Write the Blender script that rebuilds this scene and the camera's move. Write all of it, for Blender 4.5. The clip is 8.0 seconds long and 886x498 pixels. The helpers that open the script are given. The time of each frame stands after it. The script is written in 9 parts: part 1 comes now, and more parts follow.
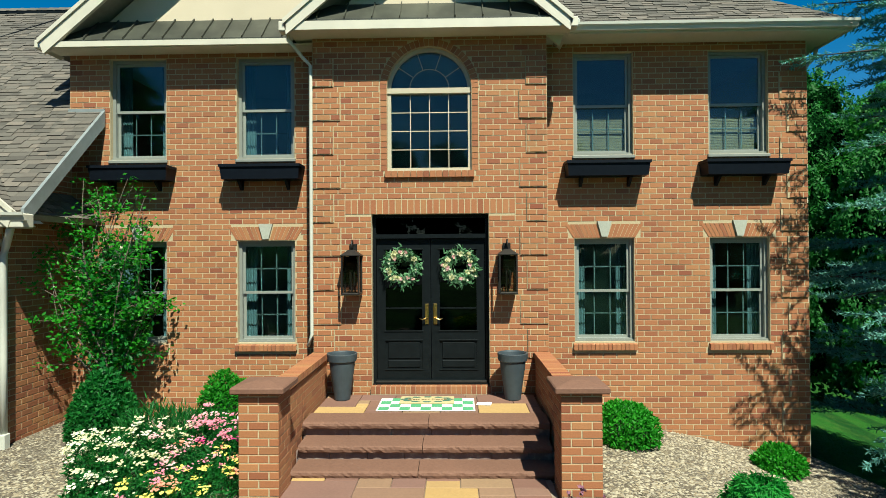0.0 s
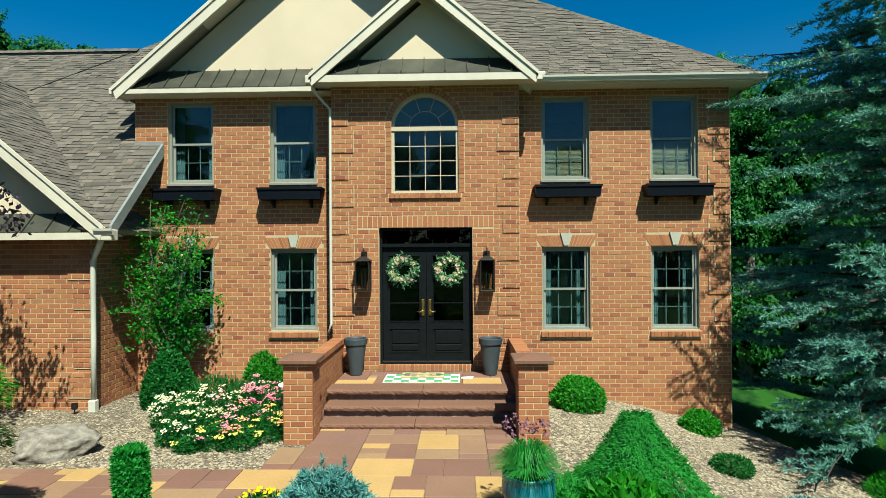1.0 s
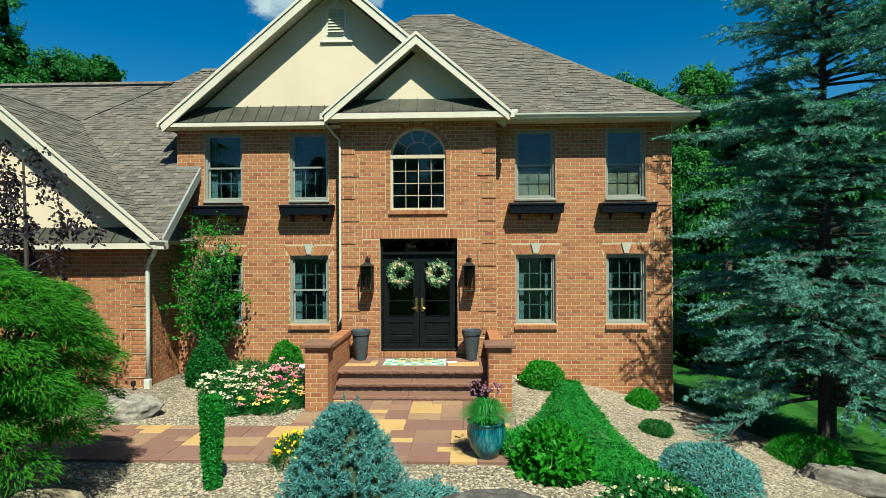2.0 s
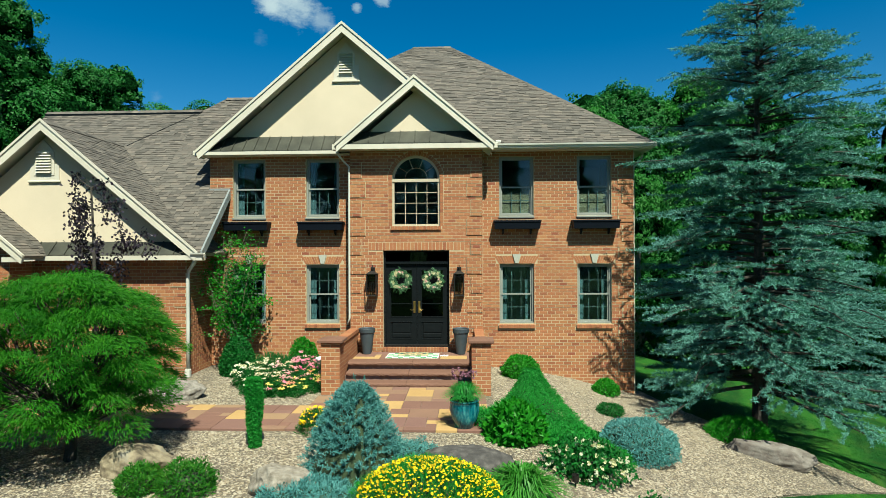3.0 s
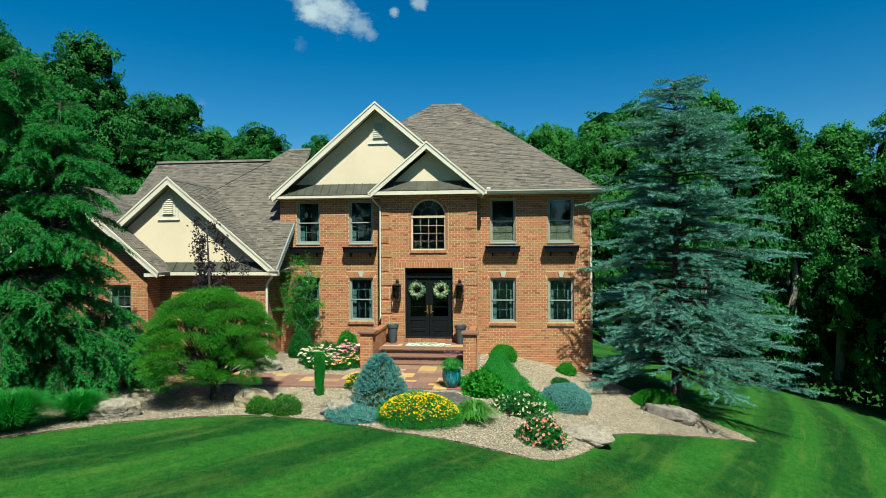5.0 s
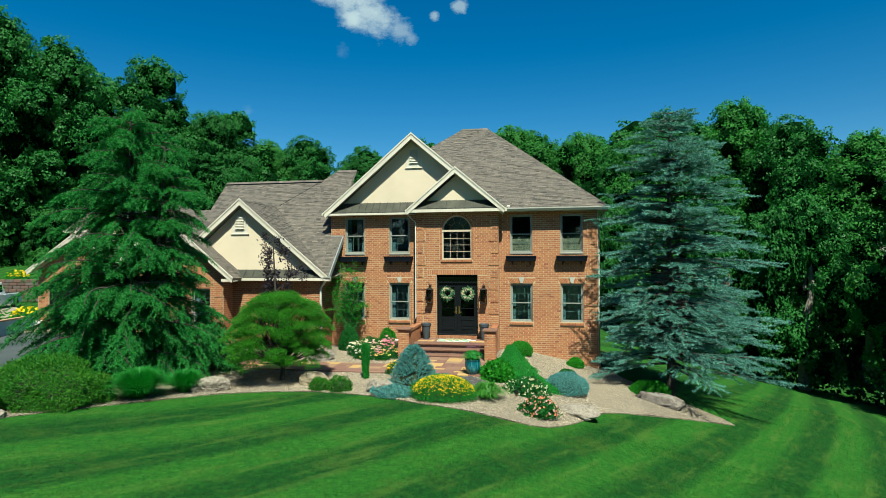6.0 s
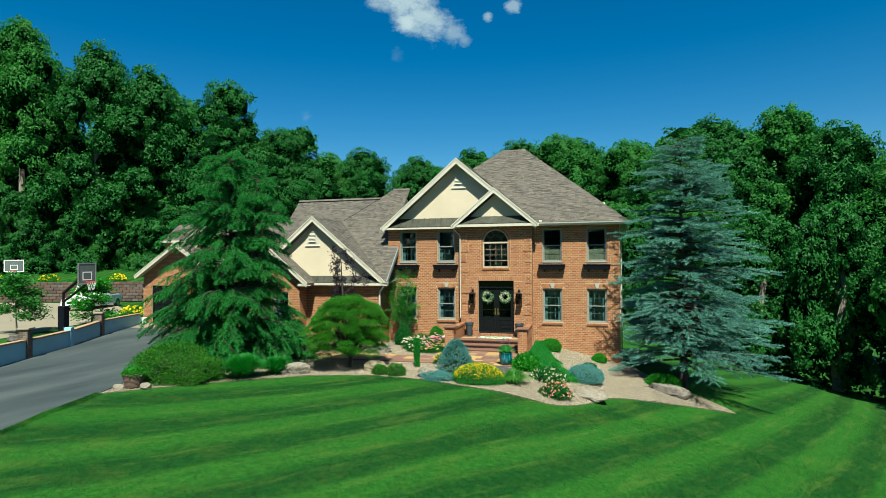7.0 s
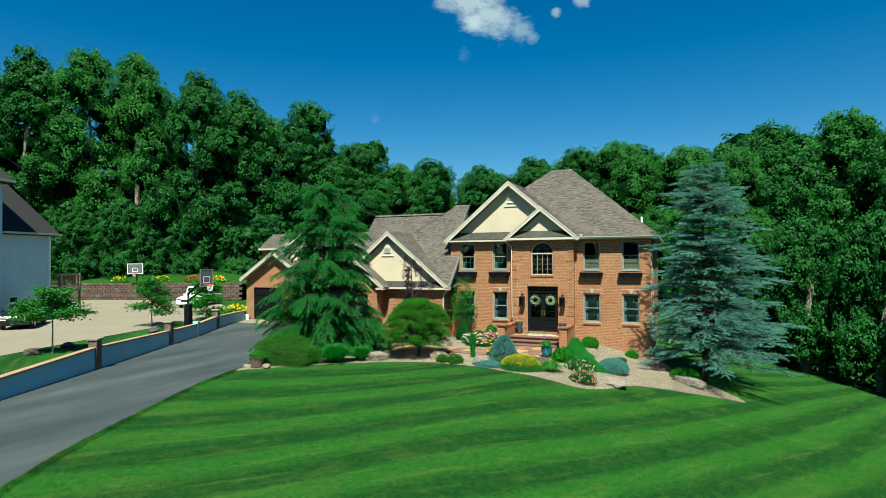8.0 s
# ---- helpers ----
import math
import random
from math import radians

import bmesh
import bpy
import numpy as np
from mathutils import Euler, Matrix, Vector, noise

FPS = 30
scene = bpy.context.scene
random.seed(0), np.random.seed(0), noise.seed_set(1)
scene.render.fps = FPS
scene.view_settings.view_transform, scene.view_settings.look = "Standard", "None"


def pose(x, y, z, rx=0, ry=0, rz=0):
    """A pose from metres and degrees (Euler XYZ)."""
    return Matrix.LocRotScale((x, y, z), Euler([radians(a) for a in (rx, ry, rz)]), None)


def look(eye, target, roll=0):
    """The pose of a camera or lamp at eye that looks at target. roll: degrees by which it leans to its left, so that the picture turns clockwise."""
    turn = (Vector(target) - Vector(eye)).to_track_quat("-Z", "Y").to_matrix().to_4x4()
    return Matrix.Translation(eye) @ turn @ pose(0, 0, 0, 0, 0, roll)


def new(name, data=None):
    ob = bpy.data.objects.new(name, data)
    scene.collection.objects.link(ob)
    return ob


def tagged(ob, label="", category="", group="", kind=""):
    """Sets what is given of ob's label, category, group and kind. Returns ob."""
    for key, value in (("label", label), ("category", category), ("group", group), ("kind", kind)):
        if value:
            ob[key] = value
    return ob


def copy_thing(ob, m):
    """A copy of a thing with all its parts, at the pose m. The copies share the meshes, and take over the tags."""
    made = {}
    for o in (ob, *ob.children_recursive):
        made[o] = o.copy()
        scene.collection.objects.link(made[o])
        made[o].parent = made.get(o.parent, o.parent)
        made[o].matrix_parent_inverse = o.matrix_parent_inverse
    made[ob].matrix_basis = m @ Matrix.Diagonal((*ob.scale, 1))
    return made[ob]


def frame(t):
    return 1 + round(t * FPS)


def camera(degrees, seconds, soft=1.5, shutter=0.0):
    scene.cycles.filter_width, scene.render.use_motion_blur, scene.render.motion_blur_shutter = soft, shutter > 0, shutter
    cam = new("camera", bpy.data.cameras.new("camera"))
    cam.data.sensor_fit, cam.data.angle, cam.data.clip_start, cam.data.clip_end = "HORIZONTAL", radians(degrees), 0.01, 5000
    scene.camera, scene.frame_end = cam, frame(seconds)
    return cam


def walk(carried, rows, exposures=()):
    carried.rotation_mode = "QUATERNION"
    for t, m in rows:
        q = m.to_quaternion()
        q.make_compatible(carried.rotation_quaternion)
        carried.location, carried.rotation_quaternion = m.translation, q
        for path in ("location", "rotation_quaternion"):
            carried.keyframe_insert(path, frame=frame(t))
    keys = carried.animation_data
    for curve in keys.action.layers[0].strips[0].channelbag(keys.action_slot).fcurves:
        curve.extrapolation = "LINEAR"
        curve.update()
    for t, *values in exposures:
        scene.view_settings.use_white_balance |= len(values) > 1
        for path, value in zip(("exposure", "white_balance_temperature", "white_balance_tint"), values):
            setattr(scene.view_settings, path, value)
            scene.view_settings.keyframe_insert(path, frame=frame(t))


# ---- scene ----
cam = camera(76.0, 8.0, 0.5)
PATH = [
    (0, (0.375, -8.468, 2.495), (0.328, -6.469, 2.51), -0.4),
    (0.5, (0.469, -9.461, 2.573), (0.419, -7.461, 2.58), -0.4),
    (1, (0.607, -10.502, 2.643), (0.549, -8.503, 2.649), -0.4),
    (1.5, (0.753, -11.57, 2.713), (0.693, -9.571, 2.717), -0.4),
    (2, (0.923, -12.616, 2.793), (0.859, -10.617, 2.799), -0.3),
    (3.5, (1.537, -15.818, 3.219), (1.432, -13.82, 3.221), -0.3),
    (4, (1.836, -17.054, 3.34), (1.706, -15.058, 3.346), -0.3),
    (4.5, (2.208, -18.416, 3.467), (2.044, -16.423, 3.476), -0.3),
    (6, (3.535, -23.02, 3.865), (3.179, -21.052, 3.886), -0.3),
    (6.5, (4.072, -24.704, 3.988), (3.633, -22.753, 4.016), -0.4),
    (7, (4.805, -26.518, 4.203), (4.264, -24.593, 4.23), -0.4),
    (7.5, (5.704, -28.614, 4.45), (5.051, -26.724, 4.477), -0.4),
    (8, (6.819, -30.9, 4.71), (6.054, -29.052, 4.737), -0.4),
]
walk(cam, [(t, look(eye, target, roll)) for t, eye, target, roll in PATH], [(0, 1.12, 6350, -3), (8, 1.12, 6350, -3)])

# ---- light ----
SUN_AZ, SUN_EL = radians(20), radians(56)
sun_dir = Vector((math.sin(SUN_AZ) * math.cos(SUN_EL), -math.cos(SUN_AZ) * math.cos(SUN_EL), math.sin(SUN_EL)))
sun = new("sun", bpy.data.lights.new("sun", "SUN"))
sun.data.energy, sun.data.angle, sun.data.color = 5.0, radians(0.53), (1.0, 0.94, 0.82)
sun.matrix_world = look(sun_dir * 60, (0, 0, 0))

world = bpy.data.worlds.new("world")
scene.world = world
world.use_nodes = True
wn, wl = world.node_tree.nodes, world.node_tree.links
wn.clear()
sky = wn.new("ShaderNodeTexSky")
sky.sky_type, sky.sun_disc = "NISHITA", False
sky.sun_elevation, sky.sun_rotation = SUN_EL, math.pi - SUN_AZ
sky.altitude, sky.air_density, sky.dust_density, sky.ozone_density = 300, 0.9, 0.6, 2.0
SKY_STRENGTH = 0.052
back = wn.new("ShaderNodeBackground")
back.inputs["Strength"].default_value = SKY_STRENGTH
wout = wn.new("ShaderNodeOutputWorld")
coord = wn.new("ShaderNodeTexCoord")


def world_cloud(colour, way, spread, scale, seed, most=0.85):
    """One small fair-weather cloud in the sky, round the direction way."""
    dot = wn.new("ShaderNodeVectorMath")
    dot.operation = "DISTANCE"
    dot.inputs[1].default_value = Vector(way).normalized()
    squash = wn.new("ShaderNodeMapping")
    wl.new(coord.outputs["Generated"], squash.inputs["Vector"])
    wl.new(squash.outputs["Vector"], dot.inputs[0])
    near = wn.new("ShaderNodeMapRange")
    near.inputs["From Min"].default_value, near.inputs["From Max"].default_value = 0.0, spread
    near.inputs["To Min"].default_value, near.inputs["To Max"].default_value = 0.62, -0.35
    wl.new(dot.outputs["Value"], near.inputs["Value"])
    puff = wn.new("ShaderNodeTexNoise")
    puff.noise_dimensions = "4D"
    puff.inputs["W"].default_value = seed
    puff.inputs["Scale"].default_value, puff.inputs["Detail"].default_value, puff.inputs["Roughness"].default_value = scale, 9, 0.68
    stretch = wn.new("ShaderNodeMapping")
    stretch.inputs["Scale"].default_value = (1, 1, 1.7)
    wl.new(coord.outputs["Generated"], stretch.inputs["Vector"])
    wl.new(stretch.outputs["Vector"], puff.inputs["Vector"])
    add = wn.new("ShaderNodeMath")
    add.operation = "ADD"
    wl.new(near.outputs["Result"], add.inputs[0])
    wl.new(puff.outputs["Fac"], add.inputs[1])
    ramp = wn.new("ShaderNodeMapRange")
    ramp.interpolation_type = "SMOOTHSTEP"
    ramp.inputs["From Min"].default_value, ramp.inputs["From Max"].default_value = 0.70, 1.05
    ramp.inputs["To Max"].default_value = most
    wl.new(add.outputs["Value"], ramp.inputs["Value"])
    mix = wn.new("ShaderNodeMix")
    mix.data_type = "RGBA"
    mix.inputs["B"].default_value = (5.6, 6.6, 7.0, 1)
    wl.new(ramp.outputs["Result"], mix.inputs["Factor"])
    wl.new(colour, mix.inputs["A"])
    return mix.outputs["Result"]


deep = wn.new("ShaderNodeHueSaturation")
deep.inputs["Saturation"].default_value = 1.5
deep.inputs["Hue"].default_value = 0.496
wl.new(sky.outputs["Color"], deep.inputs["Color"])
sky_colour = deep.outputs["Color"]
# one ragged cloud of several lumps with a trailing end, two small ones beside it and two faint wisps
for way, size, grain, seed, most in (((-0.330, 0.843, 0.424), 0.100, 14, 1.0, 0.70), ((-0.306, 0.860, 0.408), 0.098, 14, 1.0, 0.72), ((-0.284, 0.874, 0.394), 0.092, 14, 1.0, 0.75),
                                     ((-0.305, 0.872, 0.383), 0.042, 26, 2.0, 0.75), ((-0.258, 0.888, 0.381), 0.076, 18, 1.0, 0.70), ((-0.234, 0.900, 0.369), 0.055, 26, 5.0, 0.42), ((-0.215, 0.909, 0.358), 0.030, 40, 6.0, 0.30),
                                     ((-0.175, 0.904, 0.390), 0.022, 40, 4.0, 0.50), ((-0.134, 0.905, 0.404), 0.036, 38, 7.0, 0.50), ((-0.474, 0.848, 0.237), 0.026, 60, 9.0, 0.10), ((-0.326, 0.883, 0.337), 0.030, 50, 8.0, 0.07)):
    sky_colour = world_cloud(sky_colour, way, size, grain, seed, most)
wl.new(sky_colour, back.inputs["Color"])
wl.new(back.outputs["Background"], wout.inputs["Surface"])


# ---- materials ----
def mat(name):
    m = bpy.data.materials.new(name)
    m.use_nodes = True
    n, l = m.node_tree.nodes, m.node_tree.links
    return m, n, l, n["Principled BSDF"]


def ramp_of(n, stops):
    r = n.new("ShaderNodeValToRGB")
    while len(r.color_ramp.elements) < len(stops):
        r.color_ramp.elements.new(0.5)
    for e, (p, c) in zip(r.color_ramp.elements, stops):
        e.position, e.color = p, (*c, 1)
    return r


def noise_of(n, l, vec, scale, detail=4, rough=0.55):
    t = n.new("ShaderNodeTexNoise")
    t.inputs["Scale"].default_value, t.inputs["Detail"].default_value, t.inputs["Roughness"].default_value = scale, detail, rough
    l.new(vec, t.inputs["Vector"])
    return t.outputs["Fac"]


def mixc(n, l, mode, fac, a, b):
    m = n.new("ShaderNodeMix")
    m.data_type, m.blend_type = "RGBA", mode
    for key, v in (("Factor", fac), ("A", a), ("B", b)):
        if isinstance(v, (int, float)):
            m.inputs[key].default_value = v
        elif isinstance(v, tuple):
            m.inputs[key].default_value = (*v, 1)
        else:
            l.new(v, m.inputs[key])
    return m.outputs["Result"]


def bump_of(n, l, p, height, strength, distance):
    b = n.new("ShaderNodeBump")
    b.inputs["Strength"].default_value, b.inputs["Distance"].default_value = strength, distance
    l.new(height, b.inputs["Height"])
    l.new(b.outputs["Normal"], p.inputs["Normal"])


def spread(n, l, value, lo, hi):
    r = n.new("ShaderNodeMapRange")
    r.inputs["To Min"].default_value, r.inputs["To Max"].default_value = lo, hi
    l.new(value, r.inputs["Value"])
    return r.outputs["Result"]


def grained(name, stops, scale, rough=0.7, bump=0.3, depth=0.004, big=0.6, metal=0.0, random_of=""):
    """A surface with colour from noise at two scales; random_of: 'object' or 'island' picks the colour piece by piece."""
    m, n, l, p = mat(name)
    pos = n.new("ShaderNodeNewGeometry")
    vec = pos.outputs["Position"]
    fine = noise_of(n, l, vec, scale, 6, 0.6)
    wide = noise_of(n, l, vec, big, 3)
    if random_of:
        ob = n.new("ShaderNodeObjectInfo")
        pick = ob.outputs["Random"] if random_of == "object" else pos.outputs["Random Per Island"]
        r = ramp_of(n, stops)
        r.color_ramp.interpolation = "LINEAR"
        l.new(pick, r.inputs["Fac"])
        col = mixc(n, l, "MULTIPLY", 1.0, r.outputs["Color"], ramp3(n, l, fine, 0.74, 1.18))
    else:
        r = ramp_of(n, stops)
        l.new(fine, r.inputs["Fac"])
        col = r.outputs["Color"]
    col = mixc(n, l, "MULTIPLY", 1.0, col, ramp3(n, l, wide, 0.82, 1.14))
    l.new(col, p.inputs["Base Color"])
    p.inputs["Roughness"].default_value, p.inputs["Metallic"].default_value = rough, metal
    if bump:
        bump_of(n, l, p, fine, bump, depth)
    return m


def ramp3(n, l, value, lo, hi):
    v = spread(n, l, value, lo, hi)
    c = n.new("ShaderNodeCombineXYZ")
    for k in range(3):
        l.new(v, c.inputs[k])
    return c.outputs["Vector"]


def leafy(name, stops, rough=0.5, glow=0.35, big=1.2, each=0.55):
    """Leaves: the colour runs from leaf to leaf and in soft patches; some light comes through."""
    m, n, l, p = mat(name)
    pos = n.new("ShaderNodeNewGeometry")
    wide = noise_of(n, l, pos.outputs["Position"], big, 3)
    a = n.new("ShaderNodeMath")
    a.operation = "MULTIPLY_ADD"
    a.inputs[1].default_value = each
    l.new(pos.outputs["Random Per Island"], a.inputs[0])
    l.new(spread(n, l, wide, 0.18 - each * 0.5, 0.82 - each * 0.5), a.inputs[2])
    r = ramp_of(n, stops)
    l.new(a.outputs["Value"], r.inputs["Fac"])
    l.new(r.outputs["Color"], p.inputs["Base Color"])
    p.inputs["Roughness"].default_value = rough
    p.inputs["Specular IOR Level"].default_value = 0.18
    t = n.new("ShaderNodeBsdfTranslucent")
    l.new(mixc(n, l, "MULTIPLY", 1.0, r.outputs["Color"], (0.9, 1.5, 0.65)), t.inputs["Color"])
    s = n.new("ShaderNodeMixShader")
    s.inputs["Fac"].default_value = glow
    l.new(p.outputs["BSDF"], s.inputs[1])
    l.new(t.outputs["BSDF"], s.inputs[2])
    l.new(s.outputs["Shader"], n["Material Output"].inputs["Surface"])
    return m


def plain(name, colour, rough=0.5, metal=0.0, wear=0.12, scale=9.0, bump=0.08):
    c = Vector(colour)
    return grained(name, [(0.3, tuple(c * (1 - wear))), (0.7, tuple(c * (1 + wear)))], scale, rough, bump, 0.002, 0.8, metal)


BRICKS = [(0.0, (0.1900, 0.0606, 0.0260)), (0.10, (0.2450, 0.0878, 0.0360)), (0.40, (0.2850, 0.1129, 0.0450)), (0.65, (0.2650, 0.1003, 0.0400)), (0.84, (0.3050, 0.1358, 0.0530)), (0.93, (0.2700, 0.1254, 0.0500)), (0.97, (0.2150, 0.0752, 0.0330)), (1.0, (0.1900, 0.0502, 0.0230))]
M_BRICK = grained("brick", BRICKS, 60, 0.85, 0.5, 0.003, 0.7, random_of="island")
M_BRICK_ONE = grained("brick_single", BRICKS, 60, 0.85, 0.5, 0.003, 0.7, random_of="object")
M_MORTAR = grained("mortar", [(0.3, (0.3150, 0.2520, 0.1520)), (0.7, (0.4050, 0.3320, 0.2050))], 45, 0.95, 0.4, 0.004)
SHINGLES = [(0.0, (0.0496, 0.0443, 0.0369)), (0.25, (0.0764, 0.0690, 0.0582)), (0.55, (0.0991, 0.0887, 0.0737)), (0.8, (0.0868, 0.0748, 0.0620)), (1.0, (0.1342, 0.1152, 0.0940))]
M_SHINGLE = grained("shingle", SHINGLES, 130, 0.95, 0.6, 0.003, 0.5, random_of="island")
M_SHINGLE_ONE = grained("shingle_single", SHINGLES, 130, 0.95, 0.6, 0.003, 0.5, random_of="object")
M_UNDERLAY = plain("roof_underlay", (0.20, 0.19, 0.16), 0.95)
M_TRIM = plain("cream_trim", (0.4600, 0.4350, 0.3550), 0.45, 0, 0.05, 5)
M_SOFFIT = plain("soffit", (0.4800, 0.4550, 0.3720), 0.6, 0, 0.06, 6)
M_STUCCO = grained("stucco", [(0.3, (0.4550, 0.3900, 0.2850)), (0.7, (0.5100, 0.4400, 0.3250))], 90, 0.9, 0.35, 0.003, 0.9)
M_BRONZE = plain("bronze_metal_roof", (0.040, 0.042, 0.031), 0.50, 0.25, 0.40, 3)
M_GUTTER = plain("gutter", (0.44, 0.445, 0.39), 0.35, 0.0, 0.05, 4)
M_FRAME = plain("window_frame", (0.180, 0.190, 0.168), 0.45, 0, 0.06, 8)
M_SASH = plain("window_sash", (0.200, 0.214, 0.190), 0.4, 0, 0.05, 8)
M_ARCHFRAME = plain("arch_frame", (0.38, 0.335, 0.245), 0.45, 0, 0.05, 8)
M_BLACK = plain("black_paint", (0.006, 0.008, 0.009), 0.33, 0, 0.2, 14)
M_BOX = plain("box_paint", (0.004, 0.006, 0.010), 0.5, 0, 0.2, 14)
M_IRON = plain("dark_iron", (0.020, 0.018, 0.016), 0.5, 0.6, 0.25, 20)
M_BRASS = plain("brass", (0.62, 0.42, 0.14), 0.28, 1.0, 0.1, 20)
M_ZINC = plain("grey_flashing", (0.20, 0.225, 0.225), 0.5, 0.2, 0.12, 8)
M_KEY = grained("limestone", [(0.3, (0.27, 0.28, 0.235)), (0.7, (0.33, 0.34, 0.285))], 40, 0.85, 0.3)
M_CAP = grained("red_sandstone", [(0.3, (0.1080, 0.0510, 0.0320)), (0.7, (0.1480, 0.0730, 0.0460))], 38, 0.85, 0.45, 0.006, 1.6)
M_RISER = grained("purple_slate", [(0.25, (0.1044, 0.0735, 0.0693)), (0.55, (0.1656, 0.1155, 0.0990)), (0.75, (0.2880, 0.2520, 0.2178))], 11, 0.85, 0.4, 0.005, 4)
M_PAVER = grained("paver", [(0.0, (0.1620, 0.0812, 0.0548)), (0.30, (0.1404, 0.0707, 0.0521)), (0.5, (0.1944, 0.1127, 0.0693)), (0.66, (0.2210, 0.1393, 0.0766)), (0.70, (0.3348, 0.2100, 0.0766)), (0.86, (0.3564, 0.2310, 0.0891)), (0.88, (0.1512, 0.0784, 0.0620)), (1.0, (0.1778, 0.1001, 0.0693))], 30, 0.85, 0.35, 0.004, 1.8, random_of="object")
M_JOINT = plain("joint_sand", (0.20, 0.15, 0.11), 0.95)
M_POT = plain("charcoal_pot", (0.034, 0.047, 0.056), 0.55, 0, 0.15, 12)
def asphalt_material():
    m, n, l, p = mat("asphalt")
    pos = n.new("ShaderNodeNewGeometry")
    turn = n.new("ShaderNodeMapping")
    turn.inputs["Rotation"].default_value = (0, 0, radians(26))
    turn.inputs["Scale"].default_value = (0.55, 0.13, 1)
    l.new(pos.outputs["Position"], turn.inputs["Vector"])
    fine = noise_of(n, l, pos.outputs["Position"], 150, 5, 0.7)
    worn = noise_of(n, l, turn.outputs["Vector"], 1.0, 5, 0.6)
    r = ramp_of(n, [(0.32, (0.028, 0.038, 0.042)), (0.5, (0.042, 0.055, 0.058)), (0.68, (0.070, 0.082, 0.082))])
    l.new(worn, r.inputs["Fac"])
    l.new(mixc(n, l, "MULTIPLY", 1.0, r.outputs["Color"], ramp3(n, l, fine, 0.72, 1.28)), p.inputs["Base Color"])
    p.inputs["Roughness"].default_value = 0.85
    p.inputs["Specular IOR Level"].default_value = 0.2
    bump_of(n, l, p, fine, 0.5, 0.004)
    return m


M_ASPHALT = asphalt_material()
M_CONCRETE = grained("concrete", [(0.3, (0.1700, 0.1500, 0.1090)), (0.7, (0.2280, 0.2010, 0.1470))], 70, 0.9, 0.3, 0.003, 0.3)
# white render, with the blue cast of shade put into its colour
M_WHITEWALL = grained("stucco_shade_blue", [(0.3, (0.20, 0.41, 0.50)), (0.7, (0.27, 0.52, 0.62))], 60, 0.9, 0.35, 0.003, 0.8)
# white boards, likewise tinted blue to stand for shade
M_SIDING = plain("siding_shade_blue", (0.42, 0.58, 0.64), 0.5, 0, 0.04, 5)
M_DARKROOF = plain("charcoal_shingle", (0.011, 0.012, 0.014), 0.95, 0, 0.3, 30, 0.4)
M_BARK = grained("bark", [(0.3, (0.075, 0.058, 0.043)), (0.7, (0.16, 0.13, 0.10))], 25, 0.95, 0.9, 0.02, 2)
M_DARKBARK = grained("dark_bark", [(0.3, (0.022, 0.020, 0.016)), (0.7, (0.045, 0.038, 0.030))], 25, 0.95, 0.9, 0.02, 2)
M_GREYBARK = grained("grey_bark", [(0.3, (0.15, 0.135, 0.115)), (0.7, (0.27, 0.245, 0.21))], 25, 0.95, 0.9, 0.02, 2)
M_SOIL = plain("soil", (0.05, 0.035, 0.025), 0.95, 0, 0.3, 30, 0.5)
M_CURTAIN = plain("sheer_curtain", (0.20, 0.245, 0.235), 0.9, 0, 0.05, 6)
M_SHADE = plain("tan_blind", (0.36, 0.235, 0.135), 0.9, 0, 0.08, 6)
M_ROOM = plain("room_paint", (0.38, 0.46, 0.46), 0.9, 0, 0.05, 3)
M_WHITE = plain("white_plastic", (0.75, 0.76, 0.76), 0.4, 0, 0.05, 9)
M_RED = plain("red_metal", (0.55, 0.035, 0.02), 0.4)
M_TYRE = plain("tyre", (0.015, 0.015, 0.016), 0.8)
M_CARBLACK = plain("black_car_paint", (0.010, 0.011, 0.013), 0.15, 0.3, 0.1, 4, 0)
M_CARWHITE = plain("white_car_paint", (0.72, 0.74, 0.74), 0.2, 0, 0.03, 4, 0)
M_CHROME = plain("chrome", (0.75, 0.76, 0.78), 0.15, 1.0, 0.05, 9, 0)
M_DECK = grained("weathered_timber", [(0.3, (0.16, 0.11, 0.06)), (0.7, (0.27, 0.19, 0.11))], 30, 0.85, 0.4)
ROCK_PALE = grained("pale_boulder", [(0.25, (0.0800, 0.0640, 0.0450)), (0.40, (0.1500, 0.1290, 0.0990)), (0.6, (0.2200, 0.1960, 0.1570)), (0.8, (0.2800, 0.2570, 0.2140))], 11, 0.95, 0.8, 0.03, 2.2)
ROCK_GREY = grained("grey_boulder", [(0.30, (0.0750, 0.0670, 0.0570)), (0.48, (0.1600, 0.1450, 0.1220)), (0.7, (0.2700, 0.2500, 0.2160))], 9, 0.95, 0.9, 0.03, 2.5)
ROCK_DARK = grained("dark_boulder", [(0.25, (0.0200, 0.0185, 0.0170)), (0.5, (0.0480, 0.0440, 0.0400)), (0.8, (0.1150, 0.1060, 0.0930))], 9, 0.9, 0.9, 0.03, 2.5)
ROCK_TAN = grained("mottled_boulder", [(0.30, (0.045, 0.036, 0.024)), (0.45, (0.130, 0.104, 0.066)), (0.58, (0.210, 0.175, 0.112)), (0.75, (0.160, 0.150, 0.125))], 6, 0.95, 0.9, 0.03, 2.6)
ROCK_RUST = grained("rust_boulder", [(0.25, (0.075, 0.058, 0.048)), (0.5, (0.135, 0.118, 0.100)), (0.8, (0.200, 0.188, 0.165))], 6, 0.95, 0.8, 0.03, 1.8)
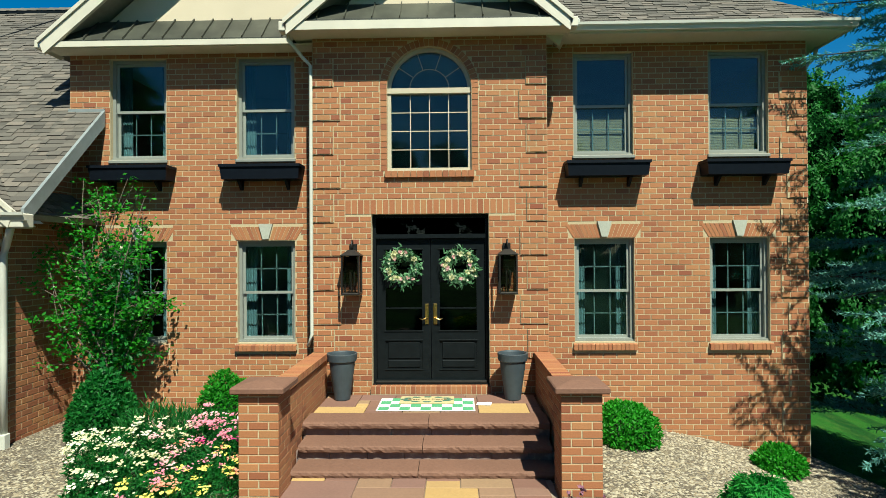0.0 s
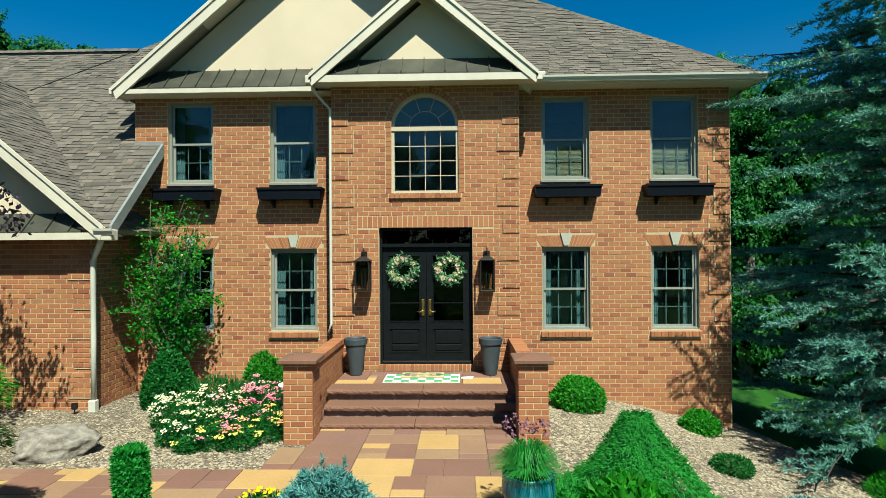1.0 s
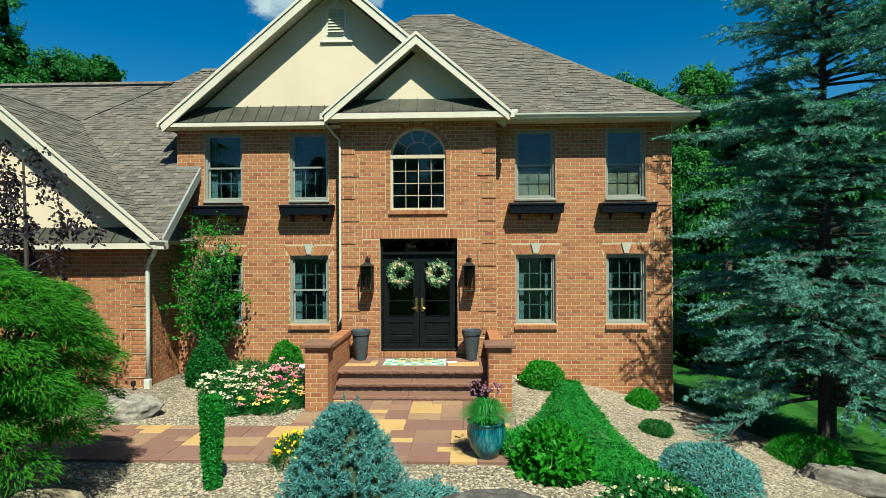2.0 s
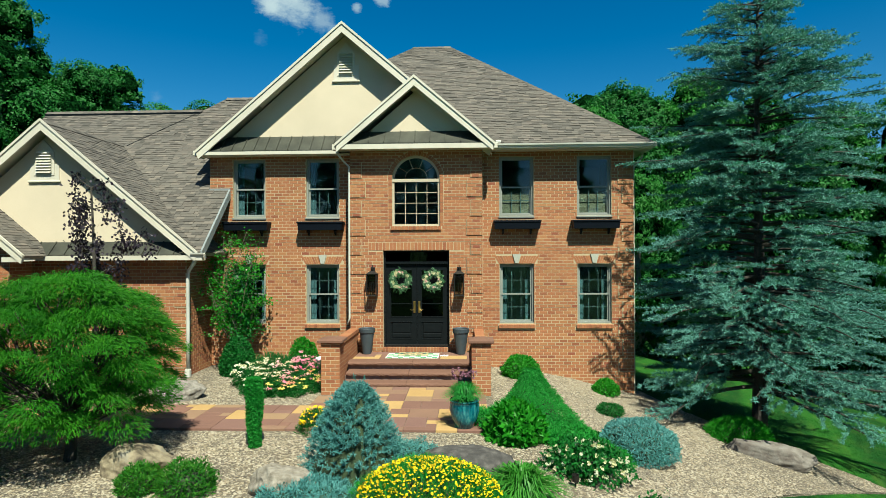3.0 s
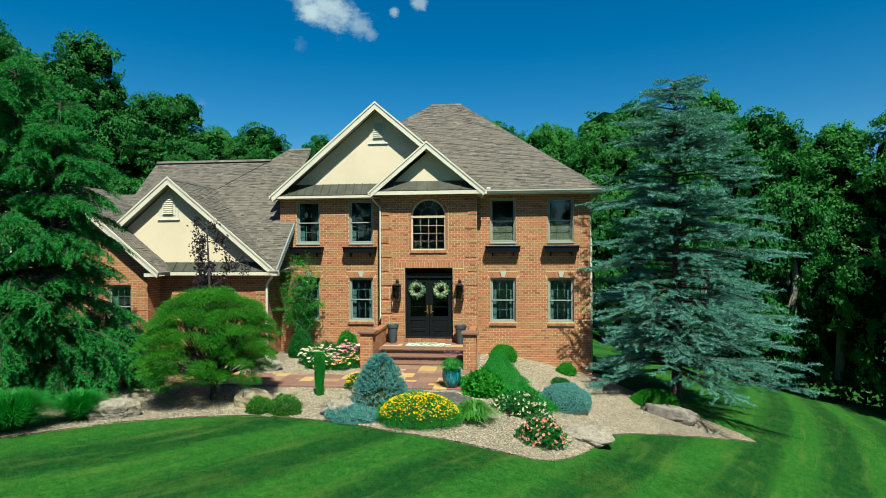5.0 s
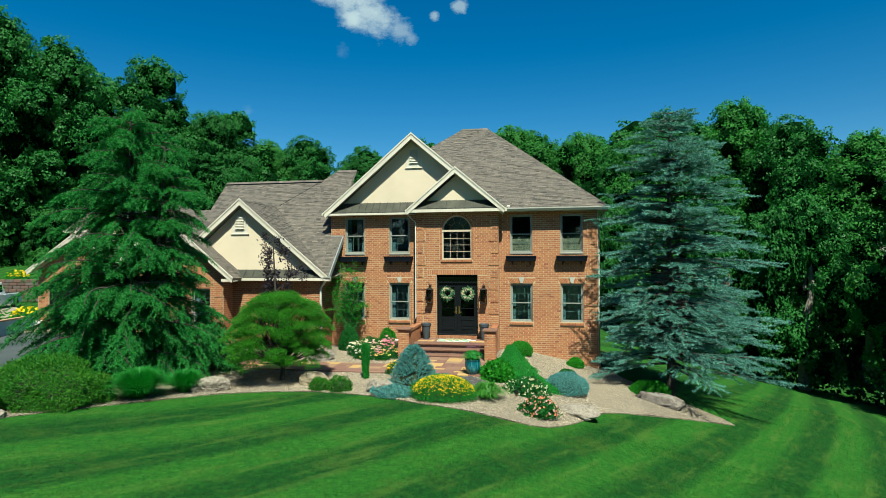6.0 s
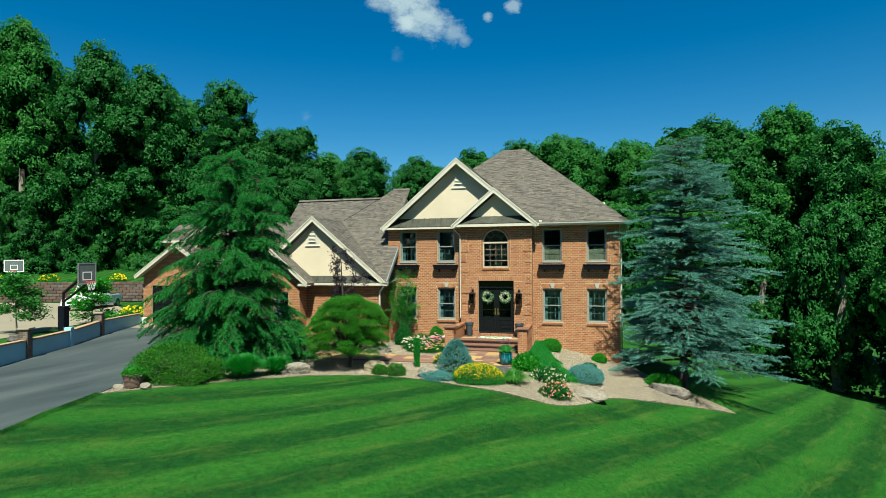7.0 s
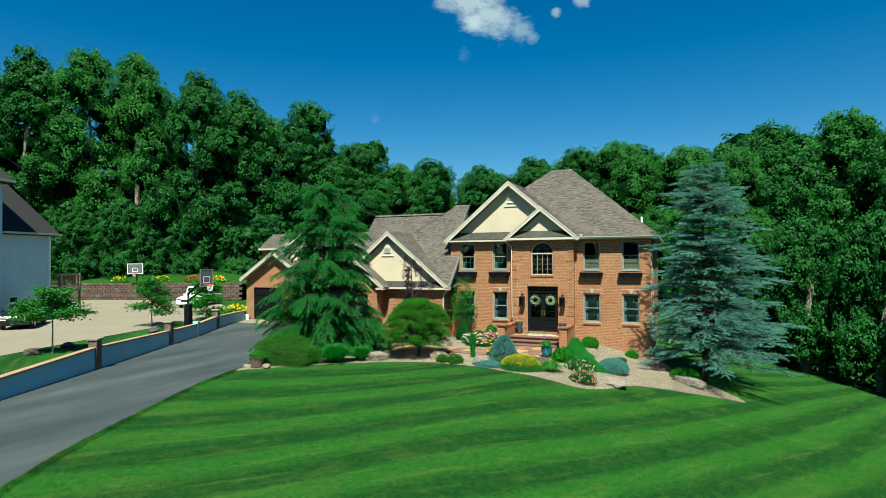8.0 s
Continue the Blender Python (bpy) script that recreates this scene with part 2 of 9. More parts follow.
M_STONES = grained("river_gravel", [(0.0, (0.0850, 0.0660, 0.0430)), (0.25, (0.1800, 0.1430, 0.0920)), (0.5, (0.2558, 0.2120, 0.1420)), (0.75, (0.3500, 0.3080, 0.2240)), (1.0, (0.2182, 0.1880, 0.1394))], 60, 0.85, 0.2, 0.002, 1.1, random_of="island")

LEAF = {
    "forest": leafy("leaf_forest", [(0.1, (0.008, 0.064, 0.010)), (0.5, (0.017, 0.106, 0.017)), (0.9, (0.038, 0.165, 0.030))], 0.55, 0.24, 0.35, 0.26),
    "forest_light": leafy("leaf_forest_light", [(0.1, (0.014, 0.095, 0.014)), (0.5, (0.032, 0.152, 0.024)), (0.9, (0.070, 0.220, 0.042))], 0.6, 0.36, 0.35, 0.22),
    "bright": leafy("leaf_bright", [(0.1, (0.0120, 0.1050, 0.0075)), (0.5, (0.0240, 0.1850, 0.0110)), (0.9, (0.0480, 0.2650, 0.0190))], 0.45, 0.38),
    "mid": leafy("leaf_mid", [(0.1, (0.0060, 0.0580, 0.0110)), (0.5, (0.0110, 0.1000, 0.0160)), (0.9, (0.0230, 0.1500, 0.0240))], 0.45, 0.3),
    "deep": leafy("leaf_deep", [(0.1, (0.0032, 0.0344, 0.0100)), (0.5, (0.0060, 0.0585, 0.0140)), (0.9, (0.0125, 0.0894, 0.0200))], 0.45, 0.25),
    "hemlock": leafy("leaf_hemlock", [(0.1, (0.0100, 0.1200, 0.0160)), (0.5, (0.0200, 0.1950, 0.0240)), (0.9, (0.0400, 0.2750, 0.0370))], 0.55, 0.30, 3),
    "maple": leafy("leaf_maple", [(0.1, (0.010, 0.080, 0.004)), (0.5, (0.025, 0.142, 0.006)), (0.9, (0.064, 0.240, 0.011))], 0.6, 0.42, 1.6),
    "juniper": leafy("leaf_juniper", [(0.1, (0.0100, 0.0800, 0.0060)), (0.5, (0.0250, 0.1320, 0.0095)), (0.9, (0.0700, 0.1850, 0.0150))], 0.55, 0.32),
    "spruce_blue": leafy("needle_blue", [(0.1, (0.036, 0.135, 0.130)), (0.5, (0.066, 0.205, 0.196)), (0.9, (0.125, 0.310, 0.298))], 0.6, 0.18, 2),
    "cedar_blue": leafy("needle_cedar", [(0.1, (0.036, 0.116, 0.096)), (0.5, (0.078, 0.210, 0.176)), (0.9, (0.170, 0.370, 0.316))], 0.6, 0.15, 1.4),
    "spruce_green": leafy("needle_green", [(0.1, (0.0070, 0.0780, 0.0140)), (0.5, (0.0150, 0.1360, 0.0220)), (0.9, (0.0340, 0.2150, 0.0340))], 0.6, 0.28, 0.9),
    "purple": leafy("leaf_purple", [(0.1, (0.0096, 0.0096, 0.0144)), (0.5, (0.0192, 0.0144, 0.0224)), (0.9, (0.0360, 0.0256, 0.0360))], 0.4, 0.15),
    "grass": leafy("ornamental_grass", [(0.1, (0.0150, 0.1350, 0.0200)), (0.5, (0.0300, 0.2150, 0.0340)), (0.9, (0.0620, 0.3000, 0.0620))], 0.5, 0.40),
    "lily": leafy("lily_leaf", [(0.1, (0.0260, 0.1300, 0.0140)), (0.5, (0.0500, 0.2000, 0.0230)), (0.9, (0.0950, 0.2700, 0.0500))], 0.45, 0.38),
}
LEAF["wreath"] = leafy("wreath_leaf", [(0.1, (0.028, 0.100, 0.036)), (0.5, (0.075, 0.185, 0.085)), (0.9, (0.200, 0.330, 0.200))], 0.6, 0.2)
PETAL = {}
for key, c in (("white", (0.70, 0.67, 0.52)), ("cream", (0.66, 0.60, 0.38)), ("pink", (0.72, 0.24, 0.33)), ("pale_pink", (0.78, 0.42, 0.44)), ("yellow", (0.72, 0.50, 0.008)), ("lemon", (0.80, 0.66, 0.16)), ("coral", (0.80, 0.30, 0.20)), ("magenta", (0.55, 0.04, 0.22)), ("mauve", (0.25, 0.11, 0.16)), ("red", (0.6, 0.03, 0.03))):
    PETAL[key] = leafy("petal_" + key, [(0.1, tuple(Vector(c) * 0.8)), (0.9, tuple(c))], 0.6, 0.25)


def glass(name, tint, ior=1.38):
    """Window glass: clear to look through, with the mirror image that grows towards grazing sight."""
    m, n, l, p = mat(name)
    f = n.new("ShaderNodeFresnel")
    f.inputs["IOR"].default_value = ior
    gloss = n.new("ShaderNodeBsdfGlossy")
    gloss.inputs["Roughness"].default_value = 0.0
    clear = n.new("ShaderNodeBsdfTransparent")
    clear.inputs["Color"].default_value = (*tint, 1)
    s = n.new("ShaderNodeMixShader")
    l.new(f.outputs["Fac"], s.inputs["Fac"])
    l.new(clear.outputs["BSDF"], s.inputs[1])
    l.new(gloss.outputs["BSDF"], s.inputs[2])
    l.new(s.outputs["Shader"], n["Material Output"].inputs["Surface"])
    return m


M_GLASS = glass("window_glass", (0.48, 0.66, 0.70), 1.53)
M_LANTERN_GLASS = glass("lantern_glass", (0.55, 0.52, 0.46))
# clear acrylic as one even grey: the mirrored sky is put into it
M_BOARD = plain("sky_grey_acrylic", (0.10, 0.125, 0.12), 0.25, 0, 0.08, 4, 0)
M_DARKGLASS = glass("dark_glass", (0.10, 0.12, 0.12), 1.4)


def lawn_material(name, sheet_bump=True):
    """Mown grass in light and dark passes that bend with the mower's way."""
    m, n, l, p = mat(name)
    pos = n.new("ShaderNodeNewGeometry")
    sep = n.new("ShaderNodeSeparateXYZ")
    l.new(pos.outputs["Position"], sep.inputs["Vector"])

    def calc(op, a, b, c=None):
        k = n.new("ShaderNodeMath")
        k.operation = op
        for i, v in enumerate((a, b, c)):
            if v is None:
                continue
            if isinstance(v, (int, float)):
                k.inputs[i].default_value = v
            else:
                l.new(v, k.inputs[i])
        return k.outputs["Value"]

    x, y = sep.outputs["X"], sep.outputs["Y"]
    wob = noise_of(n, l, pos.outputs["Position"], 0.35, 3)
    fan = calc("MULTIPLY", calc("MAXIMUM", calc("SUBTRACT", x, 10.0), 0.0), calc("ADD", y, 3.0))
    near = calc("MAXIMUM", calc("SUBTRACT", 4.0, x), 0.0)
    bend = calc("MULTIPLY", calc("MULTIPLY", near, near), 0.026)
    u = calc("MULTIPLY_ADD", x, 0.88, calc("MULTIPLY_ADD", y, -0.48, calc("MULTIPLY_ADD", fan, 0.012, calc("MULTIPLY_ADD", wob, 0.26, bend))))
    s = calc("SINE", calc("MULTIPLY_ADD", u, 3.45, 0.6), 0)
    track = calc("POWER", calc("MULTIPLY_ADD", calc("SINE", calc("MULTIPLY_ADD", u, 6.90, 1.9), 0), 0.5, 0.5), 6.0)
    band = spread(n, l, calc("MULTIPLY_ADD", track, 0.22, calc("MULTIPLY_ADD", s, 0.85, 0.40)), 0, 1)
    fine = calc("MULTIPLY_ADD", noise_of(n, l, pos.outputs["Position"], 34, 8, 0.85), 0.5, calc("MULTIPLY", noise_of(n, l, pos.outputs["Position"], 7.5, 7, 0.8), 0.5))
    mid = noise_of(n, l, pos.outputs["Position"], 0.9, 6, 0.7)
    dark = ramp_of(n, [(0.40, (0.0008, 0.020, 0.0018)), (0.50, (0.0030, 0.038, 0.0034)), (0.60, (0.0090, 0.072, 0.0062))])
    lite = ramp_of(n, [(0.40, (0.0035, 0.044, 0.0036)), (0.50, (0.0120, 0.074, 0.0060)), (0.60, (0.0280, 0.128, 0.0110))])
    l.new(fine, dark.inputs["Fac"])
    l.new(fine, lite.inputs["Fac"])
    col = mixc(n, l, "MIX", band, dark.outputs["Color"], lite.outputs["Color"])
    dry = n.new("ShaderNodeMapRange")
    dry.inputs["From Min"].default_value, dry.inputs["From Max"].default_value = 0.52, 0.74
    dry.inputs["To Max"].default_value = 0.35
    l.new(mid, dry.inputs["Value"])
    col = mixc(n, l, "MIX", dry.outputs["Result"], col, (0.050, 0.088, 0.010))
    tuft = n.new("ShaderNodeMapRange")
    tuft.inputs["From Min"].default_value, tuft.inputs["From Max"].default_value = 0.50, 0.72
    tuft.inputs["To Max"].default_value = 0.45
    l.new(noise_of(n, l, pos.outputs["Position"], 2.6, 7, 0.75), tuft.inputs["Value"])
    col = mixc(n, l, "MIX", tuft.outputs["Result"], col, (0.034, 0.086, 0.009))
    col = mixc(n, l, "MULTIPLY", 1.0, col, ramp3(n, l, noise_of(n, l, pos.outputs["Position"], 14, 5, 0.7), 0.45, 1.55))
    along = n.new("ShaderNodeCombineXYZ")
    l.new(calc("MULTIPLY", u, 3.2), along.inputs[0])
    l.new(calc("MULTIPLY_ADD", x, 0.16, calc("MULTIPLY", y, 0.34)), along.inputs[1])
    streak = noise_of(n, l, along.outputs["Vector"], 1.0, 5, 0.65)
    worn = n.new("ShaderNodeMapRange")
    worn.inputs["From Min"].default_value, worn.inputs["From Max"].default_value = 0.52, 0.72
    worn.inputs["To Max"].default_value = 0.5
    l.new(streak, worn.inputs["Value"])
    col = mixc(n, l, "MIX", worn.outputs["Result"], col, (0.062, 0.115, 0.018))
    l.new(col, p.inputs["Base Color"])
    p.inputs["Roughness"].default_value = 0.9
    p.inputs["Specular IOR Level"].default_value = 0.15
    if sheet_bump:
        bump_of(n, l, p, fine, 0.9, 0.03)
    return m


M_LAWN, M_TURF = lawn_material("lawn"), lawn_material("turf_blade", False)


def gravel_material():
    m, n, l, p = mat("gravel_bed")
    pos = n.new("ShaderNodeNewGeometry")
    v = n.new("ShaderNodeTexVoronoi")
    v.inputs["Scale"].default_value = 34
    l.new(pos.outputs["Position"], v.inputs["Vector"])
    bw = n.new("ShaderNodeSeparateColor")
    l.new(v.outputs["Color"], bw.inputs["Color"])
    r = ramp_of(n, [(0.0, (0.0700, 0.0560, 0.0400)), (0.3, (0.1660, 0.1370, 0.0950)), (0.6, (0.2500, 0.2120, 0.1480)), (1.0, (0.3600, 0.3200, 0.2420))])
    l.new(bw.outputs["Red"], r.inputs["Fac"])
    gap = n.new("ShaderNodeMapRange")
    gap.inputs["From Min"].default_value, gap.inputs["From Max"].default_value = 0.25, 0.65
    gap.inputs["To Min"].default_value, gap.inputs["To Max"].default_value = 0.0, 0.75
    l.new(v.outputs["Distance"], gap.inputs["Value"])
    col = mixc(n, l, "MIX", gap.outputs["Result"], r.outputs["Color"], (0.065, 0.05, 0.036))
    wide = noise_of(n, l, pos.outputs["Position"], 0.8, 3)
    l.new(mixc(n, l, "MULTIPLY", 1.0, col, ramp3(n, l, wide, 0.8, 1.15)), p.inputs["Base Color"])
    p.inputs["Roughness"].default_value = 0.9
    inv = n.new("ShaderNodeMath")
    inv.operation = "SUBTRACT"
    inv.inputs[0].default_value = 1.0
    l.new(v.outputs["Distance"], inv.inputs[1])
    bump_of(n, l, p, inv.outputs["Value"], 1.0, 0.03)
    return m


M_GRAVEL = gravel_material()


def glaze_material():
    m, n, l, p = mat("teal_glaze")
    tc = n.new("ShaderNodeTexCoord")
    mp = n.new("ShaderNodeMapping")
    mp.inputs["Scale"].default_value = (1, 1, 0.12)
    l.new(tc.outputs["Object"], mp.inputs["Vector"])
    drip = noise_of(n, l, mp.outputs["Vector"], 26, 3)
    r = ramp_of(n, [(0.3, (0.006, 0.05, 0.075)), (0.5, (0.010, 0.115, 0.14)), (0.7, (0.05, 0.22, 0.22))])
    l.new(drip, r.inputs["Fac"])
    l.new(r.outputs["Color"], p.inputs["Base Color"])
    p.inputs["Roughness"].default_value = 0.12
    return m


M_GLAZE = glaze_material()
for k in (M_BLACK, M_BOX):
    k.node_tree.nodes["Principled BSDF"].inputs["Specular IOR Level"].default_value = 0.10


# ---- building helpers ----
class Mesh:
    """Gathers points and faces, then makes one mesh of them."""

    def __init__(self):
        self.v, self.f = [], []

    def add(self, verts, faces):
        k = len(self.v)
        self.v += [tuple(p) for p in verts]
        self.f += [tuple(i + k for i in face) for face in faces]
        return self

    def box(self, x0, x1, y0, y1, z0, z1):
        return self.add([(x0, y0, z0), (x1, y0, z0), (x1, y1, z0), (x0, y1, z0), (x0, y0, z1), (x1, y0, z1), (x1, y1, z1), (x0, y1, z1)],
                        [(0, 3, 2, 1), (4, 5, 6, 7), (0, 1, 5, 4), (1, 2, 6, 5), (2, 3, 7, 6), (3, 0, 4, 7)])

    def cbox(self, x0, x1, y0, y1, z0, z1, c=0.01):
        """A box with all its edges cut at 45 degrees by c."""
        b = bmesh.new()
        bmesh.ops.create_cube(b, size=1)
        for q in b.verts:
            q.co = ((x0 + x1) / 2 + q.co.x * (x1 - x0), (y0 + y1) / 2 + q.co.y * (y1 - y0), (z0 + z1) / 2 + q.co.z * (z1 - z0))
        bmesh.ops.bevel(b, geom=b.edges[:], offset=c, segments=1, affect="EDGES")
        self.bm(b)
        return self

    def bm(self, b, m=None):
        b.verts.index_update()
        self.add([(m @ q.co if m else q.co.copy()) for q in b.verts], [[q.index for q in f.verts] for f in b.faces])
        b.free()
        return self

    def prism(self, poly, a, b, axis="y"):
        """A flat outline pushed from a to b along an axis: the outline is in the two other axes, in order."""
        def at(p, t):
            return {"x": (t, p[0], p[1]), "y": (p[0], t, p[1]), "z": (p[0], p[1], t)}[axis]
        n = len(poly)
        return self.add([at(p, a) for p in poly] + [at(p, b) for p in poly],
                        [tuple(range(n))[::-1], tuple(range(n, 2 * n))] + [(i, (i + 1) % n, n + (i + 1) % n, n + i) for i in range(n)])

    def tube(self, path, radii, sides=8):
        """A round rod along a path; radii: one number or one a point."""
        path = [Vector(p) for p in path]
        if isinstance(radii, (int, float)):
            radii = [radii] * len(path)
        up = Vector((0.13, 0.31, 0.94))
        rings = []
        for i, p in enumerate(path):
            d = (path[min(i + 1, len(path) - 1)] - path[max(i - 1, 0)]).normalized()
            a = d.cross(up if abs(d.dot(up)) < 0.95 else Vector((1, 0, 0))).normalized()
            b = d.cross(a)
            rings.append([p + (a * math.cos(t) + b * math.sin(t)) * radii[i] for t in [2 * math.pi * k / sides for k in range(sides)]])
        verts = [q for r in rings for q in r]
        faces = [(i * sides + k, i * sides + (k + 1) % sides, (i + 1) * sides + (k + 1) % sides, (i + 1) * sides + k) for i in range(len(path) - 1) for k in range(sides)]
        faces += [tuple(range(sides))[::-1], tuple((len(path) - 1) * sides + k for k in range(sides))]
        return self.add(verts, faces)

    def lathe(self, profile, sides=28, centre=(0, 0, 0)):
        cx, cy, cz = centre
        verts = [(cx + r * math.cos(2 * math.pi * k / sides), cy + r * math.sin(2 * math.pi * k / sides), cz + z) for r, z in profile for k in range(sides)]
        faces = [(i * sides + k, i * sides + (k + 1) % sides, (i + 1) * sides + (k + 1) % sides, (i + 1) * sides + k) for i in range(len(profile) - 1) for k in range(sides)]
        faces += [tuple(range(sides))[::-1], tuple((len(profile) - 1) * sides + k for k in range(sides))]
        return self.add(verts, faces)

    def make(self, name, material, smooth=False):
        me = bpy.data.meshes.new(name)
        me.from_pydata(self.v, [], self.f)
        me.polygons.foreach_set("use_smooth", [smooth] * len(me.polygons))
        me.materials.append(material)
        return me


def mesh_np(name, verts, k, material, smooth=False):
    """A mesh of loose faces of k corners each, from an array of points in order."""
    verts = np.asarray(verts, np.float32).reshape(-1, 3)
    n = len(verts) // k
    me = bpy.data.meshes.new(name)
    me.vertices.add(len(verts))
    me.vertices.foreach_set("co", verts.ravel())
    me.loops.add(n * k)
    me.loops.foreach_set("vertex_index", np.arange(n * k, dtype=np.int32))
    me.polygons.add(n)
    me.polygons.foreach_set("loop_start", np.arange(0, n * k, k, dtype=np.int32))
    me.polygons.foreach_set("use_smooth", np.zeros(n, bool))
    me.materials.append(material)
    me.update(calc_edges=True)
    return me


def thing(name, loc, label, category, group="", kind="", rz=0.0):
    ob = new(name)
    ob.empty_display_size = 0.2
    ob.location, ob.rotation_euler = loc, (0, 0, radians(rz))
    return tagged(ob, label, category, group, kind)


def part(name, data, parent, label="", loc=None, rz=0.0):
    """One mesh object under a thing or a part."""
    ob = new(name, data)
    ob.parent = parent
    if loc:
        ob.location = loc
    if rz:
        ob.rotation_euler = (0, 0, radians(rz))
    return tagged(ob, label)


def solid(name, data, label, category="", kind="structure", loc=None):
    ob = new(name, data)
    if loc:
        ob.location = loc
    return tagged(ob, label, category or name.replace("_", " "), "", kind)


def soft(v, w):
    return w * math.log1p(math.exp(max(-40.0, min(40.0, v / w)))) if v / w < 40 else v


def ground_z(x, y):
    """The lie of the land: level in front of the house, falling off beyond its far corner, rising into the wooded hill."""
    x0 = max(1.8, 2.7 + 0.08 * min(y, 0.0))
    z = 0.03 + 0.02 * soft(-y - 9, 1.5) - 0.012 * soft(-y - 26, 2.0)
    z -= 0.24 * soft(x - x0, 0.35) - 0.05 * soft(x - 13, 2.0) - 0.17 * soft(x - 30, 4.0)
    if x > 4:
        z -= 0.08 * (soft(y - 2, 1.5) - soft(y - 30, 4.0)) * min(1.0, (x - 4) / 6)
    hill = soft((-x - 40) * 0.8 + (y - 12) * 0.5 - 17, 4.0)
    z += 0.16 * (hill - soft(hill - 60, 5.0))
    return z

# ---- the house ----
WALL_Y, BAY_Y, BAY_X = 0.0, -0.36, 1.68
BRICK_L, BRICK_H, JOINT = 0.203, 0.0813, 0.0110
LEFT_X, RIGHT_X = -5.48, 5.55
WING_Y = -1.32

house = thing("house", (0, 0, 0), "two-storey orange brick house with cream gables and grey shingle roof", "house")

# window openings of the main front: x0, x1, z0, z1
COLS = [(-4.86, -4.00), (-2.92, -2.05), (2.13, 3.01), (4.12, 4.99)]
UPPER = [(a, b, 3.94, 5.47) for a, b in COLS]
LOWER = [(a, b, 1.17, 2.70) for a, b in COLS]
ARCH_R, ARCH_Z, ARCH_B = 0.605, 4.86, 3.68
DOOR = (-0.84, 0.84, 0.50, 3.06)


def pierced(x0, x1, z0, z1, y0, y1, holes):
    """A wall between y0 and y1 with square openings right through it."""
    m = Mesh()
    xs = sorted({x0, x1, *[h[0] for h in holes], *[h[1] for h in holes]})
    for a, b in zip(xs, xs[1:]):
        c = (a + b) / 2
        cut = sorted((h[2], h[3]) for h in holes if h[0] < c < h[1])
        z = z0
        for lo, hi in cut:
            if lo > z:
                m.box(a, b, y0, y1, z, lo)
            z = hi
        if z < z1:
            m.box(a, b, y0, y1, z, z1)
    return m


front_holes = [h for h in UPPER + LOWER]
w = pierced(LEFT_X, -BAY_X, -0.4, 5.62, WALL_Y, 0.26, front_holes[:2] + front_holes[4:6])
wall_left = part("wall", w.make("wall_front_left", M_MORTAR), house, "orange brick front wall")
w = pierced(BAY_X, RIGHT_X, -1.6, 5.62, WALL_Y, 0.26, front_holes[2:4] + front_holes[6:8])
wall_right = part("wall", w.make("wall_front_right", M_MORTAR), house, "orange brick front wall")
w = pierced(-BAY_X, BAY_X, -0.3, ARCH_Z, BAY_Y, 0.0, [DOOR, (-ARCH_R, ARCH_R, ARCH_B, ARCH_Z)])
arc = [(ARCH_R * math.cos(a), ARCH_Z + ARCH_R * math.sin(a)) for a in [math.pi * k / 24 for k in range(25)]]
for a, b in zip(arc, arc[1:]):
    w.prism([a, (a[0], 5.62), (b[0], 5.62), b], BAY_Y, 0.0)
w.box(-BAY_X, -ARCH_R, BAY_Y, 0.0, ARCH_Z, 5.62)
w.box(ARCH_R, BAY_X, BAY_Y, 0.0, ARCH_Z, 5.62)
wall_bay = part("wall", w.make("wall_bay", M_MORTAR), house, "brick entrance bay, slightly proud of the front")

# closing walls, floors and inner partitions
w = Mesh()
w.box(LEFT_X, LEFT_X + 0.26, 0.26, 10.4, -0.4, 5.62)
w.box(RIGHT_X - 0.26, RIGHT_X, 0.26, 10.4, -3.0, 5.62)
w.box(LEFT_X, RIGHT_X, 10.14, 10.4, -3.0, 5.62)
part("wall", w.make("wall_sides", M_BRICK), house, "brick side and back walls")
w = Mesh()
w.box(LEFT_X + 0.26, RIGHT_X - 0.26, 0.26, 10.14, 0.30, 0.48)
w.box(LEFT_X + 0.26, RIGHT_X - 0.26, 0.26, 10.14, 2.98, 3.20)
w.box(LEFT_X + 0.26, RIGHT_X - 0.26, 0.26, 10.14, 5.56, 5.62)
w.box(LEFT_X + 0.26, RIGHT_X - 0.26, 2.6, 2.75, 0.48, 5.56)
for x in (-1.7, 1.7):
    w.box(x - 0.06, x + 0.06, 0.26, 2.6, 0.48, 5.56)
part("floor", w.make("inner_floors", M_ROOM), house, "plain painted rooms behind the windows")


# -- windows
def ring(m, x0, x1, z0, z1, y0, y1, t):
    m.box(x0, x1, y0, y1, z0, z0 + t)
    m.box(x0, x1, y0, y1, z1 - t, z1)
    m.box(x0, x0 + t, y0, y1, z0 + t, z1 - t)
    m.box(x1 - t, x1, y0, y1, z0 + t, z1 - t)
    return m


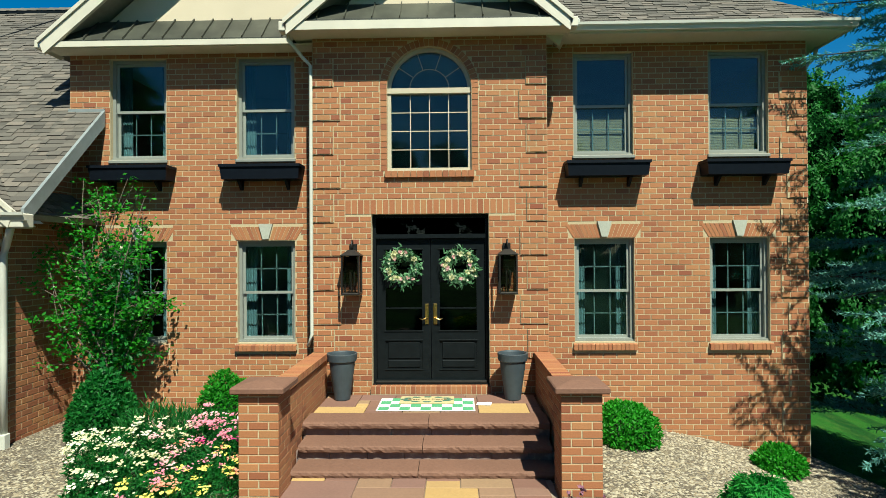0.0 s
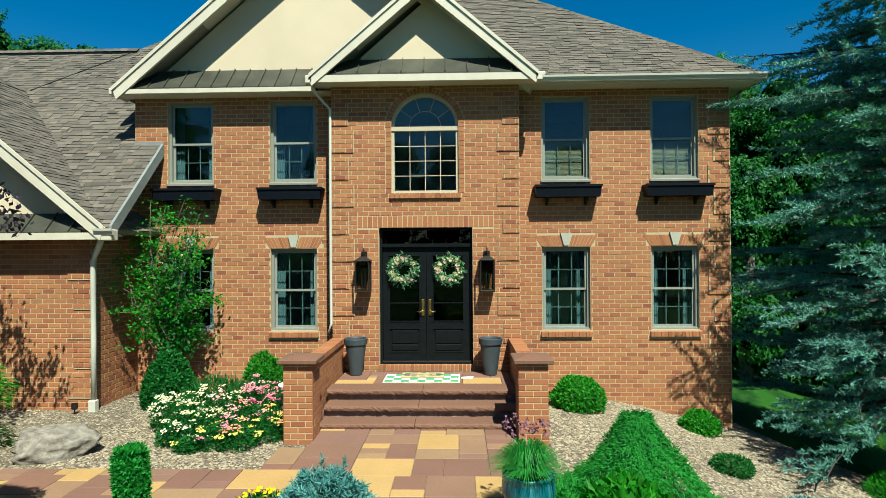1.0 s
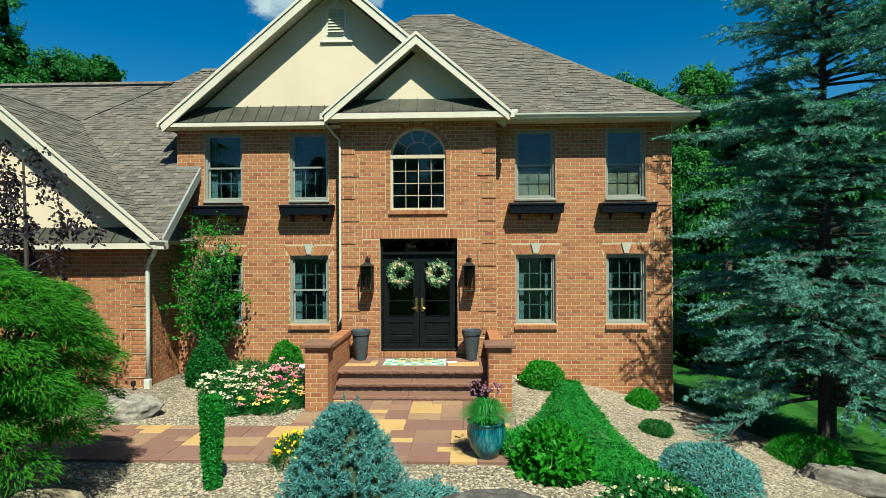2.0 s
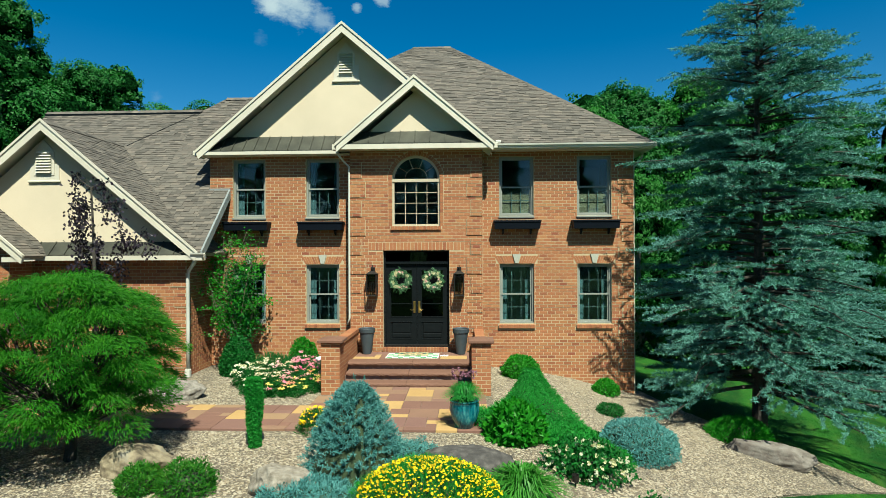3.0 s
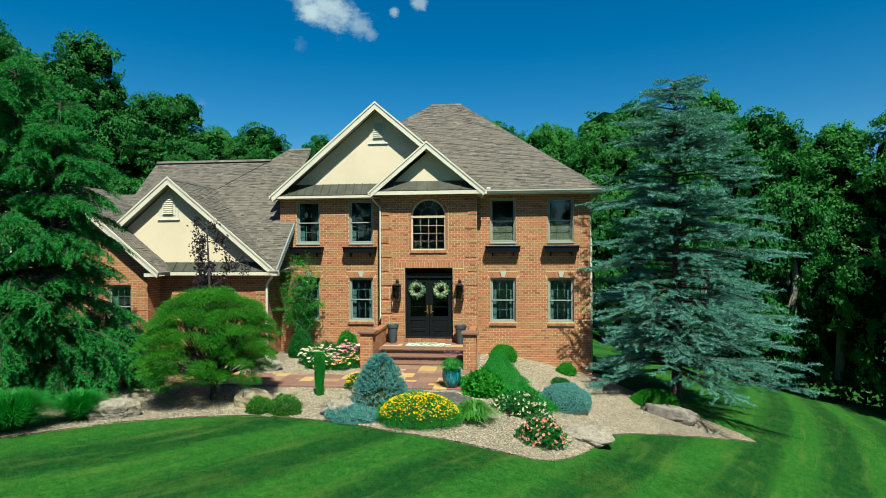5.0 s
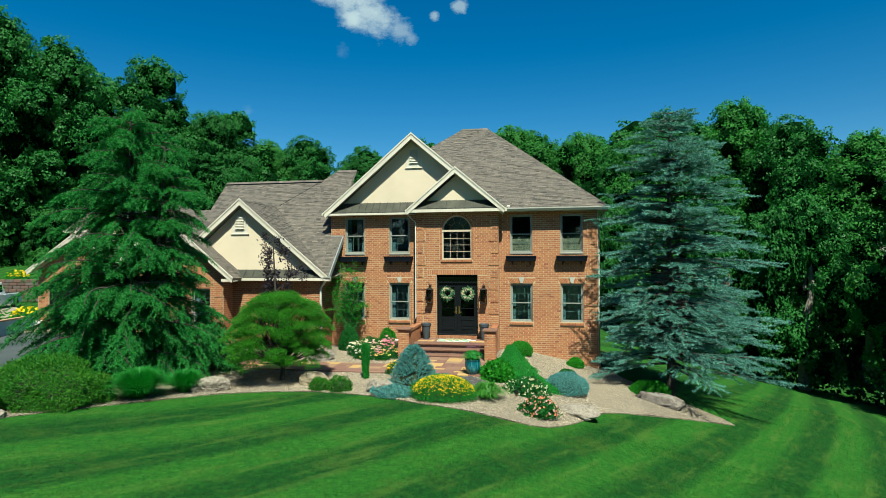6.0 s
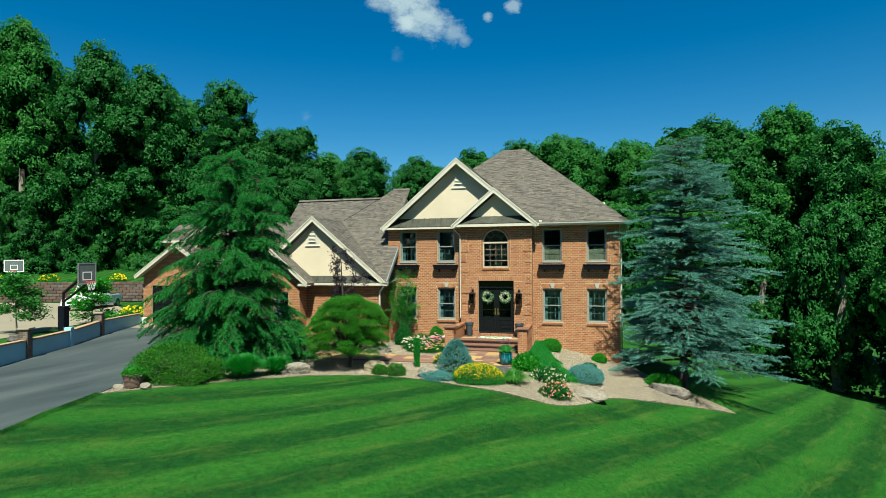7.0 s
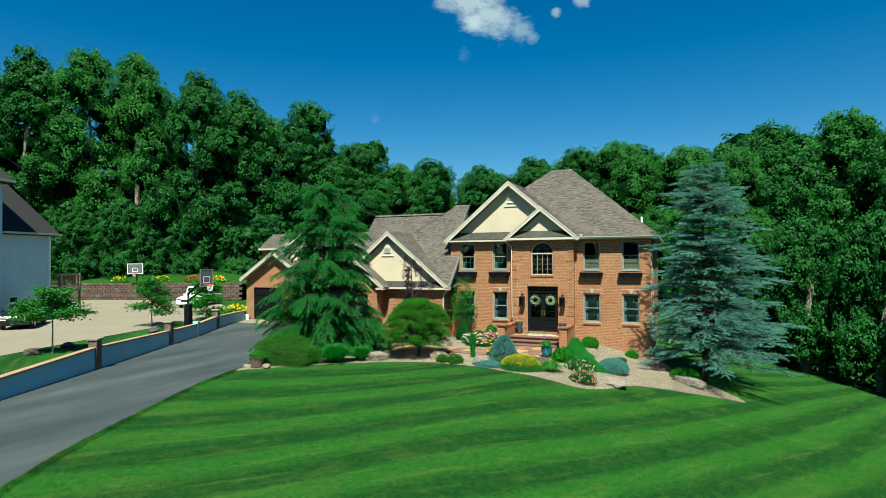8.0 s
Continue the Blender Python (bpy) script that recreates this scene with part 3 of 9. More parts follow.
def sash_window(parent, x0, x1, z0, z1, face, inside, label):
    """A double-hung window with three by two lights in each sash, set back from the brick face."""
    wd, ht = x1 - x0, z1 - z0
    y = face + 0.07
    frame_mesh = ring(Mesh(), x0, x1, z0, z1, y, y + 0.12, 0.045)
    frame_mesh.box(x0 - 0.0, x1 + 0.0, y - 0.035, y, z0, z0 + 0.03)
    win = part("window", frame_mesh.make("window_frame", M_FRAME), parent, label)
    mid = z0 + ht * 0.49
    for k, (a, b, dy) in enumerate(((mid - 0.02, z1 - 0.045, 0.035), (z0 + 0.045, mid + 0.02, 0.065))):
        s = ring(Mesh(), x0 + 0.045, x1 - 0.045, a, b, y + dy, y + dy + 0.03, 0.038)
        part("sash", s.make("sash", M_SASH), win)
        gx0, gx1, gz0, gz1 = x0 + 0.083, x1 - 0.083, a + 0.038, b - 0.038
        part("pane", Mesh().box(gx0, gx1, y + dy + 0.012, y + dy + 0.018, gz0, gz1).make("pane", M_GLASS), win).visible_shadow = False
        gz = (gz0 + gz1) / 2
        bars = [(gx0 + (gx1 - gx0) * i / 3 - 0.008, gx0 + (gx1 - gx0) * i / 3 + 0.008, gz0, gz1, 0.028) for i in (1, 2)] + [(gx0, gx1, gz - 0.008, gz + 0.008, 0.027)]
        if k == 1 or z0 < 3.0:
            for a0, a1, b0, b1, deep in bars:
                part("muntin", Mesh().box(a0, a1, y + dy + 0.0185, y + dy + deep, b0, b1).make("muntin", M_SASH), win)
    if inside == "curtain":
        for side in (0, 1):
            c = Mesh()
            n, cw = 26, wd * 0.23
            pts = []
            for i in range(n + 1):
                u = i / n
                px = (x0 + u * cw) if side == 0 else (x1 - u * cw)
                pts.append((px, y + 0.20 + 0.008 * math.sin(u * 31 + side)))
            for p, q in zip(pts, pts[1:]):
                c.add([(p[0], p[1], z0 - 0.1), (q[0], q[1], z0 - 0.1), (q[0], q[1], z1), (p[0], p[1], z1)], [(0, 1, 2, 3)])
            part("curtain", c.make("curtain", M_CURTAIN), win, "pale sheer curtain drawn to the side")
    if inside == "blind":
        c = Mesh()
        for i in range(30):
            zz, dz = z0 + 0.05 + i * ht * 0.46 / 30, ht * 0.46 / 30
            c.add([(x0 + 0.05, y + 0.128, zz), (x1 - 0.05, y + 0.128, zz), (x1 - 0.05, y + 0.133, zz + dz), (x0 + 0.05, y + 0.133, zz + dz)], [(0, 1, 2, 3)])
        part("blind", c.make("blind", M_SHADE), win, "tan slatted blind over the lower half")
    return win


for k, h in enumerate(UPPER):
    sash_window(house, *h, WALL_Y, "curtain" if k < 2 else "blind", "taupe double-hung upper window above a black box")
for k, h in enumerate(LOWER):
    sash_window(house, *h, WALL_Y, "curtain", "taupe double-hung lower window with sheer curtains")

# arched window over the entrance
y = BAY_Y + 0.06


def arch_band(m, r0, r1, y0, y1, zc, a0=0.0, a1=math.pi, n=28):
    """One curved bar of square section."""
    v, f = [], []
    for i in range(n + 1):
        a = a0 + (a1 - a0) * i / n
        v += [(r * math.cos(a), y, zc + r * math.sin(a)) for r, y in ((r0, y0), (r1, y0), (r1, y1), (r0, y1))]
    for i in range(n):
        f += [(4 * i + k, 4 * i + (k + 1) % 4, 4 * i + 4 + (k + 1) % 4, 4 * i + 4 + k) for k in range(4)]
    m.add(v, f + [(3, 2, 1, 0), (4 * n, 4 * n + 1, 4 * n + 2, 4 * n + 3)])
    return m


a = arch_band(Mesh(), ARCH_R - 0.05, ARCH_R, y, y + 0.12, ARCH_Z)
a.box(-ARCH_R, -ARCH_R + 0.05, y, y + 0.12, ARCH_B, ARCH_Z)
a.box(ARCH_R - 0.05, ARCH_R, y, y + 0.12, ARCH_B, ARCH_Z)
a.box(-ARCH_R + 0.05, ARCH_R - 0.05, y, y + 0.12, ARCH_B, ARCH_B + 0.05)
a.box(-ARCH_R - 0.01, ARCH_R + 0.01, y - 0.02, y + 0.125, ARCH_Z - 0.055, ARCH_Z + 0.02)
arch = part("window", a.make("arched_window_frame", M_ARCHFRAME), house, "tall cream window with a half-round top")
part("pane", Mesh().prism([(ARCH_R * 0.93 * math.cos(t), ARCH_Z + ARCH_R * 0.93 * math.sin(t)) for t in [math.pi * k / 30 for k in range(31)]], y + 0.05, y + 0.056).make("fan_pane", M_GLASS), arch).visible_shadow = False
part("pane", Mesh().box(-ARCH_R + 0.05, ARCH_R - 0.05, y + 0.05, y + 0.056, ARCH_B + 0.05, ARCH_Z - 0.055).make("lower_pane", M_GLASS), arch).visible_shadow = False
gx, z0, z1 = ARCH_R - 0.05, ARCH_B + 0.05, ARCH_Z - 0.055
for i in (1, 2, 3):
    part("muntin", Mesh().box(-gx + 2 * gx * i / 4 - 0.006, -gx + 2 * gx * i / 4 + 0.006, y + 0.034, y + 0.0495, z0, z1).make("muntin_upright", M_ARCHFRAME), arch)
    part("muntin", Mesh().box(-gx, gx, y + 0.035, y + 0.049, z0 + (z1 - z0) * i / 4 - 0.006, z0 + (z1 - z0) * i / 4 + 0.006).make("muntin_bar", M_ARCHFRAME), arch)
part("fan_bar", Mesh().tube([(0.286 * math.cos(math.pi * i / 16), y + 0.040, ARCH_Z + 0.02 + 0.286 * math.sin(math.pi * i / 16)) for i in range(17)], 0.006, 6).make("fan_arc", M_ARCHFRAME), arch)
for a0 in (36, 72, 108, 144):
    c, s = math.cos(radians(a0)), math.sin(radians(a0))
    part("fan_bar", Mesh().tube([(0.29 * c, y + 0.040, ARCH_Z + 0.02 + 0.29 * s), (0.55 * c, y + 0.040, ARCH_Z + 0.02 + 0.53 * s)], 0.006, 6).make("fan_ray", M_ARCHFRAME), arch)


# -- front doors
DOOR_Y = dy = BAY_Y + 0.17
doorway = part("door", Mesh().box(-0.84, 0.84, dy - 0.05, dy + 0.09, 3.015, 3.06).make("door_head", M_BLACK), house, "black double front door under a dark transom")
for s in (-1, 1):
    part("jamb", Mesh().box(s * 0.8175 - 0.0225, s * 0.8175 + 0.0225, dy - 0.05, dy + 0.09, 0.62, 3.015).make("jamb", M_BLACK), doorway)
part("threshold", Mesh().box(-0.795, 0.795, dy - 0.05, dy + 0.09, 0.62, 0.665).make("threshold", M_BLACK), doorway)
part("transom_bar", Mesh().box(-0.795, 0.795, dy - 0.06, dy + 0.09, 2.715, 2.775).make("transom_bar", M_BLACK), doorway)
part("door_sill", Mesh().box(-0.84, 0.84, dy - 0.10, dy + 0.09, 0.605, 0.6195).make("door_sill", M_BLACK), doorway)
part("transom", Mesh().box(-0.795, 0.795, dy + 0.0, dy + 0.012, 2.775, 3.015).make("transom", M_DARKGLASS), doorway, "dark transom pane")
part("threshold", Mesh().cbox(-0.80, 0.80, dy - 0.09, dy + 0.03, 0.6205, 0.655, 0.006).make("threshold", M_IRON), doorway)
for s in (-1, 1):
    x0, x1 = (-0.79, -0.004) if s < 0 else (0.004, 0.79)
    gx0, gx1 = x0 + 0.125, x1 - 0.125
    lf = Mesh()
    lf.box(x0, gx0, dy, dy + 0.045, 0.66, 2.71)
    lf.box(gx1, x1, dy, dy + 0.045, 0.66, 2.71)
    for a0, b0 in ((0.66, 0.80), (1.23, 1.36), (2.56, 2.71)):
        lf.box(gx0, gx1, dy, dy + 0.045, a0, b0)
    lf.box(gx0, gx1, dy + 0.015, dy + 0.04, 0.80, 1.23)
    lf.cbox(gx0 + 0.03, gx1 - 0.03, dy + 0.003, dy + 0.03, 0.83, 0.935, 0.010)
    lf.cbox(gx0 + 0.03, gx1 - 0.03, dy + 0.003, dy + 0.03, 0.955, 1.20, 0.010)
    leaf = part("leaf", lf.make("door_leaf", M_BLACK), doorway, "black panelled door leaf with glazed top")
    part("pane", Mesh().box(gx0, gx1, dy + 0.02, dy + 0.026, 1.36, 2.56).make("door_pane", M_DARKGLASS), doorway)
    part("muntin", Mesh().box(gx0, gx1, dy + 0.002, dy + 0.0195, 1.685, 1.705).make("door_muntin", M_BLACK), doorway)
    for a0, over in ((1.362, 0.02), (2.558, 0.02), (0.80, 0.012), (1.23, 0.012)):
        part("moulding", Mesh().cbox(gx0 - over, gx1 + over, dy - 0.011, dy - 0.0005, a0 - 0.009, a0 + 0.009, 0.003).make("door_moulding", M_BLACK), doorway)
    hx = s * 0.062
    part("plate", Mesh().cbox(hx - 0.028, hx + 0.028, dy - 0.014, dy - 0.0005, 1.46, 1.76, 0.006).make("handle_plate", M_BRASS), doorway, "brass back plate")
    hl = Mesh().tube([(hx, dy - 0.014, 1.555), (hx, dy - 0.055, 1.555), (hx + s * 0.02, dy - 0.06, 1.552), (hx + s * 0.06, dy - 0.058, 1.535), (hx + s * 0.105, dy - 0.056, 1.55)], [0.012, 0.011, 0.011, 0.009, 0.007], 10)
    part("thumb_turn", Mesh().lathe([(0.014, 0), (0.014, 0.01)], 14, (hx, dy - 0.02, 1.69)).make("thumb_turn", M_BRASS), doorway, "small brass thumb turn")
    part("handle", hl.make("lever_handle", M_BRASS, True), doorway, "brass lever handle")


# -- keystones and flat arches over the lower windows, window boxes under the upper ones
for x0, x1 in COLS:
    cx = (x0 + x1) / 2
    part("keystone", Mesh().prism([(cx - 0.045, 2.725), (cx + 0.045, 2.725), (cx + 0.105, 2.955), (cx - 0.105, 2.955)], WALL_Y - 0.035, WALL_Y + 0.03).make("keystone", M_KEY), house, "pale stone keystone")
    bed = part("flat_arch", Mesh().prism([(x0 - 0.02, 2.715), (x1 + 0.02, 2.715), (x1 + 0.08, 2.905), (x0 - 0.08, 2.905)], WALL_Y - 0.002, WALL_Y + 0.01).make("flat_arch_bed", M_MORTAR), house, "fanned soldier bricks of a flat arch")
    for s in (-1, 1):
        n = 7
        for i in range(n):
            def edge(t):
                b = cx + s * (0.05 + t * ((x1 - x0) / 2 - 0.03))
                return b, cx + s * (0.11 + t * ((x1 - x0) / 2 + 0.03))
            b0, t0 = edge((i + 0.06) / n)
            b1, t1 = edge((i + 0.94) / n)
            part("brick", Mesh().prism([(b0, 2.712), (b1, 2.712), (t1, 2.91), (t0, 2.91)], WALL_Y - 0.006, WALL_Y + 0.03).make("brick", M_BRICK_ONE), bed)
    bed = part("sill", Mesh().box(x0 - 0.03, x1 + 0.03, -0.045, 0.09, 1.06, 1.12).make("sill_bed", M_MORTAR), house, "sloping rowlock brick sill")
    n = 15
    for i in range(n):
        s0 = x0 - 0.03 + (x1 - x0 + 0.06) * (i + 0.05) / n
        s1 = x0 - 0.03 + (x1 - x0 + 0.06) * (i + 0.95) / n
        part("brick", Mesh().add([(s0, -0.06, 1.05), (s1, -0.06, 1.05), (s1, -0.06, 1.135), (s0, -0.06, 1.135), (s0, 0.10, 1.06), (s1, 0.10, 1.06), (s1, 0.10, 1.165), (s0, 0.10, 1.165)],
              [(0, 1, 2, 3), (3, 2, 6, 7), (0, 4, 5, 1), (1, 5, 6, 2), (0, 3, 7, 4)]).make("brick", M_BRICK_ONE), bed)
    a = Mesh().cbox(x0 - 0.02, x1 + 0.02, WALL_Y - 0.03, WALL_Y + 0.08, 3.885, 3.935, 0.008)
    part("sill", a.make("window_ledge", M_FRAME), house, "taupe window ledge")


def window_box(x0, x1):
    """A black flower box with a moulded rim on two brackets, hung under an upper window."""
    t = thing("window_box", ((x0 + x1) / 2, WALL_Y - 0.012, 3.60), "empty black timber flower box on the brick wall", "flower box", "window boxes under the upper windows")
    hw = (x1 - x0) / 2 + 0.15
    b = Mesh()
    b.add([(-hw + 0.02, -0.27, 0), (hw - 0.02, -0.27, 0), (hw - 0.02, 0, 0), (-hw + 0.02, 0, 0), (-hw, -0.295, 0.19), (hw, -0.295, 0.19), (hw, 0, 0.19), (-hw, 0, 0.19)],
          [(0, 3, 2, 1), (0, 1, 5, 4), (1, 2, 6, 5), (2, 3, 7, 6), (3, 0, 4, 7)])
    b.box(-hw + 0.03, hw - 0.03, -0.22, -0.01, 0.12, 0.14)
    part("trough", b.make("trough", M_BOX), t)
    r = ring_flat(-hw - 0.012, hw + 0.012, -0.31, 0.0, 0.175, 0.215, 0.03)
    part("rim", r.make("rim", M_BOX), t)
    for s in (-1, 1):
        part("bracket", Mesh().prism([(0, 0), (0, -0.14), (-0.03, -0.14), (-0.16, -0.02), (-0.16, 0)], s * hw * 0.6 - 0.02, s * hw * 0.6 + 0.02, "x").make("bracket", M_BOX), t)
    return t


def ring_flat(x0, x1, y0, y1, z0, z1, t):
    m = Mesh()
    m.box(x0, x1, y0, y0 + t, z0, z1)
    m.box(x0, x1, y1 - t, y1, z0, z1)
    m.box(x0, x0 + t, y0 + t, y1 - t, z0, z1)
    m.box(x1 - t, x1, y0 + t, y1 - t, z0, z1)
    return m


for x0, x1 in COLS:
    window_box(x0, x1)


# -- lanterns by the door
def lantern(x):
    t = thing("wall_lantern", (x, BAY_Y - 0.012, 1.92), "tall dark bronze lantern with a hook on the brick wall", "wall lantern", "lanterns beside the front door")
    part("back_plate", Mesh().cbox(-0.055, 0.055, -0.025, 0, 0.48, 0.72, 0.008).make("back_plate", M_IRON), t)
    part("hook", Mesh().tube([(0, -0.02, 0.58), (0, -0.07, 0.60), (0, -0.14, 0.62)] , 0.013, 8).tube([(0, -0.14, 0.60), (0, -0.14, 0.70), (0, -0.125, 0.745), (0, -0.09, 0.765), (0, -0.055, 0.745), (0, -0.045, 0.71), (0, -0.06, 0.68)], 0.012, 8).make("hook", M_IRON, True), t, "curled iron hook")
    roof = Mesh().add([(-0.135, -0.275, 0.56), (0.135, -0.275, 0.56), (0.135, -0.005, 0.56), (-0.135, -0.005, 0.56), (-0.04, -0.18, 0.63), (0.04, -0.18, 0.63), (0.04, -0.10, 0.63), (-0.04, -0.10, 0.63)],
                      [(0, 3, 2, 1), (4, 5, 6, 7), (0, 1, 5, 4), (1, 2, 6, 5), (2, 3, 7, 6), (3, 0, 4, 7)])
    roof.cbox(-0.14, 0.14, -0.28, -0.0, 0.545, 0.562, 0.004)
    part("hood", roof.make("hood", M_IRON), t)
    c = Mesh()
    for px in (-0.118, 0.118):
        for py in (-0.258, -0.022):
            c.box(px - 0.011, px + 0.011, py - 0.011, py + 0.011, 0.03, 0.545)
    part("cage", c.make("cage", M_IRON), t)
    part("base", Mesh().cbox(-0.13, 0.13, -0.27, -0.01, 0.0, 0.03, 0.006).make("base", M_IRON), t)
    part("glass", ring_box(-0.112, 0.112, -0.252, -0.028, 0.03, 0.545).make("lantern_panes", M_LANTERN_GLASS), t, "smoky glass panes").visible_shadow = False
    for k in range(3):
        a = 2.1 * k
        part("candle", Mesh().lathe([(0.012, 0), (0.012, 0.17), (0.006, 0.20), (0.001, 0.225)], 10, (0.035 * math.cos(a), -0.14 + 0.035 * math.sin(a), 0.12)).tube([(0, -0.14, 0.03), (0.035 * math.cos(a), -0.14 + 0.035 * math.sin(a), 0.12)], 0.006, 6).make("candle", M_IRON), t, "candle lamp holder")


def ring_box(x0, x1, y0, y1, z0, z1):
    m = Mesh()
    m.add([(x0, y0, z0), (x1, y0, z0), (x1, y0, z1), (x0, y0, z1)], [(0, 1, 2, 3)])
    m.add([(x0, y1, z0), (x1, y1, z0), (x1, y1, z1), (x0, y1, z1)], [(0, 1, 2, 3)])
    m.add([(x0, y0, z0), (x0, y1, z0), (x0, y1, z1), (x0, y0, z1)], [(0, 1, 2, 3)])
    m.add([(x1, y0, z0), (x1, y1, z0), (x1, y1, z1), (x1, y0, z1)], [(0, 1, 2, 3)])
    return m


lantern(-1.10)
lantern(1.09)


# -- roofs
ROOFS = []


def slope(name, pts, hidden=False):
    """A roof plane: a slab under the shingles. pts: eave left, eave right, then round."""
    p = [Vector(q) for q in pts]
    n = (p[1] - p[0]).cross(p[-1] - p[0]).normalized()
    if n.z < 0:
        n = -n
    k = len(p)
    m = Mesh()
    m.add(p + [q - n * 0.09 for q in p], [tuple(range(k)), tuple(range(k, 2 * k))[::-1]] + [(i, k + i, k + (i + 1) % k, (i + 1) % k) for i in range(k)])
    ob = part("roof", m.make(name, M_UNDERLAY), house, "grey-brown shingle roof slope")
    if not hidden:
        ROOFS.append((ob, p, n))
    return ob


EAVE = 5.70
RIDGE_Y, RIDGE_Z = 5.0, 10.12
slope("main_front", [(1.94, -0.45, EAVE), (5.95, -0.45, EAVE), (0.70, RIDGE_Y, RIDGE_Z), (-0.52, RIDGE_Y, RIDGE_Z), (-1.95, 3.55, 8.944)])
slope("main_right", [(5.95, -0.45, EAVE), (5.95, 10.75, EAVE), (0.70, RIDGE_Y + 0.3, RIDGE_Z), (0.70, RIDGE_Y, RIDGE_Z)], True)
slope("main_back", [(5.95, 10.75, EAVE), (-5.93, 10.75, EAVE), (-0.52, RIDGE_Y + 0.3, RIDGE_Z), (0.70, RIDGE_Y + 0.3, RIDGE_Z)], True)
slope("main_left", [(-5.93, 10.75, EAVE), (-5.93, 0.10, EAVE), (-5.30, 0.15, 6.185), (-0.52, RIDGE_Y, RIDGE_Z), (-0.52, RIDGE_Y + 0.3, RIDGE_Z)], True)
# big gable
GX, GZ, GY = -1.88, 8.88, -0.32
slope("gable_left", [(-5.70, 4.6, 5.62), (-5.70, GY, 5.62), (GX, GY, GZ), (GX, 4.6, GZ)])
slope("gable_right", [(1.94, GY, 5.62), (1.94, 4.6, 5.62), (GX, 4.6, GZ), (GX, GY, GZ)])
# entrance gable
BY, BZ, BE = BAY_Y - 0.36, 7.36, 1.98
slope("bay_left", [(-BE, 2.4, 5.68), (-BE, BY, 5.68), (0, BY, BZ), (0, 2.4, BZ)])
slope("bay_right", [(BE, BY, 5.68), (BE, 2.4, 5.68), (0, 2.4, BZ), (0, BY, BZ)])
# wing
WE, WZ = -1.64, 3.05
slope("wing_front", [(-12.0, -0.93, WZ - WE - 0.93), (-7.0, -0.93, WZ - WE - 0.93), (-7.0, 2.76, 7.45), (-12.0, 2.76, 7.45)])
slope("wing_front_b", [(LEFT_X, 3.30, 7.99), (-6.42, 3.30, 7.99), (-7.0, 2.76, 7.45), (-7.0, -0.93, WZ - WE - 0.93), (LEFT_X, -1.30, WZ - WE - 1.30)])
slope("wing_front_c", [(LEFT_X, WE, WZ), (-4.96, WE, WZ), (-4.96, -0.005, WZ - WE - 0.005), (LEFT_X, -0.005, WZ - WE - 0.005)])
slope("wing_back", [(LEFT_X, 8.0, 3.05), (-12.0, 8.0, 3.05), (-12.0, 2.76, 7.45), (LEFT_X, 2.76, 7.45)], True)
AX, AZ, AY = -8.78, 6.19, -1.66
slope("wing_gable_left", [(-12.56, 1.6, 3.02), (-12.56, AY, 3.02), (AX, AY, AZ), (AX, 1.6, AZ)])
slope("wing_gable_right", [(-5.00, AY, 3.02), (-5.00, 1.6, 3.02), (AX, 1.6, AZ), (AX, AY, AZ)])
# small brick gable in front of the wing
PX, PZ, PY = -11.75, 5.50, -2.32
slope("porch_gable_right", [(-8.68, PY, 2.97), (-8.68, 1.0, 2.97), (PX, 1.0, PZ), (PX, PY, PZ)])
slope("porch_gable_left", [(-14.82, 1.0, 2.97), (-14.82, PY, 2.97), (PX, PY, PZ), (PX, 1.0, PZ)])
# garage
slope("garage_left", [(-23.95, 9.0, 3.1), (-23.95, 3.0, 3.1), (-20.85, 3.0, 5.17), (-20.85, 9.0, 5.17)])
slope("garage_right", [(-17.75, 3.0, 3.1), (-17.75, 9.0, 3.1), (-20.85, 9.0, 5.17), (-20.85, 3.0, 5.17)])
slope("garage_big_left", [(-22.6, 9.0, 4.2), (-22.6, 4.0, 4.2), (-18.5, 4.0, 7.0), (-18.5, 9.0, 7.0)])
slope("garage_big_right", [(-14.4, 4.0, 4.2), (-14.4, 9.0, 4.2), (-18.5, 9.0, 7.0), (-18.5, 4.0, 7.0)])
slope("garage_behind", [(-26.0, 7.6, 5.5), (-13.0, 7.6, 5.5), (-13.0, 9.4, 6.75), (-26.0, 9.4, 6.75)])
slope("link_front", [(-18.0, 0.6, 3.0), (-12.4, 0.6, 3.0), (-12.4, 4.4, 6.3), (-18.0, 4.4, 6.3)])


# -- gable ends: rakes, stucco, pent roofs, vents
def rake(name, x0, x1, y, z0, apex, drop=0.20, thick=0.05):
    """Two sloping fascia boards of a gable with a soffit behind them; x0 eave, x1 apex."""
    m = Mesh()
    up = 0.02
    m.prism([(x0, z0 + up), (x1, apex + up), (x1, apex + up - drop * 1.3), (x0 + (x1 - x0) * 0.02, z0 + up - drop)], y - thick, y)
    m.prism([(x0, z0 + up + 0.02), (x1, apex + up + 0.02), (x1, apex + up - 0.05), (x0, z0 + up - 0.05)], y - thick - 0.025, y - thick)
    return part("fascia", m.make(name, M_TRIM), house, "cream painted rake board")


def under(name, x0, x1, y0, y1, z0, apex):
    return part("soffit", Mesh().add([(x0, y0, z0 - 0.11), (x0, y1, z0 - 0.11), (x1, y1, apex - 0.13), (x1, y0, apex - 0.13)], [(0, 1, 2, 3)]).make(name, M_SOFFIT), house)


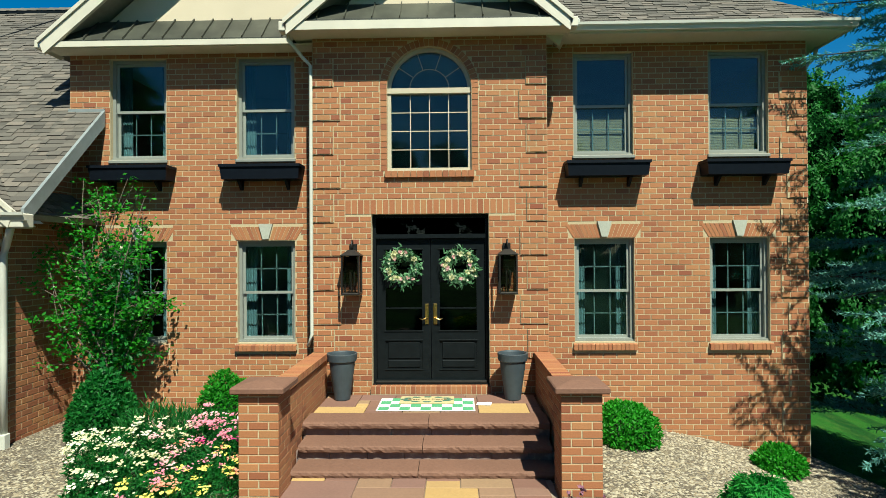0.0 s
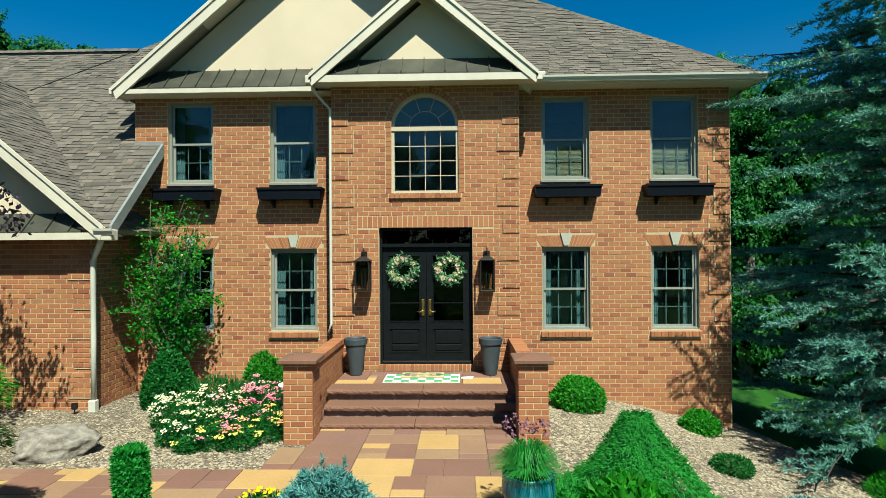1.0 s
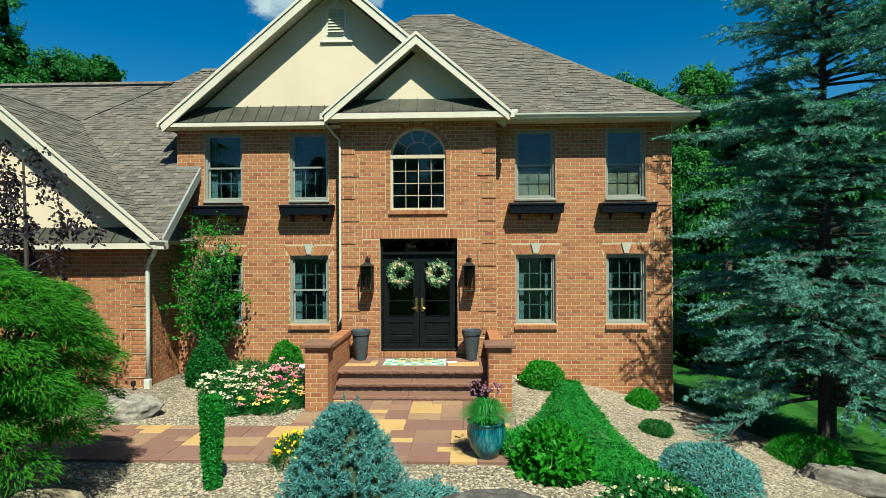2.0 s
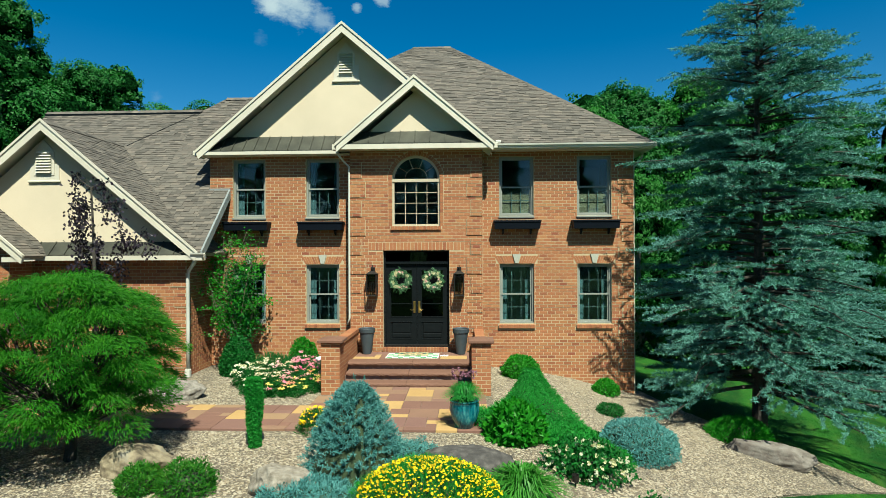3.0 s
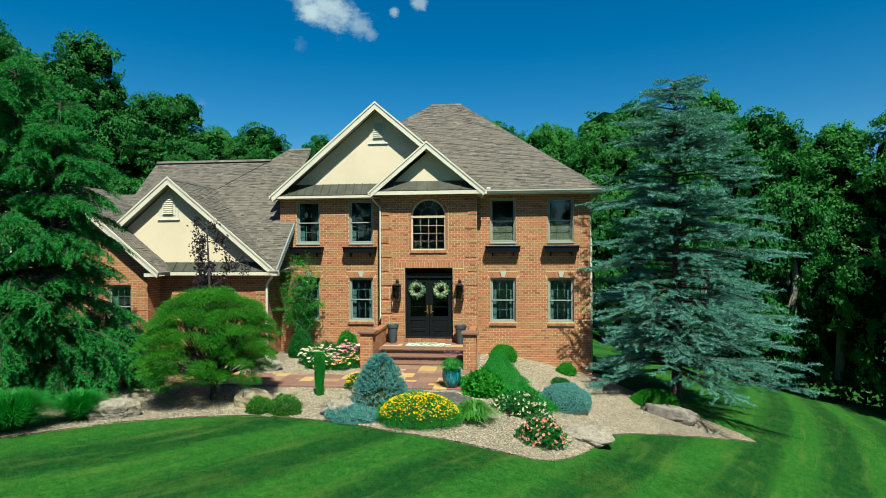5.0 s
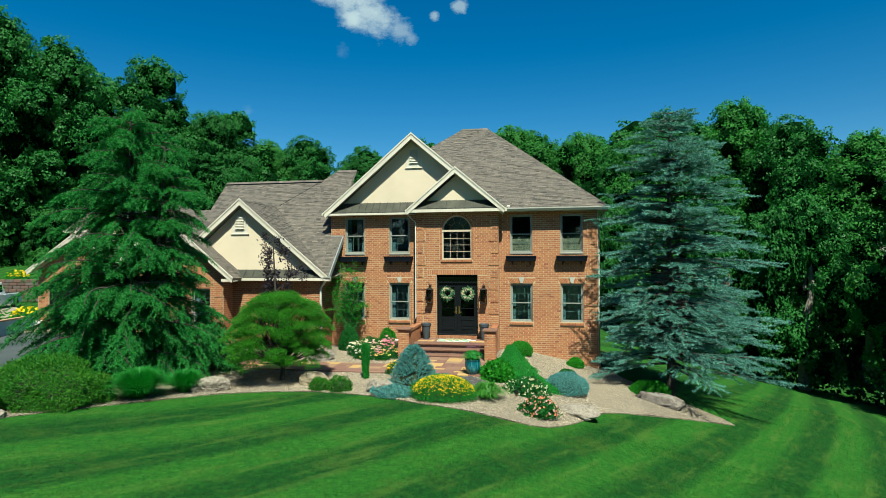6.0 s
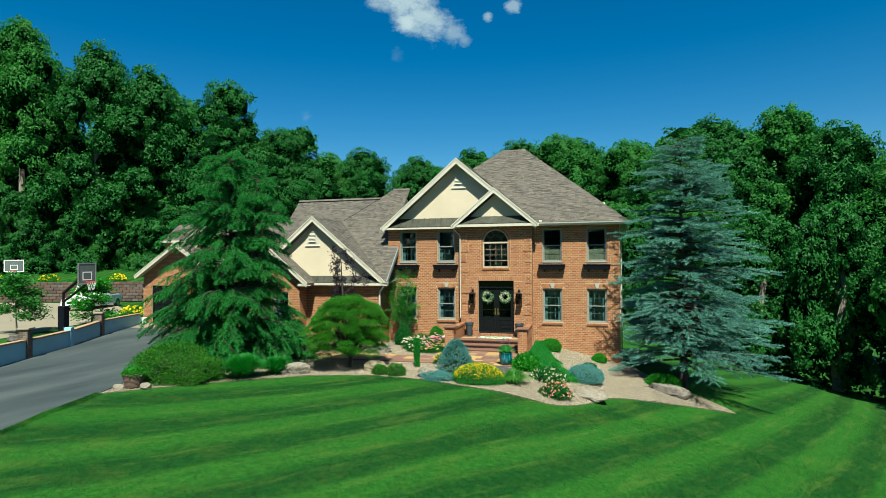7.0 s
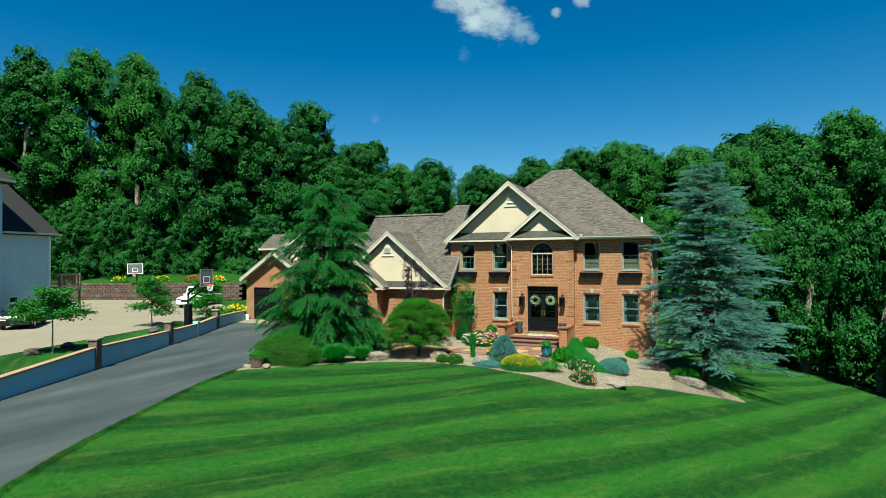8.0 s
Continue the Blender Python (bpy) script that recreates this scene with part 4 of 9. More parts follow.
def pent(name, x0, x1, y0, y1, z0, z1, seams):
    """A standing-seam bronze skirt roof across the foot of a gable."""
    m = Mesh().add([(x0, y0, z0), (x1, y0, z0), (x1, y1, z1), (x0, y1, z1), (x0, y0, z0 - 0.03), (x1, y0, z0 - 0.03), (x1, y1, z0 - 0.03), (x0, y1, z0 - 0.03)],
                   [(0, 1, 2, 3), (0, 4, 5, 1), (1, 5, 6, 2), (3, 7, 4, 0), (4, 7, 6, 5)])
    p = part("pent_roof", m.make(name, M_BRONZE), house, "dark bronze standing-seam skirt roof")
    d = Vector((0, y1 - y0, z1 - z0))
    nn = Vector((0, -d.z, d.y)).normalized()
    for i in range(seams):
        x = x0 + (x1 - x0) * (i + 0.5) / seams
        a, b = Vector((x, y0, z0)), Vector((x, y1, z1))
        q = [a + nn * 0.002, b + nn * 0.002, b + nn * 0.03, a + nn * 0.03]
        part("seam", Mesh().add([v + Vector((-0.007, 0, 0)) for v in q] + [v + Vector((0.007, 0, 0)) for v in q],
                                [(0, 1, 2, 3), (7, 6, 5, 4), (0, 3, 7, 4), (3, 2, 6, 7), (2, 1, 5, 6)]).make("seam", M_BRONZE), p)


def gutter(name, x0, x1, y, z):
    prof = [(y, z - 0.10), (y - 0.07, z - 0.10), (y - 0.085, z - 0.06), (y - 0.11, z - 0.035), (y - 0.115, z), (y - 0.10, z), (y - 0.095, z - 0.03), (y - 0.06, z - 0.085), (y, z - 0.085)]
    part("gutter", Mesh().prism(prof, x0, x1, "x").make(name, M_GUTTER), house, "cream metal gutter")


def vent(cx, y, z0, w, h):
    """An arched louvre vent with a moulded surround."""
    m = Mesh().cbox(cx - w * 0.80, cx + w * 0.80, y - 0.05, y, z0 - 0.17, z0 - 0.12, 0.01)
    m.box(cx - w * 0.72, cx + w * 0.72, y - 0.02, y, z0 - 0.12, z0 + h * 0.35)
    prof = [(cx + w * 0.5, z0), (cx + w * 0.5, z0 + h * 0.72), (cx, z0 + h * 1.10), (cx - w * 0.5, z0 + h * 0.72), (cx - w * 0.5, z0)]
    m.prism(prof, y - 0.035, y)
    v = part("vent", m.make("vent_surround", M_TRIM), house, "cream arched louvre vent in the gable")
    part("backing", Mesh().prism([(cx + w * 0.38, z0 + 0.05), (cx + w * 0.38, z0 + h * 0.70), (cx + w * 0.22, z0 + h * 0.84), (cx - w * 0.22, z0 + h * 0.84), (cx - w * 0.38, z0 + h * 0.70), (cx - w * 0.38, z0 + 0.05)], y - 0.041, y - 0.036).make("vent_back", M_SOFFIT), v)
    n = 8
    for i in range(n):
        zz = z0 + 0.06 + i * (h * 0.76 - 0.06) / n
        hw = w * 0.38 if zz < z0 + h * 0.68 else w * 0.27
        part("slat", Mesh().add([(cx - hw, y - 0.042, zz + 0.055), (cx + hw, y - 0.042, zz + 0.055), (cx + hw, y - 0.085, zz), (cx - hw, y - 0.085, zz), (cx - hw, y - 0.042, zz + 0.035), (cx + hw, y - 0.042, zz + 0.035)],
                                [(0, 1, 2, 3), (3, 2, 5, 4), (0, 3, 4), (1, 5, 2)]).make("slat", M_TRIM), v)


# big gable
for s, x0 in ((0, -5.70), (1, 1.94)):
    rake("big_rake", x0, GX, GY, 5.62, GZ)
    under("big_soffit", x0, GX, GY, 0.12, 5.62, GZ)
part("gable_wall", Mesh().prism([(-5.45, 5.62), (1.7, 5.62), (GX, 8.72)], WALL_Y + 0.09, 0.26).make("big_gable_stucco", M_STUCCO), house, "cream stucco gable wall")
pent("big_pent", -5.50, -1.70, GY + 0.01, WALL_Y + 0.088, 5.66, 6.08, 13)
part("fascia", Mesh().box(-5.62, -1.98, GY - 0.03, GY + 0.005, 5.545, 5.625).make("pent_fascia", M_TRIM), house)
part("soffit", Mesh().box(-5.62, -1.70, GY + 0.005, WALL_Y, 5.535, 5.555).make("pent_soffit", M_SOFFIT), house)
vent(-1.86, WALL_Y + 0.09, 7.66, 0.46, 0.80)
# entrance gable
for s in (-1, 1):
    rake("bay_rake", s * BE, 0, BY, 5.68, BZ, 0.19)
    under("bay_soffit", s * BE, 0, BY, BAY_Y, 5.68, BZ)
part("gable_wall", Mesh().prism([(-1.72, 5.62), (1.72, 5.62), (0, 7.10)], BAY_Y - 0.015, BAY_Y + 0.2).make("bay_gable_stucco", M_STUCCO), house, "cream stucco gable over the entrance")
pent("bay_pent", -1.72, 1.72, BY + 0.01, BAY_Y - 0.017, 5.74, 6.08, 9)
part("fascia", Mesh().box(-1.92, 1.92, BY - 0.03, BY + 0.005, 5.58, 5.70).make("bay_fascia", M_TRIM), house)
part("soffit", Mesh().box(-1.95, 1.95, BY + 0.005, BAY_Y, 5.60, 5.62).make("bay_soffit_flat", M_SOFFIT), house)
for s in (-1, 1):
    part("soffit", Mesh().box(min(s * 1.95, s * BAY_X), max(s * 1.95, s * BAY_X), BAY_Y, -0.0, 5.60, 5.62).make("bay_soffit_side", M_SOFFIT), house)
    part("cornice_return", Mesh().cbox(s * 1.99 - 0.06, s * 1.99 + 0.06, BY - 0.05, BY + 0.12, 5.56, 5.70, 0.012).make("return", M_TRIM), house)
# right eave
gutter("front_gutter", 1.99, 5.97, -0.43, 5.71)
part("soffit", Mesh().box(BAY_X, 5.93, -0.43, WALL_Y, 5.595, 5.615).make("right_soffit", M_SOFFIT), house)
part("fascia", Mesh().box(1.95, 5.93, -0.435, -0.41, 5.58, 5.70).make("right_fascia", M_TRIM), house)
part("fascia", Mesh().box(5.90, 5.94, -0.43, 10.7, 5.58, 5.69).make("side_fascia", M_TRIM), house)
part("soffit", Mesh().box(RIGHT_X, 5.90, WALL_Y + 0.002, 10.7, 5.597, 5.617).make("side_soffit", M_SOFFIT), house)
part("fascia", Mesh().cbox(-5.78, -5.60, GY - 0.03, GY + 0.15, 5.53, 5.66, 0.015).make("corner_return", M_TRIM), house)
# wing gable
for x0 in (-12.56, -5.00):
    rake("wing_rake", x0, AX, AY, 3.02, AZ, 0.20)
    under("wing_soffit", x0, AX, AY, WING_Y + 0.12, 3.02, AZ)
part("gable_wall", Mesh().prism([(-12.2, 3.0), (-5.36, 3.0), (AX, 5.98)], WING_Y - 0.04, WING_Y + 0.26).make("wing_gable_stucco", M_STUCCO), house, "cream stucco gable of the wing")
pent("wing_pent", -9.2, -5.42, AY + 0.01, WING_Y - 0.042, 2.99, 3.30, 10)
part("fascia", Mesh().box(-9.2, -5.02, AY - 0.03, AY + 0.005, 2.86, 2.97).make("wing_fascia", M_TRIM), house)
part("soffit", Mesh().box(-9.2, -5.02, AY + 0.005, WING_Y, 2.865, 2.885).make("wing_soffit_flat", M_SOFFIT), house)
vent(-8.93, WING_Y - 0.04, 4.92, 0.50, 0.78)
# raked board up the wing's end, and the flashing on the main wall
part("fascia", Mesh().prism([(WE, WZ + 0.03), (-0.03, WZ - WE), (-0.03, WZ - WE - 0.24), (WE, WZ - 0.20)], -4.965, -4.92, "x").make("wing_end_rake", M_ZINC), house, "grey metal rake board")
part("flashing", Mesh().box(LEFT_X, -4.93, -0.04, -0.012, WZ - WE - 0.04, WZ - WE + 0.025).make("flashing", M_ZINC), house, "grey metal flashing")
part("fascia", Mesh().cbox(-5.10, -4.90, AY - 0.04, AY + 0.16, 2.84, 3.02, 0.015).make("wing_return", M_TRIM), house)
gutter("wing_gutter", -5.16, -4.86, AY + 0.02, 3.03)
# small gable
for x0 in (-14.82, -8.68):
    rake("porch_rake", x0, PX, PY, 2.97, PZ, 0.19)
    under("porch_soffit", x0, PX, PY, -2.0, 2.97, PZ)
porch_gable = part("gable_wall", Mesh().prism([(-14.4, 2.85), (-9.1, 2.85), (PX, 5.30)], -2.0, -1.8).make("porch_gable_brick", M_MORTAR), house, "brick gable")
part("fascia", Mesh().box(-9.2, -8.72, PY - 0.03, PY + 0.2, 2.84, 2.95).make("porch_return", M_TRIM), house)
# wing walls
w = pierced(-9.3, -5.45, -0.4, 3.0, WING_Y, WING_Y + 0.26, [])
wall_wing = part("wall", w.make("wall_wing", M_MORTAR), house, "brick front wall of the wing")
w = Mesh().prism([(WING_Y + 0.26, -0.4), (-0.002, -0.4), (-0.002, 4.52), (WING_Y + 0.26, WZ - WE + WING_Y + 0.09)], -5.71, -5.45, "x")
wall_return = part("wall", w.make("wall_return", M_MORTAR), house, "brick return wall in shade")
PWIN = (-10.75, -9.90, 1.1, 2.55)
w = pierced(-14.3, -9.3, -0.4, 2.9, -2.0, -1.74, [PWIN])
w.box(-9.56, -9.3, -1.74, WING_Y + 0.2, -0.4, 2.9)
wall_porch = part("wall", w.make("wall_porch", M_MORTAR), house, "brick wall of the forward gable")
sash_window(house, *PWIN, -2.0, "curtain", "taupe double-hung window of the wing")
w = Mesh()
w.box(-14.3, -14.04, -1.74, 8, -0.4, 2.9)
w.box(-18.0, -14.3, 0.95, 1.2, -0.4, 3.0)
w.box(-26.0, -13.0, 8.0, 8.2, -0.4, 5.4)
w.box(-14.3, LEFT_X, 7.8, 8.0, -0.4, 3.0)
part("wall", w.make("wall_rear_wing", M_BRICK), house, "brick walls of the rear wing")
# garage front
GDOOR = (-23.05, -20.35, 0.02, 2.50)
w = pierced(-23.72, -17.95, -0.3, 3.1, 3.5, 3.76, [GDOOR])
w.prism([(-23.72, 3.1), (-17.95, 3.1), (-20.85, 5.02)], 3.5, 3.76)
wall_garage = part("wall", w.make("wall_garage", M_MORTAR), house, "brick garage gable")
for x0 in (-23.95, -17.75):
    rake("garage_rake", x0, -20.85, 3.0, 3.1, 5.17, 0.2)
    under("garage_soffit", x0, -20.85, 3.0, 3.5, 3.1, 5.17)
for x0 in (-22.6, -14.4):
    rake("garage_big_rake", x0, -18.5, 4.0, 4.2, 7.0, 0.22)
part("gable_wall", Mesh().prism([(-22.3, 4.1), (-14.7, 4.1), (-18.5, 6.75)], 4.3, 4.5).make("garage_stucco", M_STUCCO), house, "cream stucco gable of the garage")
part("fascia", Mesh().box(-26.05, -13.0, 7.52, 7.6, 5.36, 5.5).make("rear_fascia", M_TRIM), house)
gd = ring(Mesh(), *GDOOR, 3.56, 3.62, 0.08)
gdoor = part("garage_door", gd.make("garage_door_frame", M_BLACK), house, "black panelled garage door")
for i in range(4):
    for k in range(4):
        x0 = GDOOR[0] + 0.10 + k * 0.63
        z0 = 0.12 + i * 0.58
        part("panel", Mesh().cbox(x0, x0 + 0.60, 3.575, 3.61, z0, z0 + 0.55, 0.02).make("garage_panel", M_BLACK), gdoor)
part("backing", Mesh().box(GDOOR[0] + 0.08, GDOOR[1] - 0.08, 3.612, 3.63, 0.10, 2.42).make("garage_backing", M_BLACK), gdoor)


# -- rain pipes
def downspout(path, label="cream downspout", r=0.029):
    m = Mesh().tube(path, r, 8)
    return part("downspout", m.make("downspout", M_GUTTER, True), house, label)


downspout([(-1.96, BY + 0.10, 5.60), (-1.96, BY + 0.12, 5.50), (-1.80, -0.42, 5.30), (-1.70, -0.395, 5.20), (-1.70, -0.395, 4.2), (-1.70, -0.395, 2.6), (-1.70, -0.395, 1.35), (-1.75, -0.41, 1.18)], r=0.026)
downspout([(-5.10, AY + 0.05, 2.90), (-5.14, AY + 0.06, 2.78), (-5.36, WING_Y - 0.06, 2.62), (-5.40, WING_Y - 0.05, 2.50), (-5.40, WING_Y - 0.05, 1.2), (-5.40, WING_Y - 0.05, 0.12)], r=0.045)
part("boot", Mesh().cbox(-5.46, -5.34, WING_Y - 0.12, WING_Y - 0.01, 0.0, 0.24, 0.012).make("boot", M_GUTTER), house)
downspout([(5.86, 0.25, 5.58), (5.84, 0.25, 5.45), (5.64, 0.25, 5.22), (5.62, 0.25, 5.1), (5.62, 0.25, 2.0), (5.62, 0.25, -0.6)], "cream downspout on the side wall")
part("corner_board", Mesh().box(RIGHT_X + 0.001, RIGHT_X + 0.02, 0.02, 0.12, -0.6, 5.58).make("corner_board", M_TRIM), house)
part("vent_pipe", Mesh().lathe([(0.055, 0), (0.055, 0.55)], 14, (4.9, 4.0, 6.40)).make("vent_pipe", M_WHITE), house, "white plastic roof vent pipe")
part("vent_pipe", Mesh().cbox(2.02, 2.16, -0.40, -0.26, 5.66, 5.83, 0.02).make("gutter_end", M_GUTTER), house)

# ---- ground ----
from mathutils.geometry import delaunay_2d_cdt


def smooth_line(pts, n=8, closed=False):
    """A soft curve through points."""
    p = [Vector(q) for q in pts]
    out = []
    k = len(p)
    for i in range(k if closed else k - 1):
        a, b, c, d = (p[(i - 1) % k] if closed or i > 0 else p[0]), p[i], p[(i + 1) % k], (p[(i + 2) % k] if closed or i + 2 < k else p[-1])
        for j in range(n):
            t = j / n
            out.append(0.5 * ((2 * b) + (c - a) * t + (2 * a - 5 * b + 4 * c - d) * t * t + (3 * b - a - 3 * c + d) * t ** 3))
    if not closed:
        out.append(p[-1])
    return out


def inside(poly, x, y):
    r = False
    j = len(poly) - 1
    for i in range(len(poly)):
        if (poly[i][1] > y) != (poly[j][1] > y) and x < (poly[j][0] - poly[i][0]) * (y - poly[i][1]) / (poly[j][1] - poly[i][1]) + poly[i][0]:
            r = not r
        j = i
    return r


def sheet(name, outline, step, lift, material, relief=0.0):
    """A ground sheet inside an outline, following the lie of the land, a little above it, with a turned-down rim."""
    xs, ys = [p[0] for p in outline], [p[1] for p in outline]
    pts = [Vector((p[0], p[1])) for p in outline]
    k = len(pts)
    rng = random.Random(5)
    x = min(xs) + step / 2
    while x < max(xs):
        y = min(ys) + step / 2
        while y < max(ys):
            if inside(outline, x, y):
                pts.append(Vector((x + rng.uniform(-0.2, 0.2) * step, y + rng.uniform(-0.2, 0.2) * step)))
            y += step
        x += step
    vs, _, fs, *_ = delaunay_2d_cdt(pts, [(i, (i + 1) % k) for i in range(k)], [tuple(range(k))], 1, 1e-4)
    m = Mesh()
    m.add([(v.x, v.y, ground_z(v.x, v.y) + lift + (relief * noise.noise((v.x * 1.3, v.y * 1.3, 0)) if relief else 0)) for v in vs], fs)
    rim = [(p[0], p[1], ground_z(p[0], p[1]) + lift) for p in outline]
    m.add(rim + [(a, b, c - lift - 0.06) for a, b, c in rim], [(i, (i + 1) % k, k + (i + 1) % k, k + i) for i in range(k)])
    return m.make(name, material, True)


# one sheet of lawn and woodland floor out to the horizon
def axis_steps(fine0, fine1, step, far):
    a = [fine0 + i * step for i in range(int((fine1 - fine0) / step) + 1)]
    d, lo, hi = step, [], []
    v, u = a[0], a[-1]
    while u < far:
        d *= 1.22
        u += d
        v -= d
        hi.append(u)
        lo.append(v)
    return lo[::-1] + a + hi


gx, gy = axis_steps(-16, 16, 0.5, 900), axis_steps(-34, 14, 0.5, 900)
nx = len(gx)
m = Mesh()
m.v = [(x, y, ground_z(x, y)) for y in gy for x in gx]
m.f = [(j * nx + i, j * nx + i + 1, (j + 1) * nx + i + 1, (j + 1) * nx + i) for j in range(len(gy) - 1) for i in range(nx - 1)]
solid("ground", m.make("ground", M_LAWN, True), "mown green lawn with light and dark stripes", "lawn")

BED = smooth_line([(-9.95, -12.7), (-8.3, -11.0), (-6.8, -9.75), (-5.2, -8.62), (-3.2, -8.02), (-1.2, -8.2), (0.3, -8.75), (1.2, -9.05), (2.2, -9.3), (3.4, -9.15), (4.3, -8.0), (4.9, -6.7), (5.5, -5.95), (6.4, -5.3), (7.9, -4.35), (9.45, -3.5)], 6)
BED += [Vector(p) for p in ((9.2, -3.0), (8.4, -2.3), (7.4, -1.5), (6.4, -0.6), (5.9, 0.6), (5.5, 0.6), (5.5, 0.15), (-9.4, 0.15), (-13.0, -1.5), (-14.5, -3.2), (-13.6, -6.2), (-11.4, -9.6), (-10.4, -11.4))]
BED = [tuple(p) for p in BED]
solid("gravel_bed", sheet("gravel_bed", BED, 0.4, 0.025, M_GRAVEL, 0.02), "tan river gravel planting bed round the house", "gravel bed")

DRIVE = smooth_line([(4.0, -44.0), (-1.2, -31.0), (-5.05, -24.2), (-6.8, -20.9), (-9.1, -15.5), (-9.98, -12.75), (-11.2, -9.8), (-13.4, -6.2), (-14.4, -3.0)], 5)
DRIVE += [Vector(p) for p in ((-14.4, 0.9), (-17.9, 0.9), (-17.9, 1.4), (-23.4, 1.4), (-22.9, 0.6), (-21.5, -1.9), (-19.75, -5.2), (-18.5, -8.3), (-15.45, -14.7), (-13.15, -19.6), (-9.0, -28.2), (-2.0, -44.0))]
DRIVE = [tuple(p) for p in DRIVE]
solid("driveway", sheet("driveway", DRIVE, 1.0, 0.02, M_ASPHALT), "smooth dark grey asphalt driveway", "driveway")
APRON = [(-23.6, 1.4), (-17.9, 1.4), (-17.9, 3.5), (-23.6, 3.5)]
solid("garage_apron", sheet("garage_apron", APRON, 0.8, 0.03, M_CONCRETE), "pale concrete apron before the garage", "pavement")


# ---- front steps, piers and porch ----
steps = thing("front_steps", (0, 0, 0), "three red sandstone steps up to the porch", "steps")
m = Mesh()
m.box(-1.46, 1.46, -1.74, BAY_Y - 0.002, -0.2, 0.44)
m.box(-1.46, 1.46, -2.06, -1.74, -0.2, 0.26)
m.box(-1.46, 1.46, -2.36, -2.06, -0.2, 0.09)
part("core", m.make("step_core", M_RISER), steps)
rng = random.Random(11)


def tread(x0, x1, y0, y1, top, thick):
    """A sandstone tread with a rough, rounded front edge."""
    n = 36
    m = Mesh()
    prof = [(0.10, 0.0), (0.018, -0.004), (0.0, -0.018), (-0.006, -thick * 0.5), (0.002, -thick * 0.85), (0.02, -thick)]
    rows = []
    for i in range(n + 1):
        x = x0 + (x1 - x0) * i / n
        rows.append([(x, y0 + a + (rng.uniform(-0.005, 0.005) if 0 < k < 5 else 0), top + b + (rng.uniform(-0.004, 0.004) if k > 1 else 0)) for k, (a, b) in enumerate(prof)] + [(x, y1, top), (x, y1, top - thick)])
    k = len(rows[0])
    verts = [p for r in rows for p in r]
    faces = []
    for i in range(n):
        o, q = i * k, (i + 1) * k
        for j in range(5):
            faces.append((o + j, o + j + 1, q + j + 1, q + j))
        faces += [(o, q, q + 6, o + 6), (o + 5, o + 7, q + 7, q + 5), (o + 6, q + 6, q + 7, o + 7)]
    for o in (0, n * k):
        faces.append((o + 0, o + 1, o + 2, o + 3, o + 4, o + 5, o + 7, o + 6))
    return m.add(verts, faces).make("tread", M_CAP)


for y0, y1, top, seam in ((-1.82, -1.42, 0.515, 0.03), (-2.13, -1.745, 0.345, -0.02), (-2.43, -2.065, 0.175, -0.05)):
    hw = 1.42 if y0 < -2 else 1.45
    part("tread", tread(-hw, seam - 0.004, y0, y1, top, 0.085), steps, "red sandstone tread with a rough front edge")
    part("tread", tread(seam + 0.004, hw, y0, y1, top, 0.085), steps, "red sandstone tread with a rough front edge")
for y, z0, z1 in ((-1.752, 0.262, 0.428), (-2.072, 0.092, 0.258), (-2.372, -0.05, 0.088)):
    x = -1.44
    while x < 1.40:
        x1 = min(1.44, x + rng.uniform(0.35, 0.55))
        part("riser", Mesh().cbox(x + 0.003, x1 - 0.003, y, y + 0.03, z0, z1, 0.006).make("riser", M_RISER), steps)
        x = x1


def slab(name, x0, x1, y0, y1, top, parent, thick=0.05, c=0.006):
    """A paving slab with eased edges, placed by its centre so that alike slabs can share a shape."""
    return part(name, Mesh().cbox(-(x1 - x0) / 2, (x1 - x0) / 2, -(y1 - y0) / 2, (y1 - y0) / 2, -thick, 0, c).make(name, M_PAVER), parent, loc=((x0 + x1) / 2, (y0 + y1) / 2, top))


# brick threshold under the door
bed = part("sill", Mesh().box(-0.86, 0.86, BAY_Y - 0.045, BAY_Y + 0.10, 0.44, 0.598).make("door_sill_mortar", M_MORTAR), house, "upright brick sill under the front door")
n = 24
for i in range(n):
    x0, x1 = -0.86 + 1.72 * (i + 0.06) / n, -0.86 + 1.72 * (i + 0.94) / n
    part("brick", Mesh().box(x0, x1, BAY_Y - 0.05, BAY_Y + 0.10, 0.50, 0.603).make("brick", M_BRICK_ONE), bed)

